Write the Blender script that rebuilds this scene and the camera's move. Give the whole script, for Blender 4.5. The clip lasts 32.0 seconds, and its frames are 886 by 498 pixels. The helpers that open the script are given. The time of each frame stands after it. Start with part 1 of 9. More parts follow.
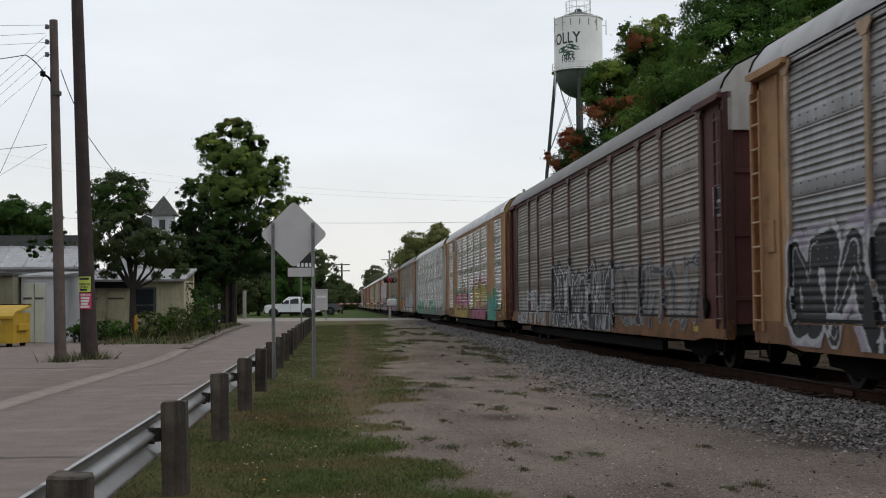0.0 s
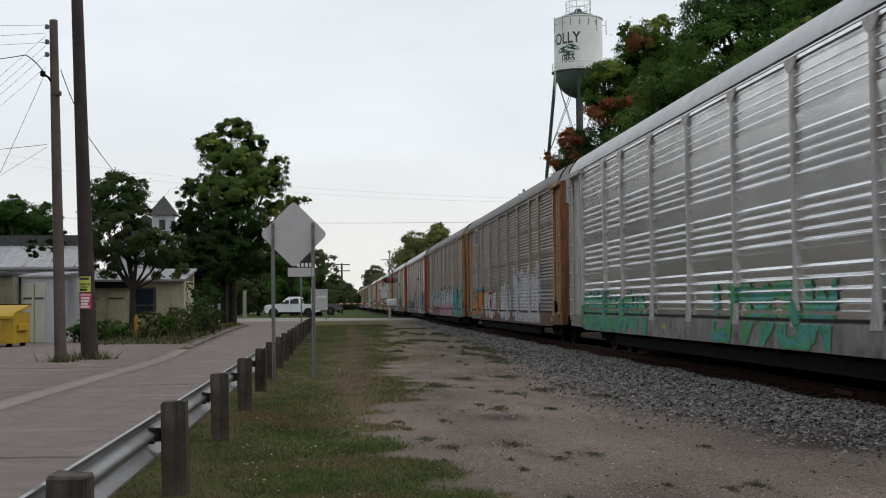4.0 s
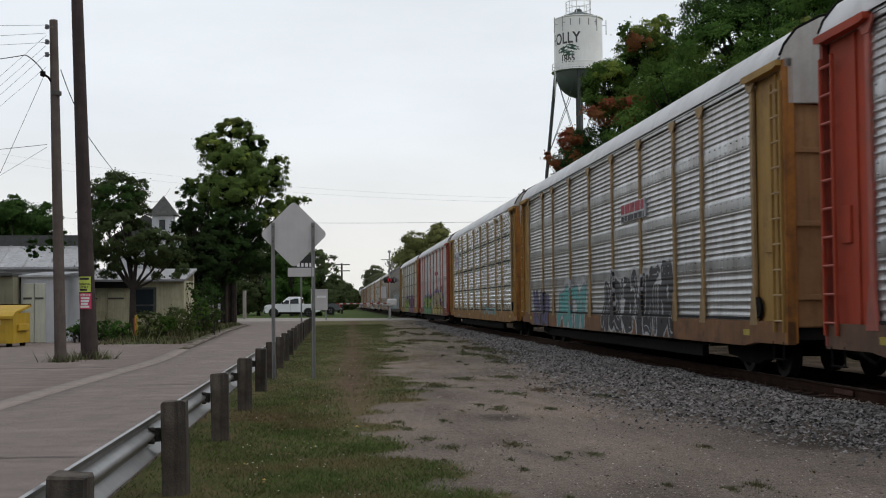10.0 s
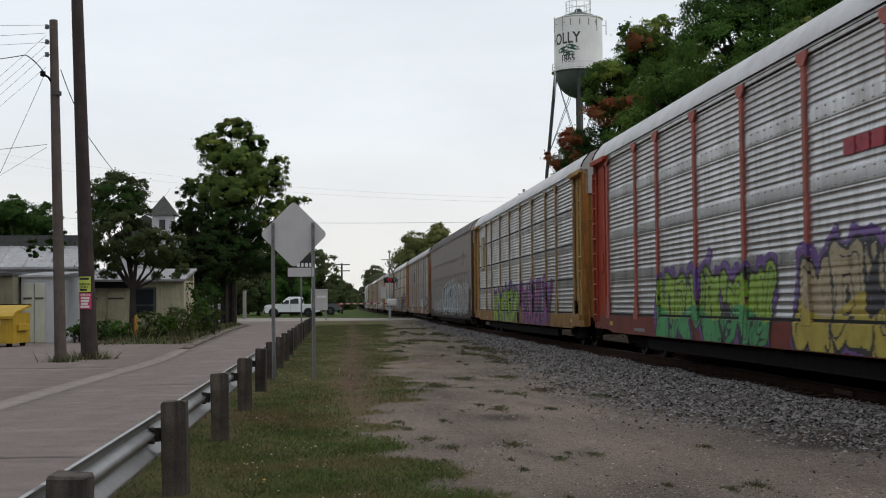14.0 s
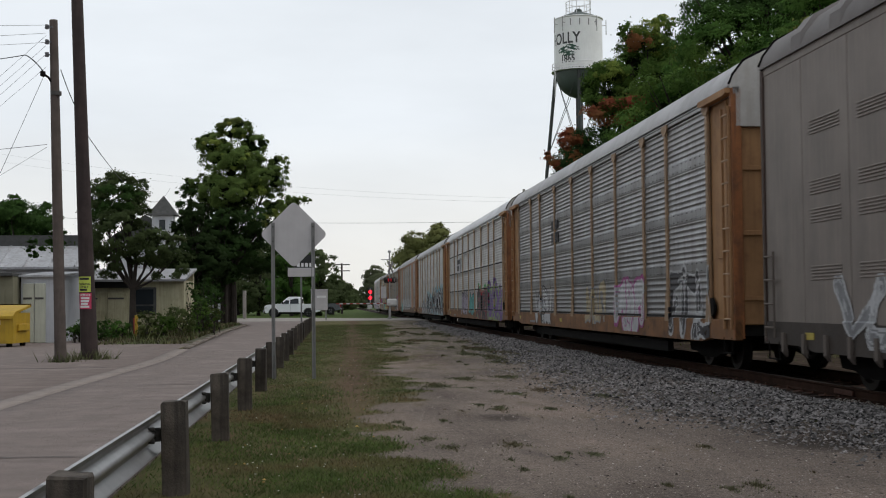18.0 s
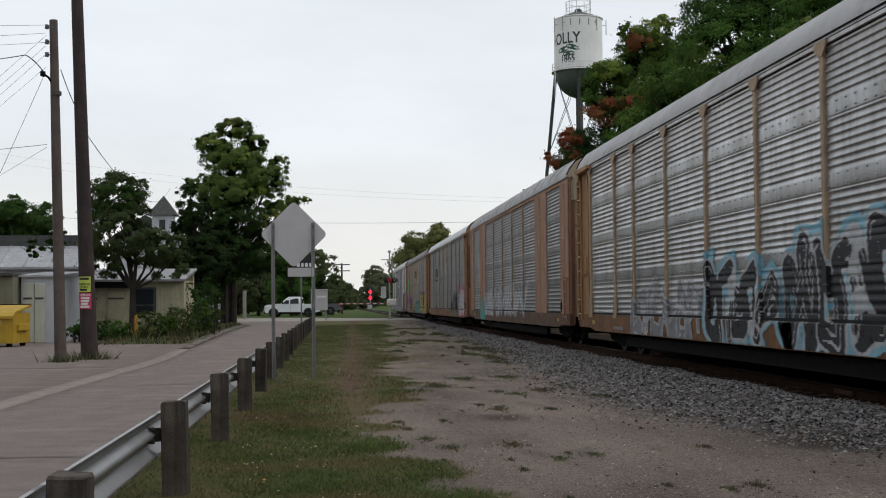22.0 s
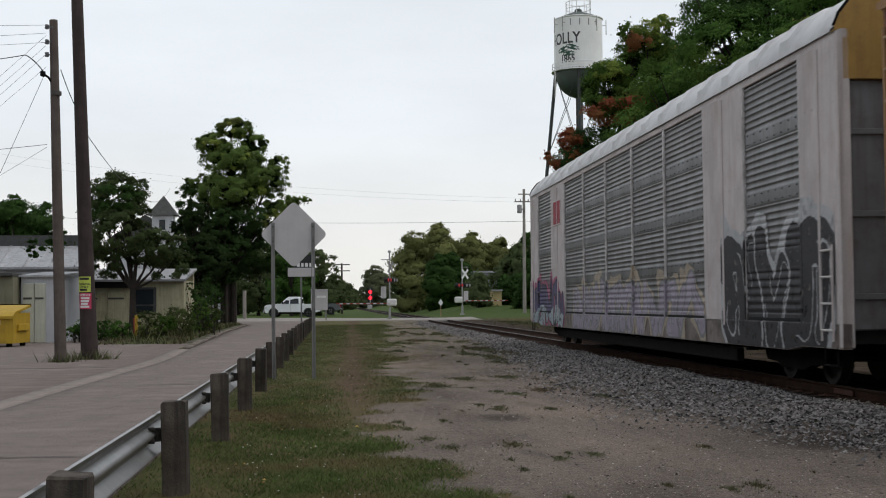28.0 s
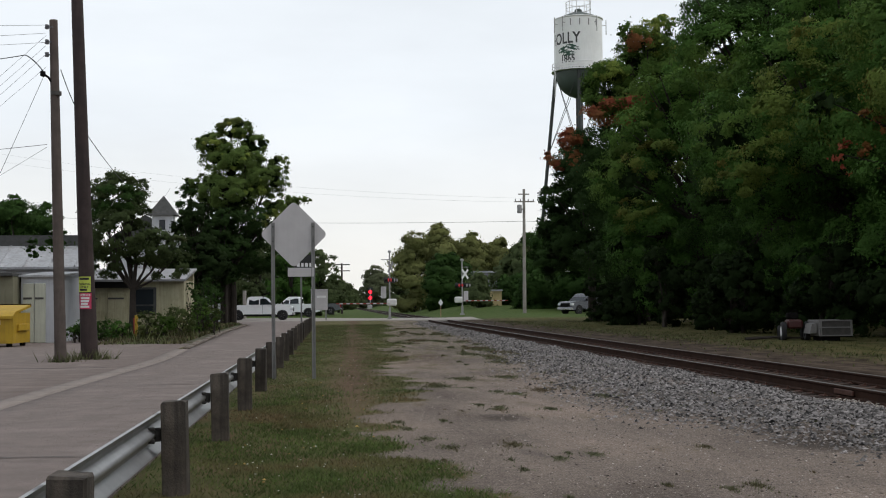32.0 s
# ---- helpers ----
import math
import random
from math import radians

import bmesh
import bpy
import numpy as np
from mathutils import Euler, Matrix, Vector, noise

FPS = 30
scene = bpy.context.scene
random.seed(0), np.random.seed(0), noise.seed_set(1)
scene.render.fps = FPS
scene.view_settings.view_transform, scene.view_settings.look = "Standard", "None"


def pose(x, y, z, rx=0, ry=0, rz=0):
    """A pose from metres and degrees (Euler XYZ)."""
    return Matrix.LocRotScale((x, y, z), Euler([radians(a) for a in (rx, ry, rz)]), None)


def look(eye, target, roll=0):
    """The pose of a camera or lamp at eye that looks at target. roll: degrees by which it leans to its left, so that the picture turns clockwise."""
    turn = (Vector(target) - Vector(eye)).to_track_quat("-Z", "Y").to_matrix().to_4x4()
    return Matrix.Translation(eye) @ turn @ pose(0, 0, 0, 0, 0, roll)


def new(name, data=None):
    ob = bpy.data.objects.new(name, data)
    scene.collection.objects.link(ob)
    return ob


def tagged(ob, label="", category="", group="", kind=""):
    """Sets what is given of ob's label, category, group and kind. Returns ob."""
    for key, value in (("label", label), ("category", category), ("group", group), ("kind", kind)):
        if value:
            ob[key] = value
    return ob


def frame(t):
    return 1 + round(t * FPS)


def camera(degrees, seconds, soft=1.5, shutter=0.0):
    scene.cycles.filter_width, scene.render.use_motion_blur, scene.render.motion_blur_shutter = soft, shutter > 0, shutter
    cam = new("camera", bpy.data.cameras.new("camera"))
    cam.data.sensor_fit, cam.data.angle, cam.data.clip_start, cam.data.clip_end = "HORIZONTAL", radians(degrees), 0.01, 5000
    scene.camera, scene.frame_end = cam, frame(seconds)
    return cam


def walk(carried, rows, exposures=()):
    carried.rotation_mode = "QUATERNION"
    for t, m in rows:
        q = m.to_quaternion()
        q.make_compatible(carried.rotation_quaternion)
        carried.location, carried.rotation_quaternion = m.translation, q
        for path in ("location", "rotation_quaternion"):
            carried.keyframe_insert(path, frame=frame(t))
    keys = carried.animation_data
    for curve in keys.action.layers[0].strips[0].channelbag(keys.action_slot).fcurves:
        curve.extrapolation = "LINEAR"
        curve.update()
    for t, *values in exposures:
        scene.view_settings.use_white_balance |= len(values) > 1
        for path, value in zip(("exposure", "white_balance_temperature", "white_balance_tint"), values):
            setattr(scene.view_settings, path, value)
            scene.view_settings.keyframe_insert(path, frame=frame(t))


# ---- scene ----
# ---- camera and light ----
cam = camera(38.34, 32.0, soft=1.05, shutter=0.12)
EYE = (0.0, 0.0, 1.40)
AIM = (math.sin(radians(4.859)) * math.cos(radians(2.471)), math.cos(radians(4.859)) * math.cos(radians(2.471)), math.sin(radians(2.471)))
VIEW = look(EYE, [EYE[i] + AIM[i] * 10 for i in range(3)], -0.5)
walk(cam, [(0.0, VIEW), (32.0, VIEW)], exposures=[(0.0, -0.05), (28.4, -0.04), (30.0, 0.03), (32.0, 0.05)])

SUN_EL, SUN_AZ = 58.0, 95.0
world = bpy.data.worlds.new("overcast_sky")
scene.world = world
world.use_nodes = True
wt = world.node_tree
wt.nodes.clear()


def wn(kind, **kw):
    n = wt.nodes.new(kind)
    for k, v in kw.items():
        n.inputs[k].default_value = v
    return n


w_out, w_bg = wn("ShaderNodeOutputWorld"), wn("ShaderNodeBackground", Strength=1.0)
w_sky = wn("ShaderNodeTexSky")
w_sky.sky_type, w_sky.sun_disc = "NISHITA", False
w_sky.sun_elevation, w_sky.sun_rotation = radians(SUN_EL), radians(SUN_AZ)
w_sky.dust_density, w_sky.air_density = 3.0, 1.0
w_gain = wn("ShaderNodeVectorMath")
w_gain.operation = "SCALE"
w_gain.inputs[3].default_value = 0.06
w_co, w_sep = wn("ShaderNodeTexCoord"), wn("ShaderNodeSeparateXYZ")
w_ramp = wn("ShaderNodeValToRGB")
r = w_ramp.color_ramp
r.elements[0].position, r.elements[0].color = 0.0, (1.02, 1.01, 0.955, 1)
r.elements[1].position, r.elements[1].color = 1.0, (0.93, 1.0, 1.08, 1)
e = r.elements.new(0.035)
e.color = (1.02, 1.015, 0.985, 1)
e = r.elements.new(0.14)
e.color = (0.945, 0.995, 1.045, 1)
w_map = wn("ShaderNodeMapping")
w_map.inputs["Scale"].default_value = (1.5, 1.5, 5.0)
w_noise = wn("ShaderNodeTexNoise", Scale=2.2, Detail=5.0, Roughness=0.55)
w_cl = wn("ShaderNodeMapRange")
for i, v in enumerate((0.3, 0.7, 0.93, 1.06)):
    w_cl.inputs[i + 1].default_value = v
w_mul = wn("ShaderNodeVectorMath")
w_mul.operation = "SCALE"
w_mix = wn("ShaderNodeMix")
w_mix.data_type = "RGBA"
w_mix.inputs[0].default_value = 0.86
w_side = wn("ShaderNodeMapRange")
w_side.interpolation_type = "SMOOTHSTEP"
for i, v in enumerate((0.25, 1.0, 1.0, 0.62)):
    w_side.inputs[i + 1].default_value = v
w_both = wn("ShaderNodeMath")
w_both.operation = "MULTIPLY"
L = wt.links.new
L(w_sep.outputs["Z"], w_side.inputs[0])
L(w_side.outputs[0], w_both.inputs[1])
L(w_co.outputs["Generated"], w_sep.inputs[0])
L(w_sep.outputs["Z"], w_ramp.inputs[0])
L(w_co.outputs["Generated"], w_map.inputs["Vector"])
L(w_map.outputs[0], w_noise.inputs["Vector"])
L(w_noise.outputs[0], w_cl.inputs[0])
L(w_ramp.outputs[0], w_mul.inputs[0])
L(w_cl.outputs[0], w_both.inputs[0])
L(w_both.outputs[0], w_mul.inputs[3])
L(w_sky.outputs[0], w_gain.inputs[0])
L(w_gain.outputs[0], w_mix.inputs[6])
L(w_mul.outputs[0], w_mix.inputs[7])
L(w_mix.outputs[2], w_bg.inputs["Color"])
L(w_bg.outputs[0], w_out.inputs["Surface"])

sun_data = bpy.data.lights.new("sun", "SUN")
sun_data.energy, sun_data.angle, sun_data.color = 1.0, radians(50), (1.0, 0.96, 0.9)
sun = new("sun", sun_data)
SUN_WAY = (math.sin(radians(SUN_AZ)) * math.cos(radians(SUN_EL)), math.cos(radians(SUN_AZ)) * math.cos(radians(SUN_EL)), math.sin(radians(SUN_EL)))
sun.matrix_world = look([60 * v for v in SUN_WAY], (0, 0, 0))

# ---- materials ----
MATS = {}


def paint(name, col, rough=0.7, metal=0.0, vary=0.25, scale=3.0, fine=40.0, bump=0.15, streak=0.0, dirt=None, dirt_amount=0.0,
          island=0.0, obj=0.0, spec=0.4, alt=None, alt_amount=0.5, translucent=0.0, spread=0.1):
    """A procedural surface: a base colour with broad stains, fine grain, optional streaks, dirt and shifts from piece to piece."""
    if name in MATS:
        return MATS[name]
    m = bpy.data.materials.new(name)
    m.use_nodes = True
    t = m.node_tree
    b = t.nodes["Principled BSDF"]
    ln = t.links.new

    def nd(kind, **kw):
        n = t.nodes.new(kind)
        for k, v in kw.items():
            n.inputs[k].default_value = v
        return n
    co = nd("ShaderNodeTexCoord")
    src = co.outputs["Object"]
    n1 = nd("ShaderNodeTexNoise", Scale=scale, Detail=6.0, Roughness=0.6)
    n2 = nd("ShaderNodeTexNoise", Scale=fine, Detail=3.0, Roughness=0.6)
    ln(src, n1.inputs["Vector"])
    ln(src, n2.inputs["Vector"])

    def mixc(fac, a, bcol, mode="MIX"):
        mx = nd("ShaderNodeMix")
        mx.data_type, mx.blend_type = "RGBA", mode
        if isinstance(fac, float):
            mx.inputs[0].default_value = fac
        else:
            ln(fac, mx.inputs[0])
        for slot, v in ((6, a), (7, bcol)):
            if isinstance(v, tuple):
                mx.inputs[slot].default_value = (*v[:3], 1)
            else:
                ln(v, mx.inputs[slot])
        return mx.outputs[2]

    def rng(sock, lo, hi, a=0.0, bb=1.0):
        mr = nd("ShaderNodeMapRange")
        ln(sock, mr.inputs[0])
        for i, v in enumerate((lo, hi, a, bb)):
            mr.inputs[i + 1].default_value = v
        return mr.outputs[0]
    lo = tuple(c * (1 - vary) for c in col)
    hi = tuple(min(1, c * (1 + vary)) for c in col)
    c = mixc(rng(n1.outputs[0], 0.3, 0.7), lo, hi)
    c = mixc(0.5, c, mixc(rng(n2.outputs[0], 0.25, 0.75), (1 - vary,) * 3, (1 + vary * 0.5,) * 3), "MULTIPLY")
    if alt:
        n3 = nd("ShaderNodeTexNoise", Scale=scale * 0.35, Detail=4.0)
        ln(src, n3.inputs["Vector"])
        c = mixc(rng(n3.outputs[0], 0.62 - alt_amount * 0.3, 0.72 - alt_amount * 0.2), c, alt)
    if streak > 0:
        mp = nd("ShaderNodeMapping")
        mp.inputs["Scale"].default_value = (6.0, 6.0, 0.35)
        n4 = nd("ShaderNodeTexNoise", Scale=2.0, Detail=5.0)
        ln(src, mp.inputs["Vector"])
        ln(mp.outputs[0], n4.inputs["Vector"])
        c = mixc(rng(n4.outputs[0], 0.45, 0.72, 0.0, streak), c, dirt or tuple(x * 0.35 for x in col))
    if dirt and dirt_amount > 0:
        n5 = nd("ShaderNodeTexNoise", Scale=scale * 1.7, Detail=7.0, Roughness=0.7)
        ln(src, n5.inputs["Vector"])
        c = mixc(rng(n5.outputs[0], 0.5, 0.66, 0.0, dirt_amount), c, dirt)
    if island > 0:
        g = nd("ShaderNodeNewGeometry")
        c = mixc(1.0, c, mixc(g.outputs["Random Per Island"], (1 - island,) * 3, (1 + island,) * 3), "MULTIPLY")
    if obj > 0:
        oi = nd("ShaderNodeObjectInfo")
        c = mixc(1.0, c, mixc(oi.outputs["Random"], (1 - obj,) * 3, (1 + obj,) * 3), "MULTIPLY")
    ln(c, b.inputs["Base Color"])
    ln(rng(n2.outputs[0], 0.2, 0.8, max(0.02, rough - spread), min(1, rough + spread)), b.inputs["Roughness"])
    b.inputs["Metallic"].default_value = metal
    b.inputs["Specular IOR Level"].default_value = spec
    if bump > 0:
        bp = nd("ShaderNodeBump", Strength=bump, Distance=0.02)
        ln(n2.outputs[0], bp.inputs["Height"])
        ln(bp.outputs[0], b.inputs["Normal"])
    if translucent > 0:
        tr, ms = nd("ShaderNodeBsdfTranslucent"), nd("ShaderNodeMixShader", Fac=translucent)
        ln(c, tr.inputs["Color"])
        ln(b.outputs[0], ms.inputs[1])
        ln(tr.outputs[0], ms.inputs[2])
        ln(ms.outputs[0], t.nodes["Material Output"].inputs["Surface"])
    MATS[name] = m
    return m


def glow(name, col, strength):
    if name in MATS:
        return MATS[name]
    m = bpy.data.materials.new(name)
    m.use_nodes = True
    b = m.node_tree.nodes["Principled BSDF"]
    b.inputs["Base Color"].default_value = (*col, 1)
    b.inputs["Emission Color"].default_value = (*col, 1)
    b.inputs["Emission Strength"].default_value = strength
    MATS[name] = m
    return m


def glass(name, col=(0.02, 0.025, 0.03)):
    if name in MATS:
        return MATS[name]
    m = bpy.data.materials.new(name)
    m.use_nodes = True
    b = m.node_tree.nodes["Principled BSDF"]
    b.inputs["Base Color"].default_value = (*col, 1)
    b.inputs["Roughness"].default_value = 0.06
    b.inputs["Specular IOR Level"].default_value = 0.3
    MATS[name] = m
    return m


# ---- mesh tools ----
class Shape:
    """Collects boxes, tubes, prisms and turned forms into one mesh."""

    def __init__(self):
        self.v, self.f, self.mi = [], [], []

    def add(self, verts, faces, mi=0):
        o = len(self.v)
        self.v += [tuple(p) for p in verts]
        self.f += [tuple(i + o for i in q) for q in faces]
        self.mi += [mi] * len(faces)
        return self

    def box(self, x0, x1, y0, y1, z0, z1, bevel=0.0, mi=0):
        lo, hi = (min(x0, x1), min(y0, y1), min(z0, z1)), (max(x0, x1), max(y0, y1), max(z0, z1))
        b = min(bevel, 0.45 * min(hi[i] - lo[i] for i in range(3)))
        if b <= 0:
            vs = [(x, y, z) for x in (lo[0], hi[0]) for y in (lo[1], hi[1]) for z in (lo[2], hi[2])]
            return self.add(vs, [(0, 1, 3, 2), (4, 6, 7, 5), (0, 4, 5, 1), (2, 3, 7, 6), (0, 2, 6, 4), (1, 5, 7, 3)], mi)
        vs, idx = [], {}
        for c in ((i, j, k) for i in (0, 1) for j in (0, 1) for k in (0, 1)):
            for a in range(3):
                p = []
                for d in range(3):
                    e = (lo, hi)[c[d]][d]
                    p.append(e if d == a else e + (b if c[d] == 0 else -b))
                idx[c, a] = len(vs)
                vs.append(p)
        fs = []
        for a in range(3):
            u, w = [d for d in range(3) if d != a]
            for s in (0, 1):
                loop = []
                for cu, cw in ((0, 0), (1, 0), (1, 1), (0, 1)):
                    c = [0, 0, 0]
                    c[a], c[u], c[w] = s, cu, cw
                    loop.append(idx[tuple(c), a])
                fs.append(loop)
            for cu in (0, 1):
                for cw in (0, 1):
                    c0, c1 = [0, 0, 0], [0, 0, 0]
                    c0[a], c1[a] = 0, 1
                    for c in (c0, c1):
                        c[u], c[w] = cu, cw
                    fs.append([idx[tuple(c0), u], idx[tuple(c1), u], idx[tuple(c1), w], idx[tuple(c0), w]])
        for c in ((i, j, k) for i in (0, 1) for j in (0, 1) for k in (0, 1)):
            fs.append([idx[c, 0], idx[c, 1], idx[c, 2]])
        return self.add(vs, fs, mi)

    def tube(self, pts, r0, r1=None, n=8, mi=0, caps=True):
        pts = [Vector(p) for p in pts]
        r1 = r0 if r1 is None else r1
        vs, fs = [], []
        for i, p in enumerate(pts):
            d = (pts[min(i + 1, len(pts) - 1)] - pts[max(i - 1, 0)]).normalized()
            a = d.cross(Vector((0, 0, 1)) if abs(d.z) < 0.9 else Vector((0, 1, 0))).normalized()
            bb = d.cross(a)
            rr = r0 + (r1 - r0) * i / max(1, len(pts) - 1)
            for k in range(n):
                w = 2 * math.pi * k / n
                vs.append(p + a * (rr * math.cos(w)) + bb * (rr * math.sin(w)))
        for i in range(len(pts) - 1):
            for k in range(n):
                k2 = (k + 1) % n
                fs.append((i * n + k, i * n + k2, (i + 1) * n + k2, (i + 1) * n + k))
        if caps:
            fs += [tuple(range(n))[::-1], tuple((len(pts) - 1) * n + k for k in range(n))]
        return self.add(vs, fs, mi)

    def prism(self, outline, axis, a, b, mi=0):
        """A flat outline of (u, w) carried from a to b along an axis; u, w are the other two axes in order."""
        n = len(outline)

        def at(p, s):
            q = [0, 0, 0]
            q[axis] = s
            u, w = [d for d in range(3) if d != axis]
            q[u], q[w] = p
            return q
        vs = [at(p, a) for p in outline] + [at(p, b) for p in outline]
        fs = [tuple(range(n))[::-1], tuple(range(n, 2 * n))] + [(i, (i + 1) % n, n + (i + 1) % n, n + i) for i in range(n)]
        return self.add(vs, fs, mi)

    def lathe(self, profile, n=24, centre=(0, 0, 0), mi=0):
        vs, fs = [], []
        for rr, z in profile:
            for k in range(n):
                w = 2 * math.pi * k / n
                vs.append((centre[0] + rr * math.cos(w), centre[1] + rr * math.sin(w), centre[2] + z))
        for i in range(len(profile) - 1):
            for k in range(n):
                k2 = (k + 1) % n
                fs.append((i * n + k, i * n + k2, (i + 1) * n + k2, (i + 1) * n + k))
        fs += [tuple(range(n))[::-1], tuple((len(profile) - 1) * n + k for k in range(n))]
        return self.add(vs, fs, mi)

    def moved(self, m):
        self.v = [tuple(m @ Vector(p)) for p in self.v]
        return self

    def mesh(self, name="shape", sharp=35.0):
        me = bpy.data.meshes.new(name)
        me.from_pydata(self.v, [], self.f)
        bm = bmesh.new()
        bm.from_mesh(me)
        bmesh.ops.recalc_face_normals(bm, faces=bm.faces)
        bm.to_mesh(me)
        bm.free()
        if any(self.mi):
            me.polygons.foreach_set("material_index", self.mi)
        me.polygons.foreach_set("use_smooth", [True] * len(me.polygons))
        me.set_sharp_from_angle(angle=radians(sharp))
        me.materials.append(None)
        return me


def quick_mesh(name, verts, faces, mats=(None,), mi=None, smooth=False, normals=None):
    """A mesh from arrays: verts (n, 3), faces (m, 3 or 4); normals (n, 3) round the shading off."""
    verts, faces = np.asarray(verts, np.float32), np.asarray(faces, np.int32)
    me = bpy.data.meshes.new(name)
    n, k = faces.shape
    me.vertices.add(len(verts))
    me.vertices.foreach_set("co", verts.ravel())
    me.loops.add(n * k)
    me.loops.foreach_set("vertex_index", faces.ravel())
    me.polygons.add(n)
    me.polygons.foreach_set("loop_start", np.arange(0, n * k, k, dtype=np.int32))
    me.polygons.foreach_set("loop_total", np.full(n, k, np.int32))
    if mi is not None:
        me.polygons.foreach_set("material_index", np.asarray(mi, np.int32))
    me.polygons.foreach_set("use_smooth", np.full(n, smooth))
    for m in mats:
        me.materials.append(m)
    me.update(calc_edges=True)
    me.validate()
    if normals is not None:
        at = me.attributes.new("custom_normal", "FLOAT_VECTOR", "POINT")
        at.data.foreach_set("vector", np.asarray(normals, np.float32).ravel())
    return me


def dress(ob, *mats):
    """Gives the object its own materials, so that alike pieces can share a mesh."""
    while len(ob.data.materials) < len(mats):
        ob.data.materials.append(None)
    for slot, m in zip(ob.material_slots, mats):
        slot.link = "OBJECT"
        slot.material = m
    return ob


def part(name, form, material, parent, label="", at=None):
    """Links a Shape or a mesh as one part under a thing or a part."""
    me = form.mesh(name) if isinstance(form, Shape) else form
    ob = new(name, me)
    dress(ob, *(material if isinstance(material, (list, tuple)) else (material,)))
    ob.parent = parent
    if at is not None:
        ob.matrix_basis = at
    if label:
        ob["label"] = label
    return ob


def thing(name, label, category, at=None, group="", kind=""):
    ob = new(name)
    ob.empty_display_size = 0.2
    if at is not None:
        ob.matrix_basis = at
    return tagged(ob, label, category, group, kind)


def solid(name, form, material, label, category, at=None, group="", kind=""):
    me = form.mesh(name) if isinstance(form, Shape) else form
    ob = new(name, me)
    dress(ob, *(material if isinstance(material, (list, tuple)) else (material,)))
    if at is not None:
        ob.matrix_basis = at
    return tagged(ob, label, category, group, kind)


def smooth(a, b, x):
    u = min(1.0, max(0.0, (x - a) / (b - a)))
    return u * u * (3 - 2 * u)


# ---- ground, road, track ----
TRACK_X, RAIL_TOP = 8.2, 0.15


def gz(x, y):
    """Height of the ground."""
    z = 0.12 * smooth(88, 101, y) + (0.14 * smooth(104, 118, y) + 0.85 * smooth(120, 156, y)) * smooth(11.5, 17, x) + 0.12 * smooth(104, 125, y) * smooth(-2, -12, x)
    z += 0.1 * smooth(11.2, 13.5, x)
    z -= 0.10 * smooth(6.0, 6.9, x) * smooth(10.6, 9.7, x)
    return z


def grass_edge(y):
    return -0.28 + 0.047 * y


# lobes of the lawn's ragged edge: waves along y
EDGE_WAVES = ((0.524, 2.87, 0.36), (3.3, 2.98, 0.17), (6.1, 1.0, 0.09), (1.37, 0.5, 0.12))


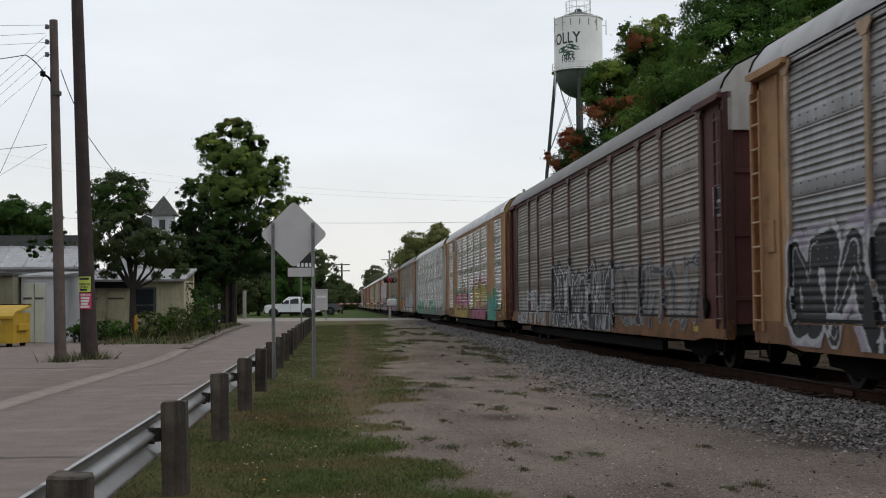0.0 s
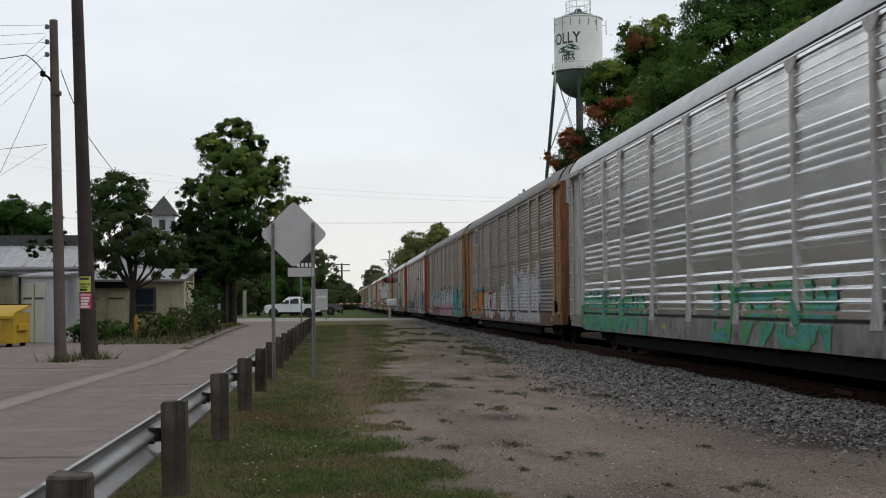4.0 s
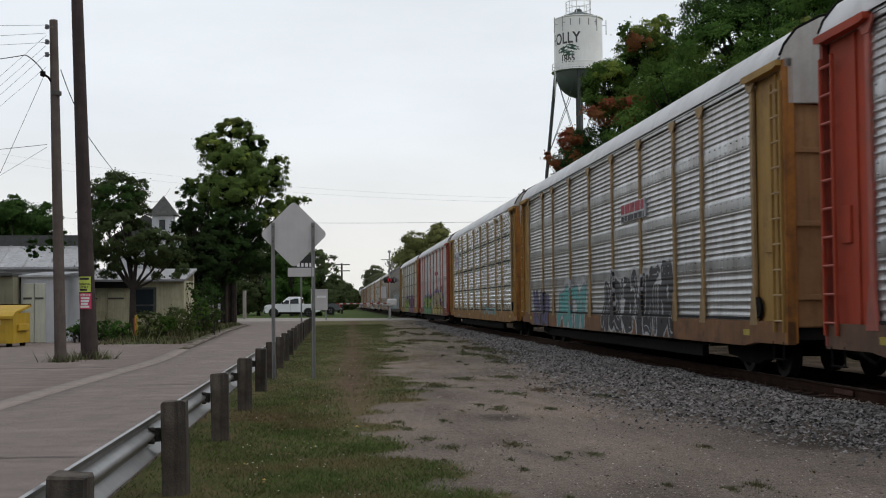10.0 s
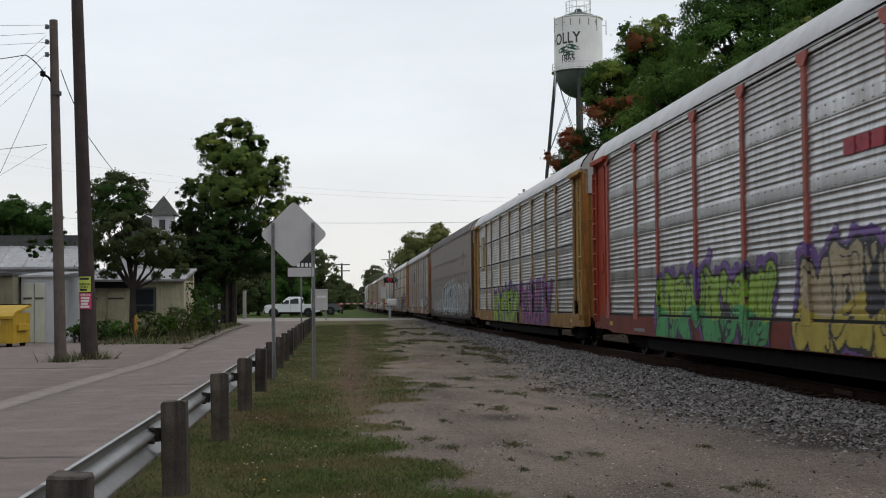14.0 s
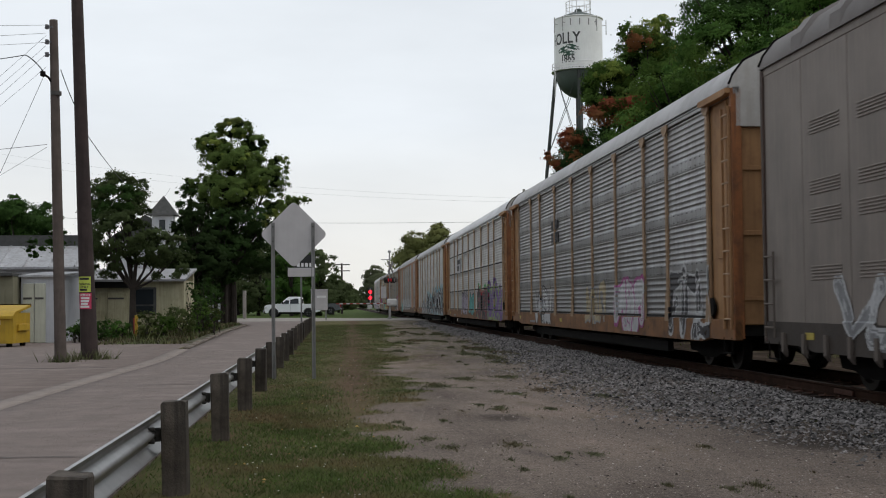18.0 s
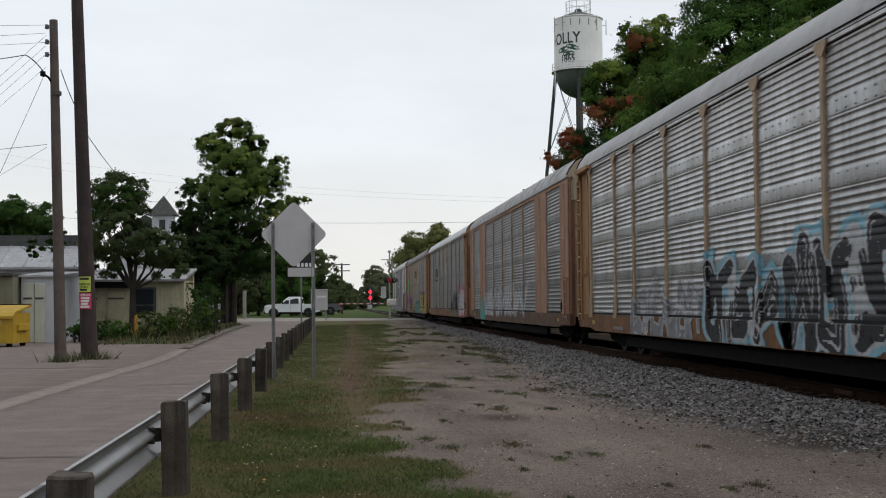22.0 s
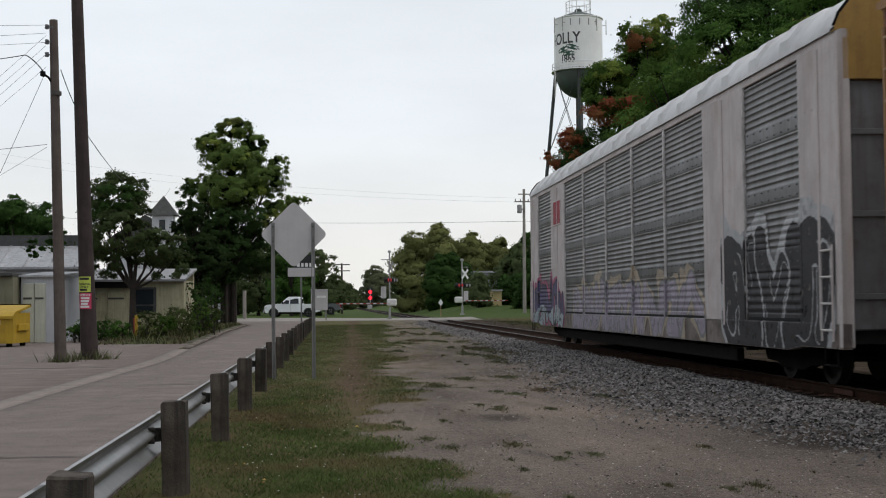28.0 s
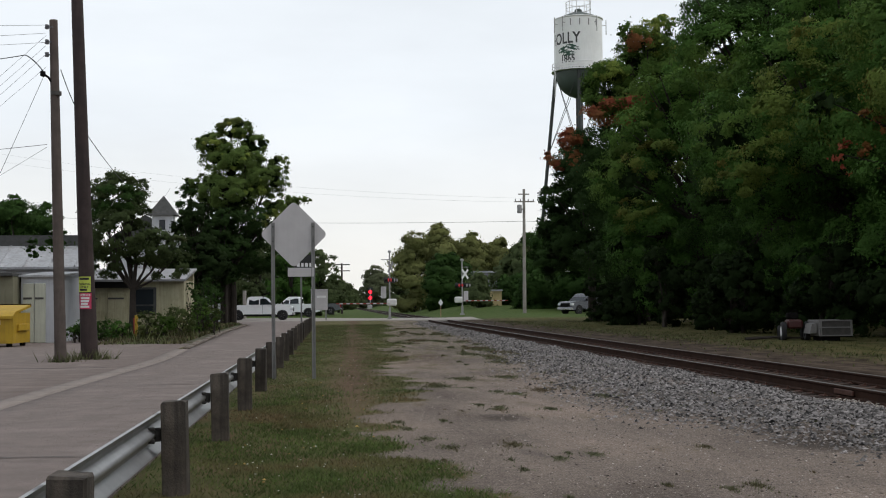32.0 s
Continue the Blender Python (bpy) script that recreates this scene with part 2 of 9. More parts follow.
def ground_material():
    m = bpy.data.materials.new("ground_soil")
    m.use_nodes = True
    t = m.node_tree
    b = t.nodes["Principled BSDF"]
    ln = t.links.new

    def nd(kind, **kw):
        n = t.nodes.new(kind)
        for k, v in kw.items():
            n.inputs[k].default_value = v
        return n

    def math_node(op, a, bb):
        n = nd("ShaderNodeMath")
        n.operation = op
        for i, v in enumerate((a, bb)):
            if isinstance(v, (int, float)):
                n.inputs[i].default_value = v
            else:
                ln(v, n.inputs[i])
        return n.outputs[0]

    def rng(sock, lo, hi):
        mr = nd("ShaderNodeMapRange")
        ln(sock, mr.inputs[0])
        mr.inputs[1].default_value, mr.inputs[2].default_value = lo, hi
        return mr.outputs[0]

    def ramp(sock, stops):
        rp = nd("ShaderNodeValToRGB")
        els = rp.color_ramp.elements
        els[0].position, els[0].color = stops[0][0], (*stops[0][1], 1)
        els[1].position, els[1].color = stops[-1][0], (*stops[-1][1], 1)
        for p, c in stops[1:-1]:
            els.new(p).color = (*c, 1)
        ln(sock, rp.inputs[0])
        return rp.outputs[0]

    def mixc(fac, a, c):
        mx = nd("ShaderNodeMix")
        mx.data_type = "RGBA"
        ln(fac, mx.inputs[0])
        ln(a, mx.inputs[6])
        ln(c, mx.inputs[7])
        return mx.outputs[2]
    co = nd("ShaderNodeTexCoord")
    sep = nd("ShaderNodeSeparateXYZ")
    ln(co.outputs["Object"], sep.inputs[0])
    big, mid, fine, tiny = (nd("ShaderNodeTexNoise", Scale=s, Detail=6.0, Roughness=0.65) for s in (0.55, 2.6, 14.0, 55.0))
    for n in (big, mid, fine, tiny):
        ln(co.outputs["Object"], n.inputs["Vector"])
    # wear runs along the strip
    drawn = nd("ShaderNodeMapping")
    drawn.inputs["Scale"].default_value = (1.0, 0.38, 1.0)
    ln(co.outputs["Object"], drawn.inputs["Vector"])
    long, spot = (nd("ShaderNodeTexNoise", Scale=s, Detail=7.0, Roughness=0.62) for s in (0.7, 2.1))
    for n in (long, spot):
        ln(drawn.outputs[0], n.inputs["Vector"])
    gravel = ramp(fine.outputs[0], [(0.28, (0.070, 0.054, 0.046)), (0.5, (0.168, 0.134, 0.115)), (0.72, (0.290, 0.238, 0.210))])
    speck = ramp(tiny.outputs[0], [(0.38, (0.05, 0.04, 0.034)), (0.5, (0.16, 0.131, 0.114)), (0.62, (0.40, 0.35, 0.315))])
    gm = nd("ShaderNodeMix")
    gm.data_type = "RGBA"
    gm.inputs[0].default_value = 0.5
    ln(gravel, gm.inputs[6])
    ln(speck, gm.inputs[7])
    gravel = gm.outputs[2]
    wide = nd("ShaderNodeTexNoise", Scale=0.5, Detail=5.0, Roughness=0.6)
    ln(drawn.outputs[0], wide.inputs["Vector"])
    shade = nd("ShaderNodeMix")
    shade.data_type, shade.blend_type = "RGBA", "MULTIPLY"
    shade.inputs[0].default_value = 1.0
    ln(gravel, shade.inputs[6])
    ln(ramp(wide.outputs[0], [(0.34, (0.62, 0.61, 0.60)), (0.5, (1.0, 0.99, 0.97)), (0.66, (1.36, 1.31, 1.25))]), shade.inputs[7])
    gravel = shade.outputs[2]
    damp = rng(math_node("ADD", math_node("MULTIPLY", long.outputs[0], 0.7), math_node("MULTIPLY", fine.outputs[0], 0.3)), 0.56, 0.64)
    dark = nd("ShaderNodeMix")
    dark.data_type = "RGBA"
    dark.inputs[7].default_value = (0.075, 0.066, 0.06, 1)
    ln(math_node("MULTIPLY", damp, 0.7), dark.inputs[0])
    ln(gravel, dark.inputs[6])
    gravel = dark.outputs[2]
    # two damp hollows
    for cx, cy, ra, rb in ((2.05, 15.6, 0.32, 0.55), (4.75, 12.2, 0.55, 0.75)):
        q = math_node("ADD", math_node("POWER", math_node("DIVIDE", math_node("SUBTRACT", sep.outputs["X"], cx), ra), 2.0), math_node("POWER", math_node("DIVIDE", math_node("SUBTRACT", sep.outputs["Y"], cy), rb), 2.0))
        q = math_node("ADD", q, math_node("MULTIPLY", math_node("SUBTRACT", fine.outputs[0], 0.5), 2.5))
        wet = nd("ShaderNodeMix")
        wet.data_type = "RGBA"
        wet.inputs[7].default_value = (0.052, 0.043, 0.037, 1)
        ln(math_node("MULTIPLY", rng(q, 1.3, 0.2), 0.8), wet.inputs[0])
        ln(gravel, wet.inputs[6])
        gravel = wet.outputs[2]
    grass = ramp(math_node("ADD", math_node("MULTIPLY", spot.outputs[0], 0.7), math_node("MULTIPLY", tiny.outputs[0], 0.3)), [(0.36, (0.056, 0.068, 0.020)), (0.48, (0.080, 0.082, 0.030)), (0.57, (0.105, 0.083, 0.042)), (0.67, (0.130, 0.088, 0.056))])
    soil = ramp(spot.outputs[0], [(0.35, (0.072, 0.046, 0.030)), (0.65, (0.130, 0.086, 0.058))])
    # the lawn strip, its ragged edge, and patches in the gravel
    edge = math_node("ADD", math_node("MULTIPLY", sep.outputs["Y"], 0.0395), 0.17)
    for f, ph, k in EDGE_WAVES:
        edge = math_node("ADD", edge, math_node("MULTIPLY", math_node("SINE", math_node("ADD", math_node("MULTIPLY", sep.outputs["Y"], f), ph), 0.0), k))
    wob = math_node("MULTIPLY", math_node("SUBTRACT", math_node("ADD", math_node("MULTIPLY", spot.outputs[0], 0.65), math_node("MULTIPLY", fine.outputs[0], 0.35)), 0.5), 2.6)
    lawn = rng(math_node("SUBTRACT", math_node("ADD", edge, wob), sep.outputs["X"]), -0.12, 0.12)
    patch = rng(math_node("ADD", math_node("MULTIPLY", spot.outputs[0], 0.75), math_node("ADD", math_node("MULTIPLY", fine.outputs[0], 0.3), math_node("MULTIPLY", rng(sep.outputs["Y"], 17.0, 40.0), 0.10))), 0.60, 0.66)
    mask = math_node("MAXIMUM", lawn, math_node("MULTIPLY", patch, 0.5))
    c = mixc(mask, gravel, grass)
    # weeds and bare brown earth in two places up the gravel
    for cx, cy, ra, rb, kind in ((4.9, 35.0, 1.1, 8.0, ((0.045, 0.05, 0.028), (0.075, 0.08, 0.045))), (2.1, 33.0, 0.75, 5.0, ((0.07, 0.042, 0.028), (0.10, 0.064, 0.043)))):
        q = math_node("ADD", math_node("POWER", math_node("DIVIDE", math_node("SUBTRACT", sep.outputs["X"], cx), ra), 2.0), math_node("POWER", math_node("DIVIDE", math_node("SUBTRACT", sep.outputs["Y"], cy), rb), 2.0))
        spread = math_node("MULTIPLY", rng(q, 1.5, 0.3), rng(math_node("ADD", math_node("MULTIPLY", mid.outputs[0], 0.6), math_node("MULTIPLY", fine.outputs[0], 0.4)), 0.47, 0.56))
        c = mixc(math_node("MULTIPLY", spread, 0.9), c, ramp(tiny.outputs[0], [(0.35, kind[0]), (0.65, kind[1])]))
    # drier grass further up the strip
    dry = math_node("MULTIPLY", math_node("MULTIPLY", rng(sep.outputs["Y"], 15.0, 27.0), rng(spot.outputs[0], 0.36, 0.52)), mask)
    c = mixc(math_node("MULTIPLY", dry, 0.8), c, ramp(tiny.outputs[0], [(0.35, (0.088, 0.084, 0.036)), (0.65, (0.145, 0.128, 0.066))]))
    # brown bare lane inside the strip
    lane = math_node("ABSOLUTE", math_node("SUBTRACT", sep.outputs["X"], math_node("ADD", math_node("MULTIPLY", sep.outputs["Y"], 0.0135), 0.02)), 0.0)
    bare = math_node("MULTIPLY", rng(math_node("ADD", lane, math_node("MULTIPLY", wob, 0.4)), 0.8, 0.1), rng(math_node("ADD", math_node("MULTIPLY", spot.outputs[0], 0.7), math_node("MULTIPLY", fine.outputs[0], 0.3)), 0.34, 0.50))
    c = mixc(math_node("MULTIPLY", bare, rng(sep.outputs["Y"], 13.0, 22.0)), c, soil)
    # dead grass and bare soil along the guardrail
    rail_side = math_node("ABSOLUTE", math_node("ADD", sep.outputs["X"], math_node("ADD", math_node("MULTIPLY", sep.outputs["Y"], 0.003), 1.05)), 0.0)
    c = mixc(math_node("MULTIPLY", rng(math_node("ADD", rail_side, math_node("MULTIPLY", wob, 0.7)), 0.4, 0.02), 0.35), c, soil)
    # beyond the track: dirt, then grass
    right = rng(math_node("ADD", sep.outputs["X"], wob), 9.2, 9.8)
    c = mixc(right, c, ramp(spot.outputs[0], [(0.35, (0.030, 0.021, 0.015)), (0.5, (0.062, 0.045, 0.034)), (0.65, (0.105, 0.08, 0.062))]))
    rgrass = rng(math_node("ADD", sep.outputs["X"], math_node("MULTIPLY", wob, 2.2)), 11.4, 13.4)
    c = mixc(rgrass, c, ramp(spot.outputs[0], [(0.35, (0.045, 0.048, 0.014)), (0.5, (0.085, 0.078, 0.028)), (0.65, (0.11, 0.088, 0.045))]))
    # far land
    far = rng(math_node("ADD", sep.outputs["Y"], math_node("MULTIPLY", wob, 2.0)), 100.0, 108.0)
    c = mixc(far, c, ramp(spot.outputs[0], [(0.35, (0.045, 0.075, 0.018)), (0.65, (0.07, 0.095, 0.028))]))
    # oily dark bed between the rails
    bed = math_node("ABSOLUTE", math_node("SUBTRACT", sep.outputs["X"], 8.2), 0.0)
    ln(mixc(rng(bed, 2.1, 1.55), c, ramp(fine.outputs[0], [(0.3, (0.011, 0.008, 0.007)), (0.7, (0.032, 0.023, 0.019))])), b.inputs["Base Color"])
    b.inputs["Roughness"].default_value = 0.92
    b.inputs["Specular IOR Level"].default_value = 0.06
    bp = nd("ShaderNodeBump", Strength=0.6, Distance=0.03)
    ln(fine.outputs[0], bp.inputs["Height"])
    bp2 = nd("ShaderNodeBump", Strength=0.5, Distance=0.012)
    ln(tiny.outputs[0], bp2.inputs["Height"])
    ln(bp.outputs[0], bp2.inputs["Normal"])
    ln(bp2.outputs[0], b.inputs["Normal"])
    return m


def sheet(name, xs, ys, zfun, material, label, category, kind="structure", thick=0.0):
    """A surface over a grid; xs may depend on y."""
    vs, fs = [], []
    rows = [xs(y) if callable(xs) else xs for y in ys]
    n = len(rows[0])
    for y, row in zip(ys, rows):
        vs += [(x, y, zfun(x, y)) for x in row]
    for j in range(len(ys) - 1):
        for i in range(n - 1):
            fs.append((j * n + i, j * n + i + 1, (j + 1) * n + i + 1, (j + 1) * n + i))
    if thick:
        o = len(vs)
        vs += [(x, y, z - thick) for x, y, z in vs]
        rim = [i for i in range(n)] + [j * n + n - 1 for j in range(1, len(ys))] + [(len(ys) - 1) * n + i for i in range(n - 2, -1, -1)] + \
            [j * n for j in range(len(ys) - 2, 0, -1)]
        fs += [(a, rim[(k + 1) % len(rim)], o + rim[(k + 1) % len(rim)], o + a)[::-1] for k, a in enumerate(rim)]
    ob = new(name, quick_mesh(name, vs, fs, (material,), smooth=True))
    return tagged(ob, label, category, kind=kind)


def steps(*spans):
    out = []
    for a, b, n in spans:
        out += [a + (b - a) * i / n for i in range(n)]
    return out + [spans[-1][1]]


GROUND = ground_material()
sheet("ground", steps((-1500, -60, 8), (-60, -8, 13), (-8, 4, 12), (4, 14, 40), (14, 60, 12), (60, 1500, 8)),
      steps((-300, -4, 6), (-4, 40, 22), (40, 135, 48), (135, 400, 12), (400, 3000, 8)), gz, GROUND,
      "gravelly trampled ground with a ragged lawn strip", "ground")

ASPHALT = paint("worn_asphalt", (0.182, 0.146, 0.132), 0.9, vary=0.2, scale=2.2, fine=85, bump=0.5, dirt=(0.155, 0.124, 0.112), dirt_amount=0.4, alt=(0.225, 0.184, 0.168), alt_amount=0.25)
CONCRETE = paint("old_concrete", (0.250, 0.208, 0.185), 0.9, vary=0.18, scale=2.0, fine=60, bump=0.3, dirt=(0.14, 0.12, 0.10), dirt_amount=0.5)
TAR = paint("tar_seam", (0.06, 0.055, 0.052), 0.8, vary=0.2, scale=5, bump=0.2)
VERGE = paint("verge_soil", (0.075, 0.06, 0.04), 0.95, vary=0.35, scale=2.5, fine=30, bump=0.6, alt=(0.055, 0.065, 0.025), alt_amount=0.7)


def kerb_x(y):
    for (y0, x0), (y1, x1) in zip(((-20, -4.7), (22, -4.5), (33, -4.3), (42, -4.7), (66, -5.6), (90, -6.1)), ((22, -4.5), (33, -4.3), (42, -4.7), (66, -5.6), (90, -6.1), (104, -9.5))):
        if y <= y1:
            return x0 + (x1 - x0) * (y - y0) / (y1 - y0)
    return -9.5


sheet("road_lane", lambda y: [kerb_x(y) + (-1.62 - 0.003 * y - kerb_x(y)) * i / 8 for i in range(9)], steps((-20, 30, 25), (30, 101.5, 36)),
      lambda x, y: gz(x, y) + 0.018 + 0.02 * smooth(-4.0, -2.9, x) * smooth(-1.6, -2.9, x), ASPHALT, "worn grey asphalt lane beside the guardrail", "road", thick=0.05)
sheet("parking_lot", lambda y: [-40 + (kerb_x(y) - 0.42 + 40) * i / 10 for i in range(11)], steps((-20, 34, 20), (34, 60.4, 9)),
      lambda x, y: 0.014, ASPHALT, "cracked grey asphalt parking lot", "pavement", thick=0.05)
sheet("gutter_strip", lambda y: [kerb_x(y) - 0.42, kerb_x(y) - 0.2, kerb_x(y)], steps((-20, 41.8, 31)),
      lambda x, y: 0.03 - 0.012 * (x > kerb_x(y) - 0.3), CONCRETE, "pale worn concrete gutter strip", "kerb", thick=0.06)
sheet("tar_seam_1", [-4.4, -3.0, -1.75], [11.9, 11.94], lambda x, y: 0.044, TAR, "dark crack across the asphalt", "crack")
sheet("tar_seam_2", [-14.0, -9.0, -5.2], [29.6, 29.75], lambda x, y: 0.019, TAR, "dark crack across the asphalt", "crack")
sheet("tar_seam_3", [-4.2, -3.0, -1.9], [22.6, 22.66], lambda x, y: 0.042, TAR, "dark crack across the asphalt", "crack")
sheet("verge", lambda y: [kerb_x(y) - 0.22 - min(5.0, 2.6 + 0.12 * (y - 43)) * i / 6 for i in range(6, -1, -1)], steps((48.2, 98, 28)),
      lambda x, y: gz(x, y) + 0.017 + 0.05 * smooth(48, 53, y) * (1 + 0.6 * math.sin(x * 1.7 + y)), VERGE, "bare soil and weeds behind the kerb", "ground", thick=0.3)
KERB = paint("muddy_kerb", (0.17, 0.14, 0.115), 0.95, vary=0.3, scale=2.5, fine=40, bump=0.5, dirt=(0.07, 0.055, 0.04), dirt_amount=0.8)
kerb = thing("kerb", "low broken concrete kerb", "kerb", kind="structure")
for i, y in enumerate(np.arange(42.0, 97, 2.5)):
    x0, x1 = kerb_x(y), kerb_x(y + 2.4)
    s = Shape().box(-0.22, 0.0, 0, 2.4, -0.1, 0.085, 0.03)
    s.v = [(x + x0 + (x1 - x0) * yy / 2.4, yy + y, z + gz(x0, y) + 0.02 * ((i * 7) % 3)) for x, yy, z in s.v]
    part("kerb_stone", s, KERB, kerb)

# the road that crosses the track
sheet("crossing_road", steps((-70, 6.2, 30), (6.2, 10.2, 4), (10.2, 75, 26)), steps((101.5, 118, 8)),
      lambda x, y: 0.142 + 0.16 * smooth(103, 118, y) * smooth(10.5, 16, x) + 0.10 * smooth(103, 118, y) * smooth(4, -4, x), paint("road_pale", (0.27, 0.245, 0.225), 0.9, vary=0.12, scale=0.4, fine=50, bump=0.2), "pale worn asphalt road over the level crossing", "road", thick=0.2)

# ---- railway track ----
track = thing("railway_track", "single rusty railway track on grey ballast", "railway track", kind="structure")
RAIL_STEEL = paint("rail_rust", (0.044, 0.023, 0.016), 0.9, spec=0.1, vary=0.3, scale=4, fine=50, bump=0.2)
RAIL_HEAD = paint("rail_head", (0.11, 0.095, 0.087), 0.5, metal=0.7, vary=0.1, scale=3, bump=0.0)
TIE = paint("tie_wood", (0.05, 0.03, 0.022), 0.95, vary=0.35, scale=6, fine=30, bump=0.5, obj=0.35)
PLATE = paint("tie_plate_rust", (0.09, 0.04, 0.028), 0.8, metal=0.2, vary=0.3, scale=10, bump=0.2)
for side in (-1, 1):
    o = [(-0.075, -0.17), (0.075, -0.17), (0.07, -0.155), (0.012, -0.14), (0.011, -0.045), (0.036, -0.03), (0.036, -0.004), (-0.036, -0.004), (-0.036, -0.03), (-0.011, -0.045), (-0.012, -0.14), (-0.07, -0.155)]
    rail = part("rail", Shape().prism([(TRACK_X + side * 0.753 + x, RAIL_TOP + z) for x, z in o], 1, -40, 900), RAIL_STEEL, track)
    part("rail_head", Shape().prism([(TRACK_X + side * 0.753 + x, RAIL_TOP + z) for x, z in ((-0.034, -0.004), (0.034, -0.004), (0.028, 0.001), (-0.028, 0.001))], 1, -40, 900), RAIL_HEAD, rail, "polished steel running surface")
random.seed(5)
tie_mesh = Shape().box(-1.3, 1.3, -0.115, 0.115, -0.18, 0, 0.012).mesh("tie")
tie_mesh_2 = Shape().box(-1.27, 1.32, -0.105, 0.11, -0.18, 0.006, 0.02).mesh("tie")
plates = Shape()
for i, y in enumerate(np.arange(6.0, 100, 0.53)):
    jy = y + random.uniform(-0.03, 0.03)
    part("tie", (tie_mesh, tie_mesh_2)[i % 2], TIE, track, at=pose(TRACK_X + random.uniform(-0.05, 0.05), jy, -0.032, 0, 0, random.uniform(-0.8, 0.8)))
    for side in (-1, 1):
        if y < 70:
            cx = TRACK_X + side * 0.753
            plates.box(cx - 0.16, cx + 0.16, jy - 0.09, jy + 0.09, -0.034, -0.02)
            for sx in (-0.1, 0.1):
                plates.box(cx + sx - 0.012, cx + sx + 0.012, jy - 0.05, jy - 0.02, -0.02, 0.012)
tagged(part("tie_plates", plates, PLATE, track, "rusty tie plates and spikes"), kind="stuff")
far_ties = Shape()
for y in np.concatenate([np.arange(-40, 6.0, 0.53), np.arange(119, 420, 0.53)]):
    far_ties.box(TRACK_X - 1.3, TRACK_X + 1.3, y - 0.11, y + 0.11, -0.2, -0.03)
tagged(part("far_ties", far_ties, TIE, track, "weathered wooden ties"), kind="stuff")
part("rail_joint", Shape().box(TRACK_X - 0.753 - 0.055, TRACK_X - 0.753 - 0.02, 17.8, 18.5, 0.02, 0.1, 0.01), PLATE, track, "rusty bolted joint bar")


def stones(name, n, place, size, material, label, parent=None):
    """Broken stones lying on the ground: six-cornered lumps, each with its own shape."""
    rs = np.random.RandomState(len(name) * 7 + n)
    base = np.array([(1, 0, 0), (-1, 0, 0), (0, 1, 0), (0, -1, 0), (0, 0, 1), (0, 0, -1)], float)
    tris = np.array([(0, 2, 4), (2, 1, 4), (1, 3, 4), (3, 0, 4)])
    p = place(rs, n)
    n = len(p)
    s = size(rs, p)
    v = base[None] * rs.uniform(0.6, 1.25, (n, 6, 1)) + rs.uniform(-0.28, 0.28, (n, 6, 3))
    v *= s[:, None, None] * np.array([1, 1, 0.72])
    a = rs.uniform(0, 6.28, n)
    ca, sa = np.cos(a)[:, None], np.sin(a)[:, None]
    x, y = v[..., 0] * ca - v[..., 1] * sa, v[..., 0] * sa + v[..., 1] * ca
    v = np.stack([x, y, v[..., 2]], -1) + p[:, None, :]
    f = (tris[None] + 6 * np.arange(n)[:, None, None]).reshape(-1, 3)
    ob = new(name, quick_mesh(name, v.reshape(-1, 3), f, (material,)))
    if parent:
        ob.parent = parent
    return tagged(ob, label, "" if parent else "gravel", kind="stuff")


BALLAST = paint("ballast_stone", (0.172, 0.158, 0.153), 0.9, vary=0.5, scale=8, fine=60, bump=0.3, island=0.98)
BALLAST_DARK = paint("ballast_stone_oily", (0.036, 0.025, 0.02), 0.9, vary=0.3, scale=8, fine=60, bump=0.3, island=0.5)


PEBBLE = paint("pale_pebble", (0.20, 0.17, 0.15), 0.9, vary=0.25, scale=8, bump=0, island=0.75)


GRIT = paint("lane_grit", (0.21, 0.177, 0.157), 0.9, vary=0.2, scale=8, bump=0, island=0.25)
PALE = paint("pale_chip", (0.36, 0.32, 0.285), 0.9, vary=0.2, scale=8, bump=0, island=0.45)
SOILBIT = paint("soil_crumb", (0.05, 0.038, 0.028), 0.95, vary=0.2, scale=8, bump=0, island=0.4)


def shoulder(rs, n):
    y = 7 + 95 * rs.uniform(0, 1, n) ** 1.9
    e = np.interp(y, [7, 12, 15, 20, 33, 50, 100], [5.5, 4.7, 3.5, 3.4, 4.3, 5.3, 6.0])
    u = rs.uniform(0, 1, n) ** 0.72
    x = e + (6.95 - e) * u + rs.normal(0, 0.38, n) * np.clip(1 - u / 0.5, 0, 1)
    z = 0.0 + 0.03 * np.sin(y * 1.3) * np.sin(x * 2.0) + 0.05 * np.clip((x - e) / 1.2, 0, 1) - 0.07 * np.clip((x - 6.4) / 0.6, 0, 1) + rs.uniform(-0.02, 0.03, n)
    return np.stack([x, y, z], -1)


def crib(rs, n):
    y = 7 + 93 * rs.uniform(0, 1, n) ** 1.7
    x = rs.uniform(6.7, 10.2, n)
    z = np.where((np.abs(x - 8.2) < 1.35), -0.05, -0.04) + rs.uniform(-0.015, 0.012, n)
    return np.stack([x, y, z], -1)


def scatter(rs, n):
    y = 6 + 60 * rs.uniform(0, 1, n) ** 2.0
    x = rs.uniform(-0.6, 1.0, n) * 0.5 + grass_edge(0) + 0.047 * y + rs.uniform(0, 1, n) ** 0.7 * 5.0
    ok = x < 5.5
    return np.stack([x, y, np.full(n, -0.001)], -1)[ok]


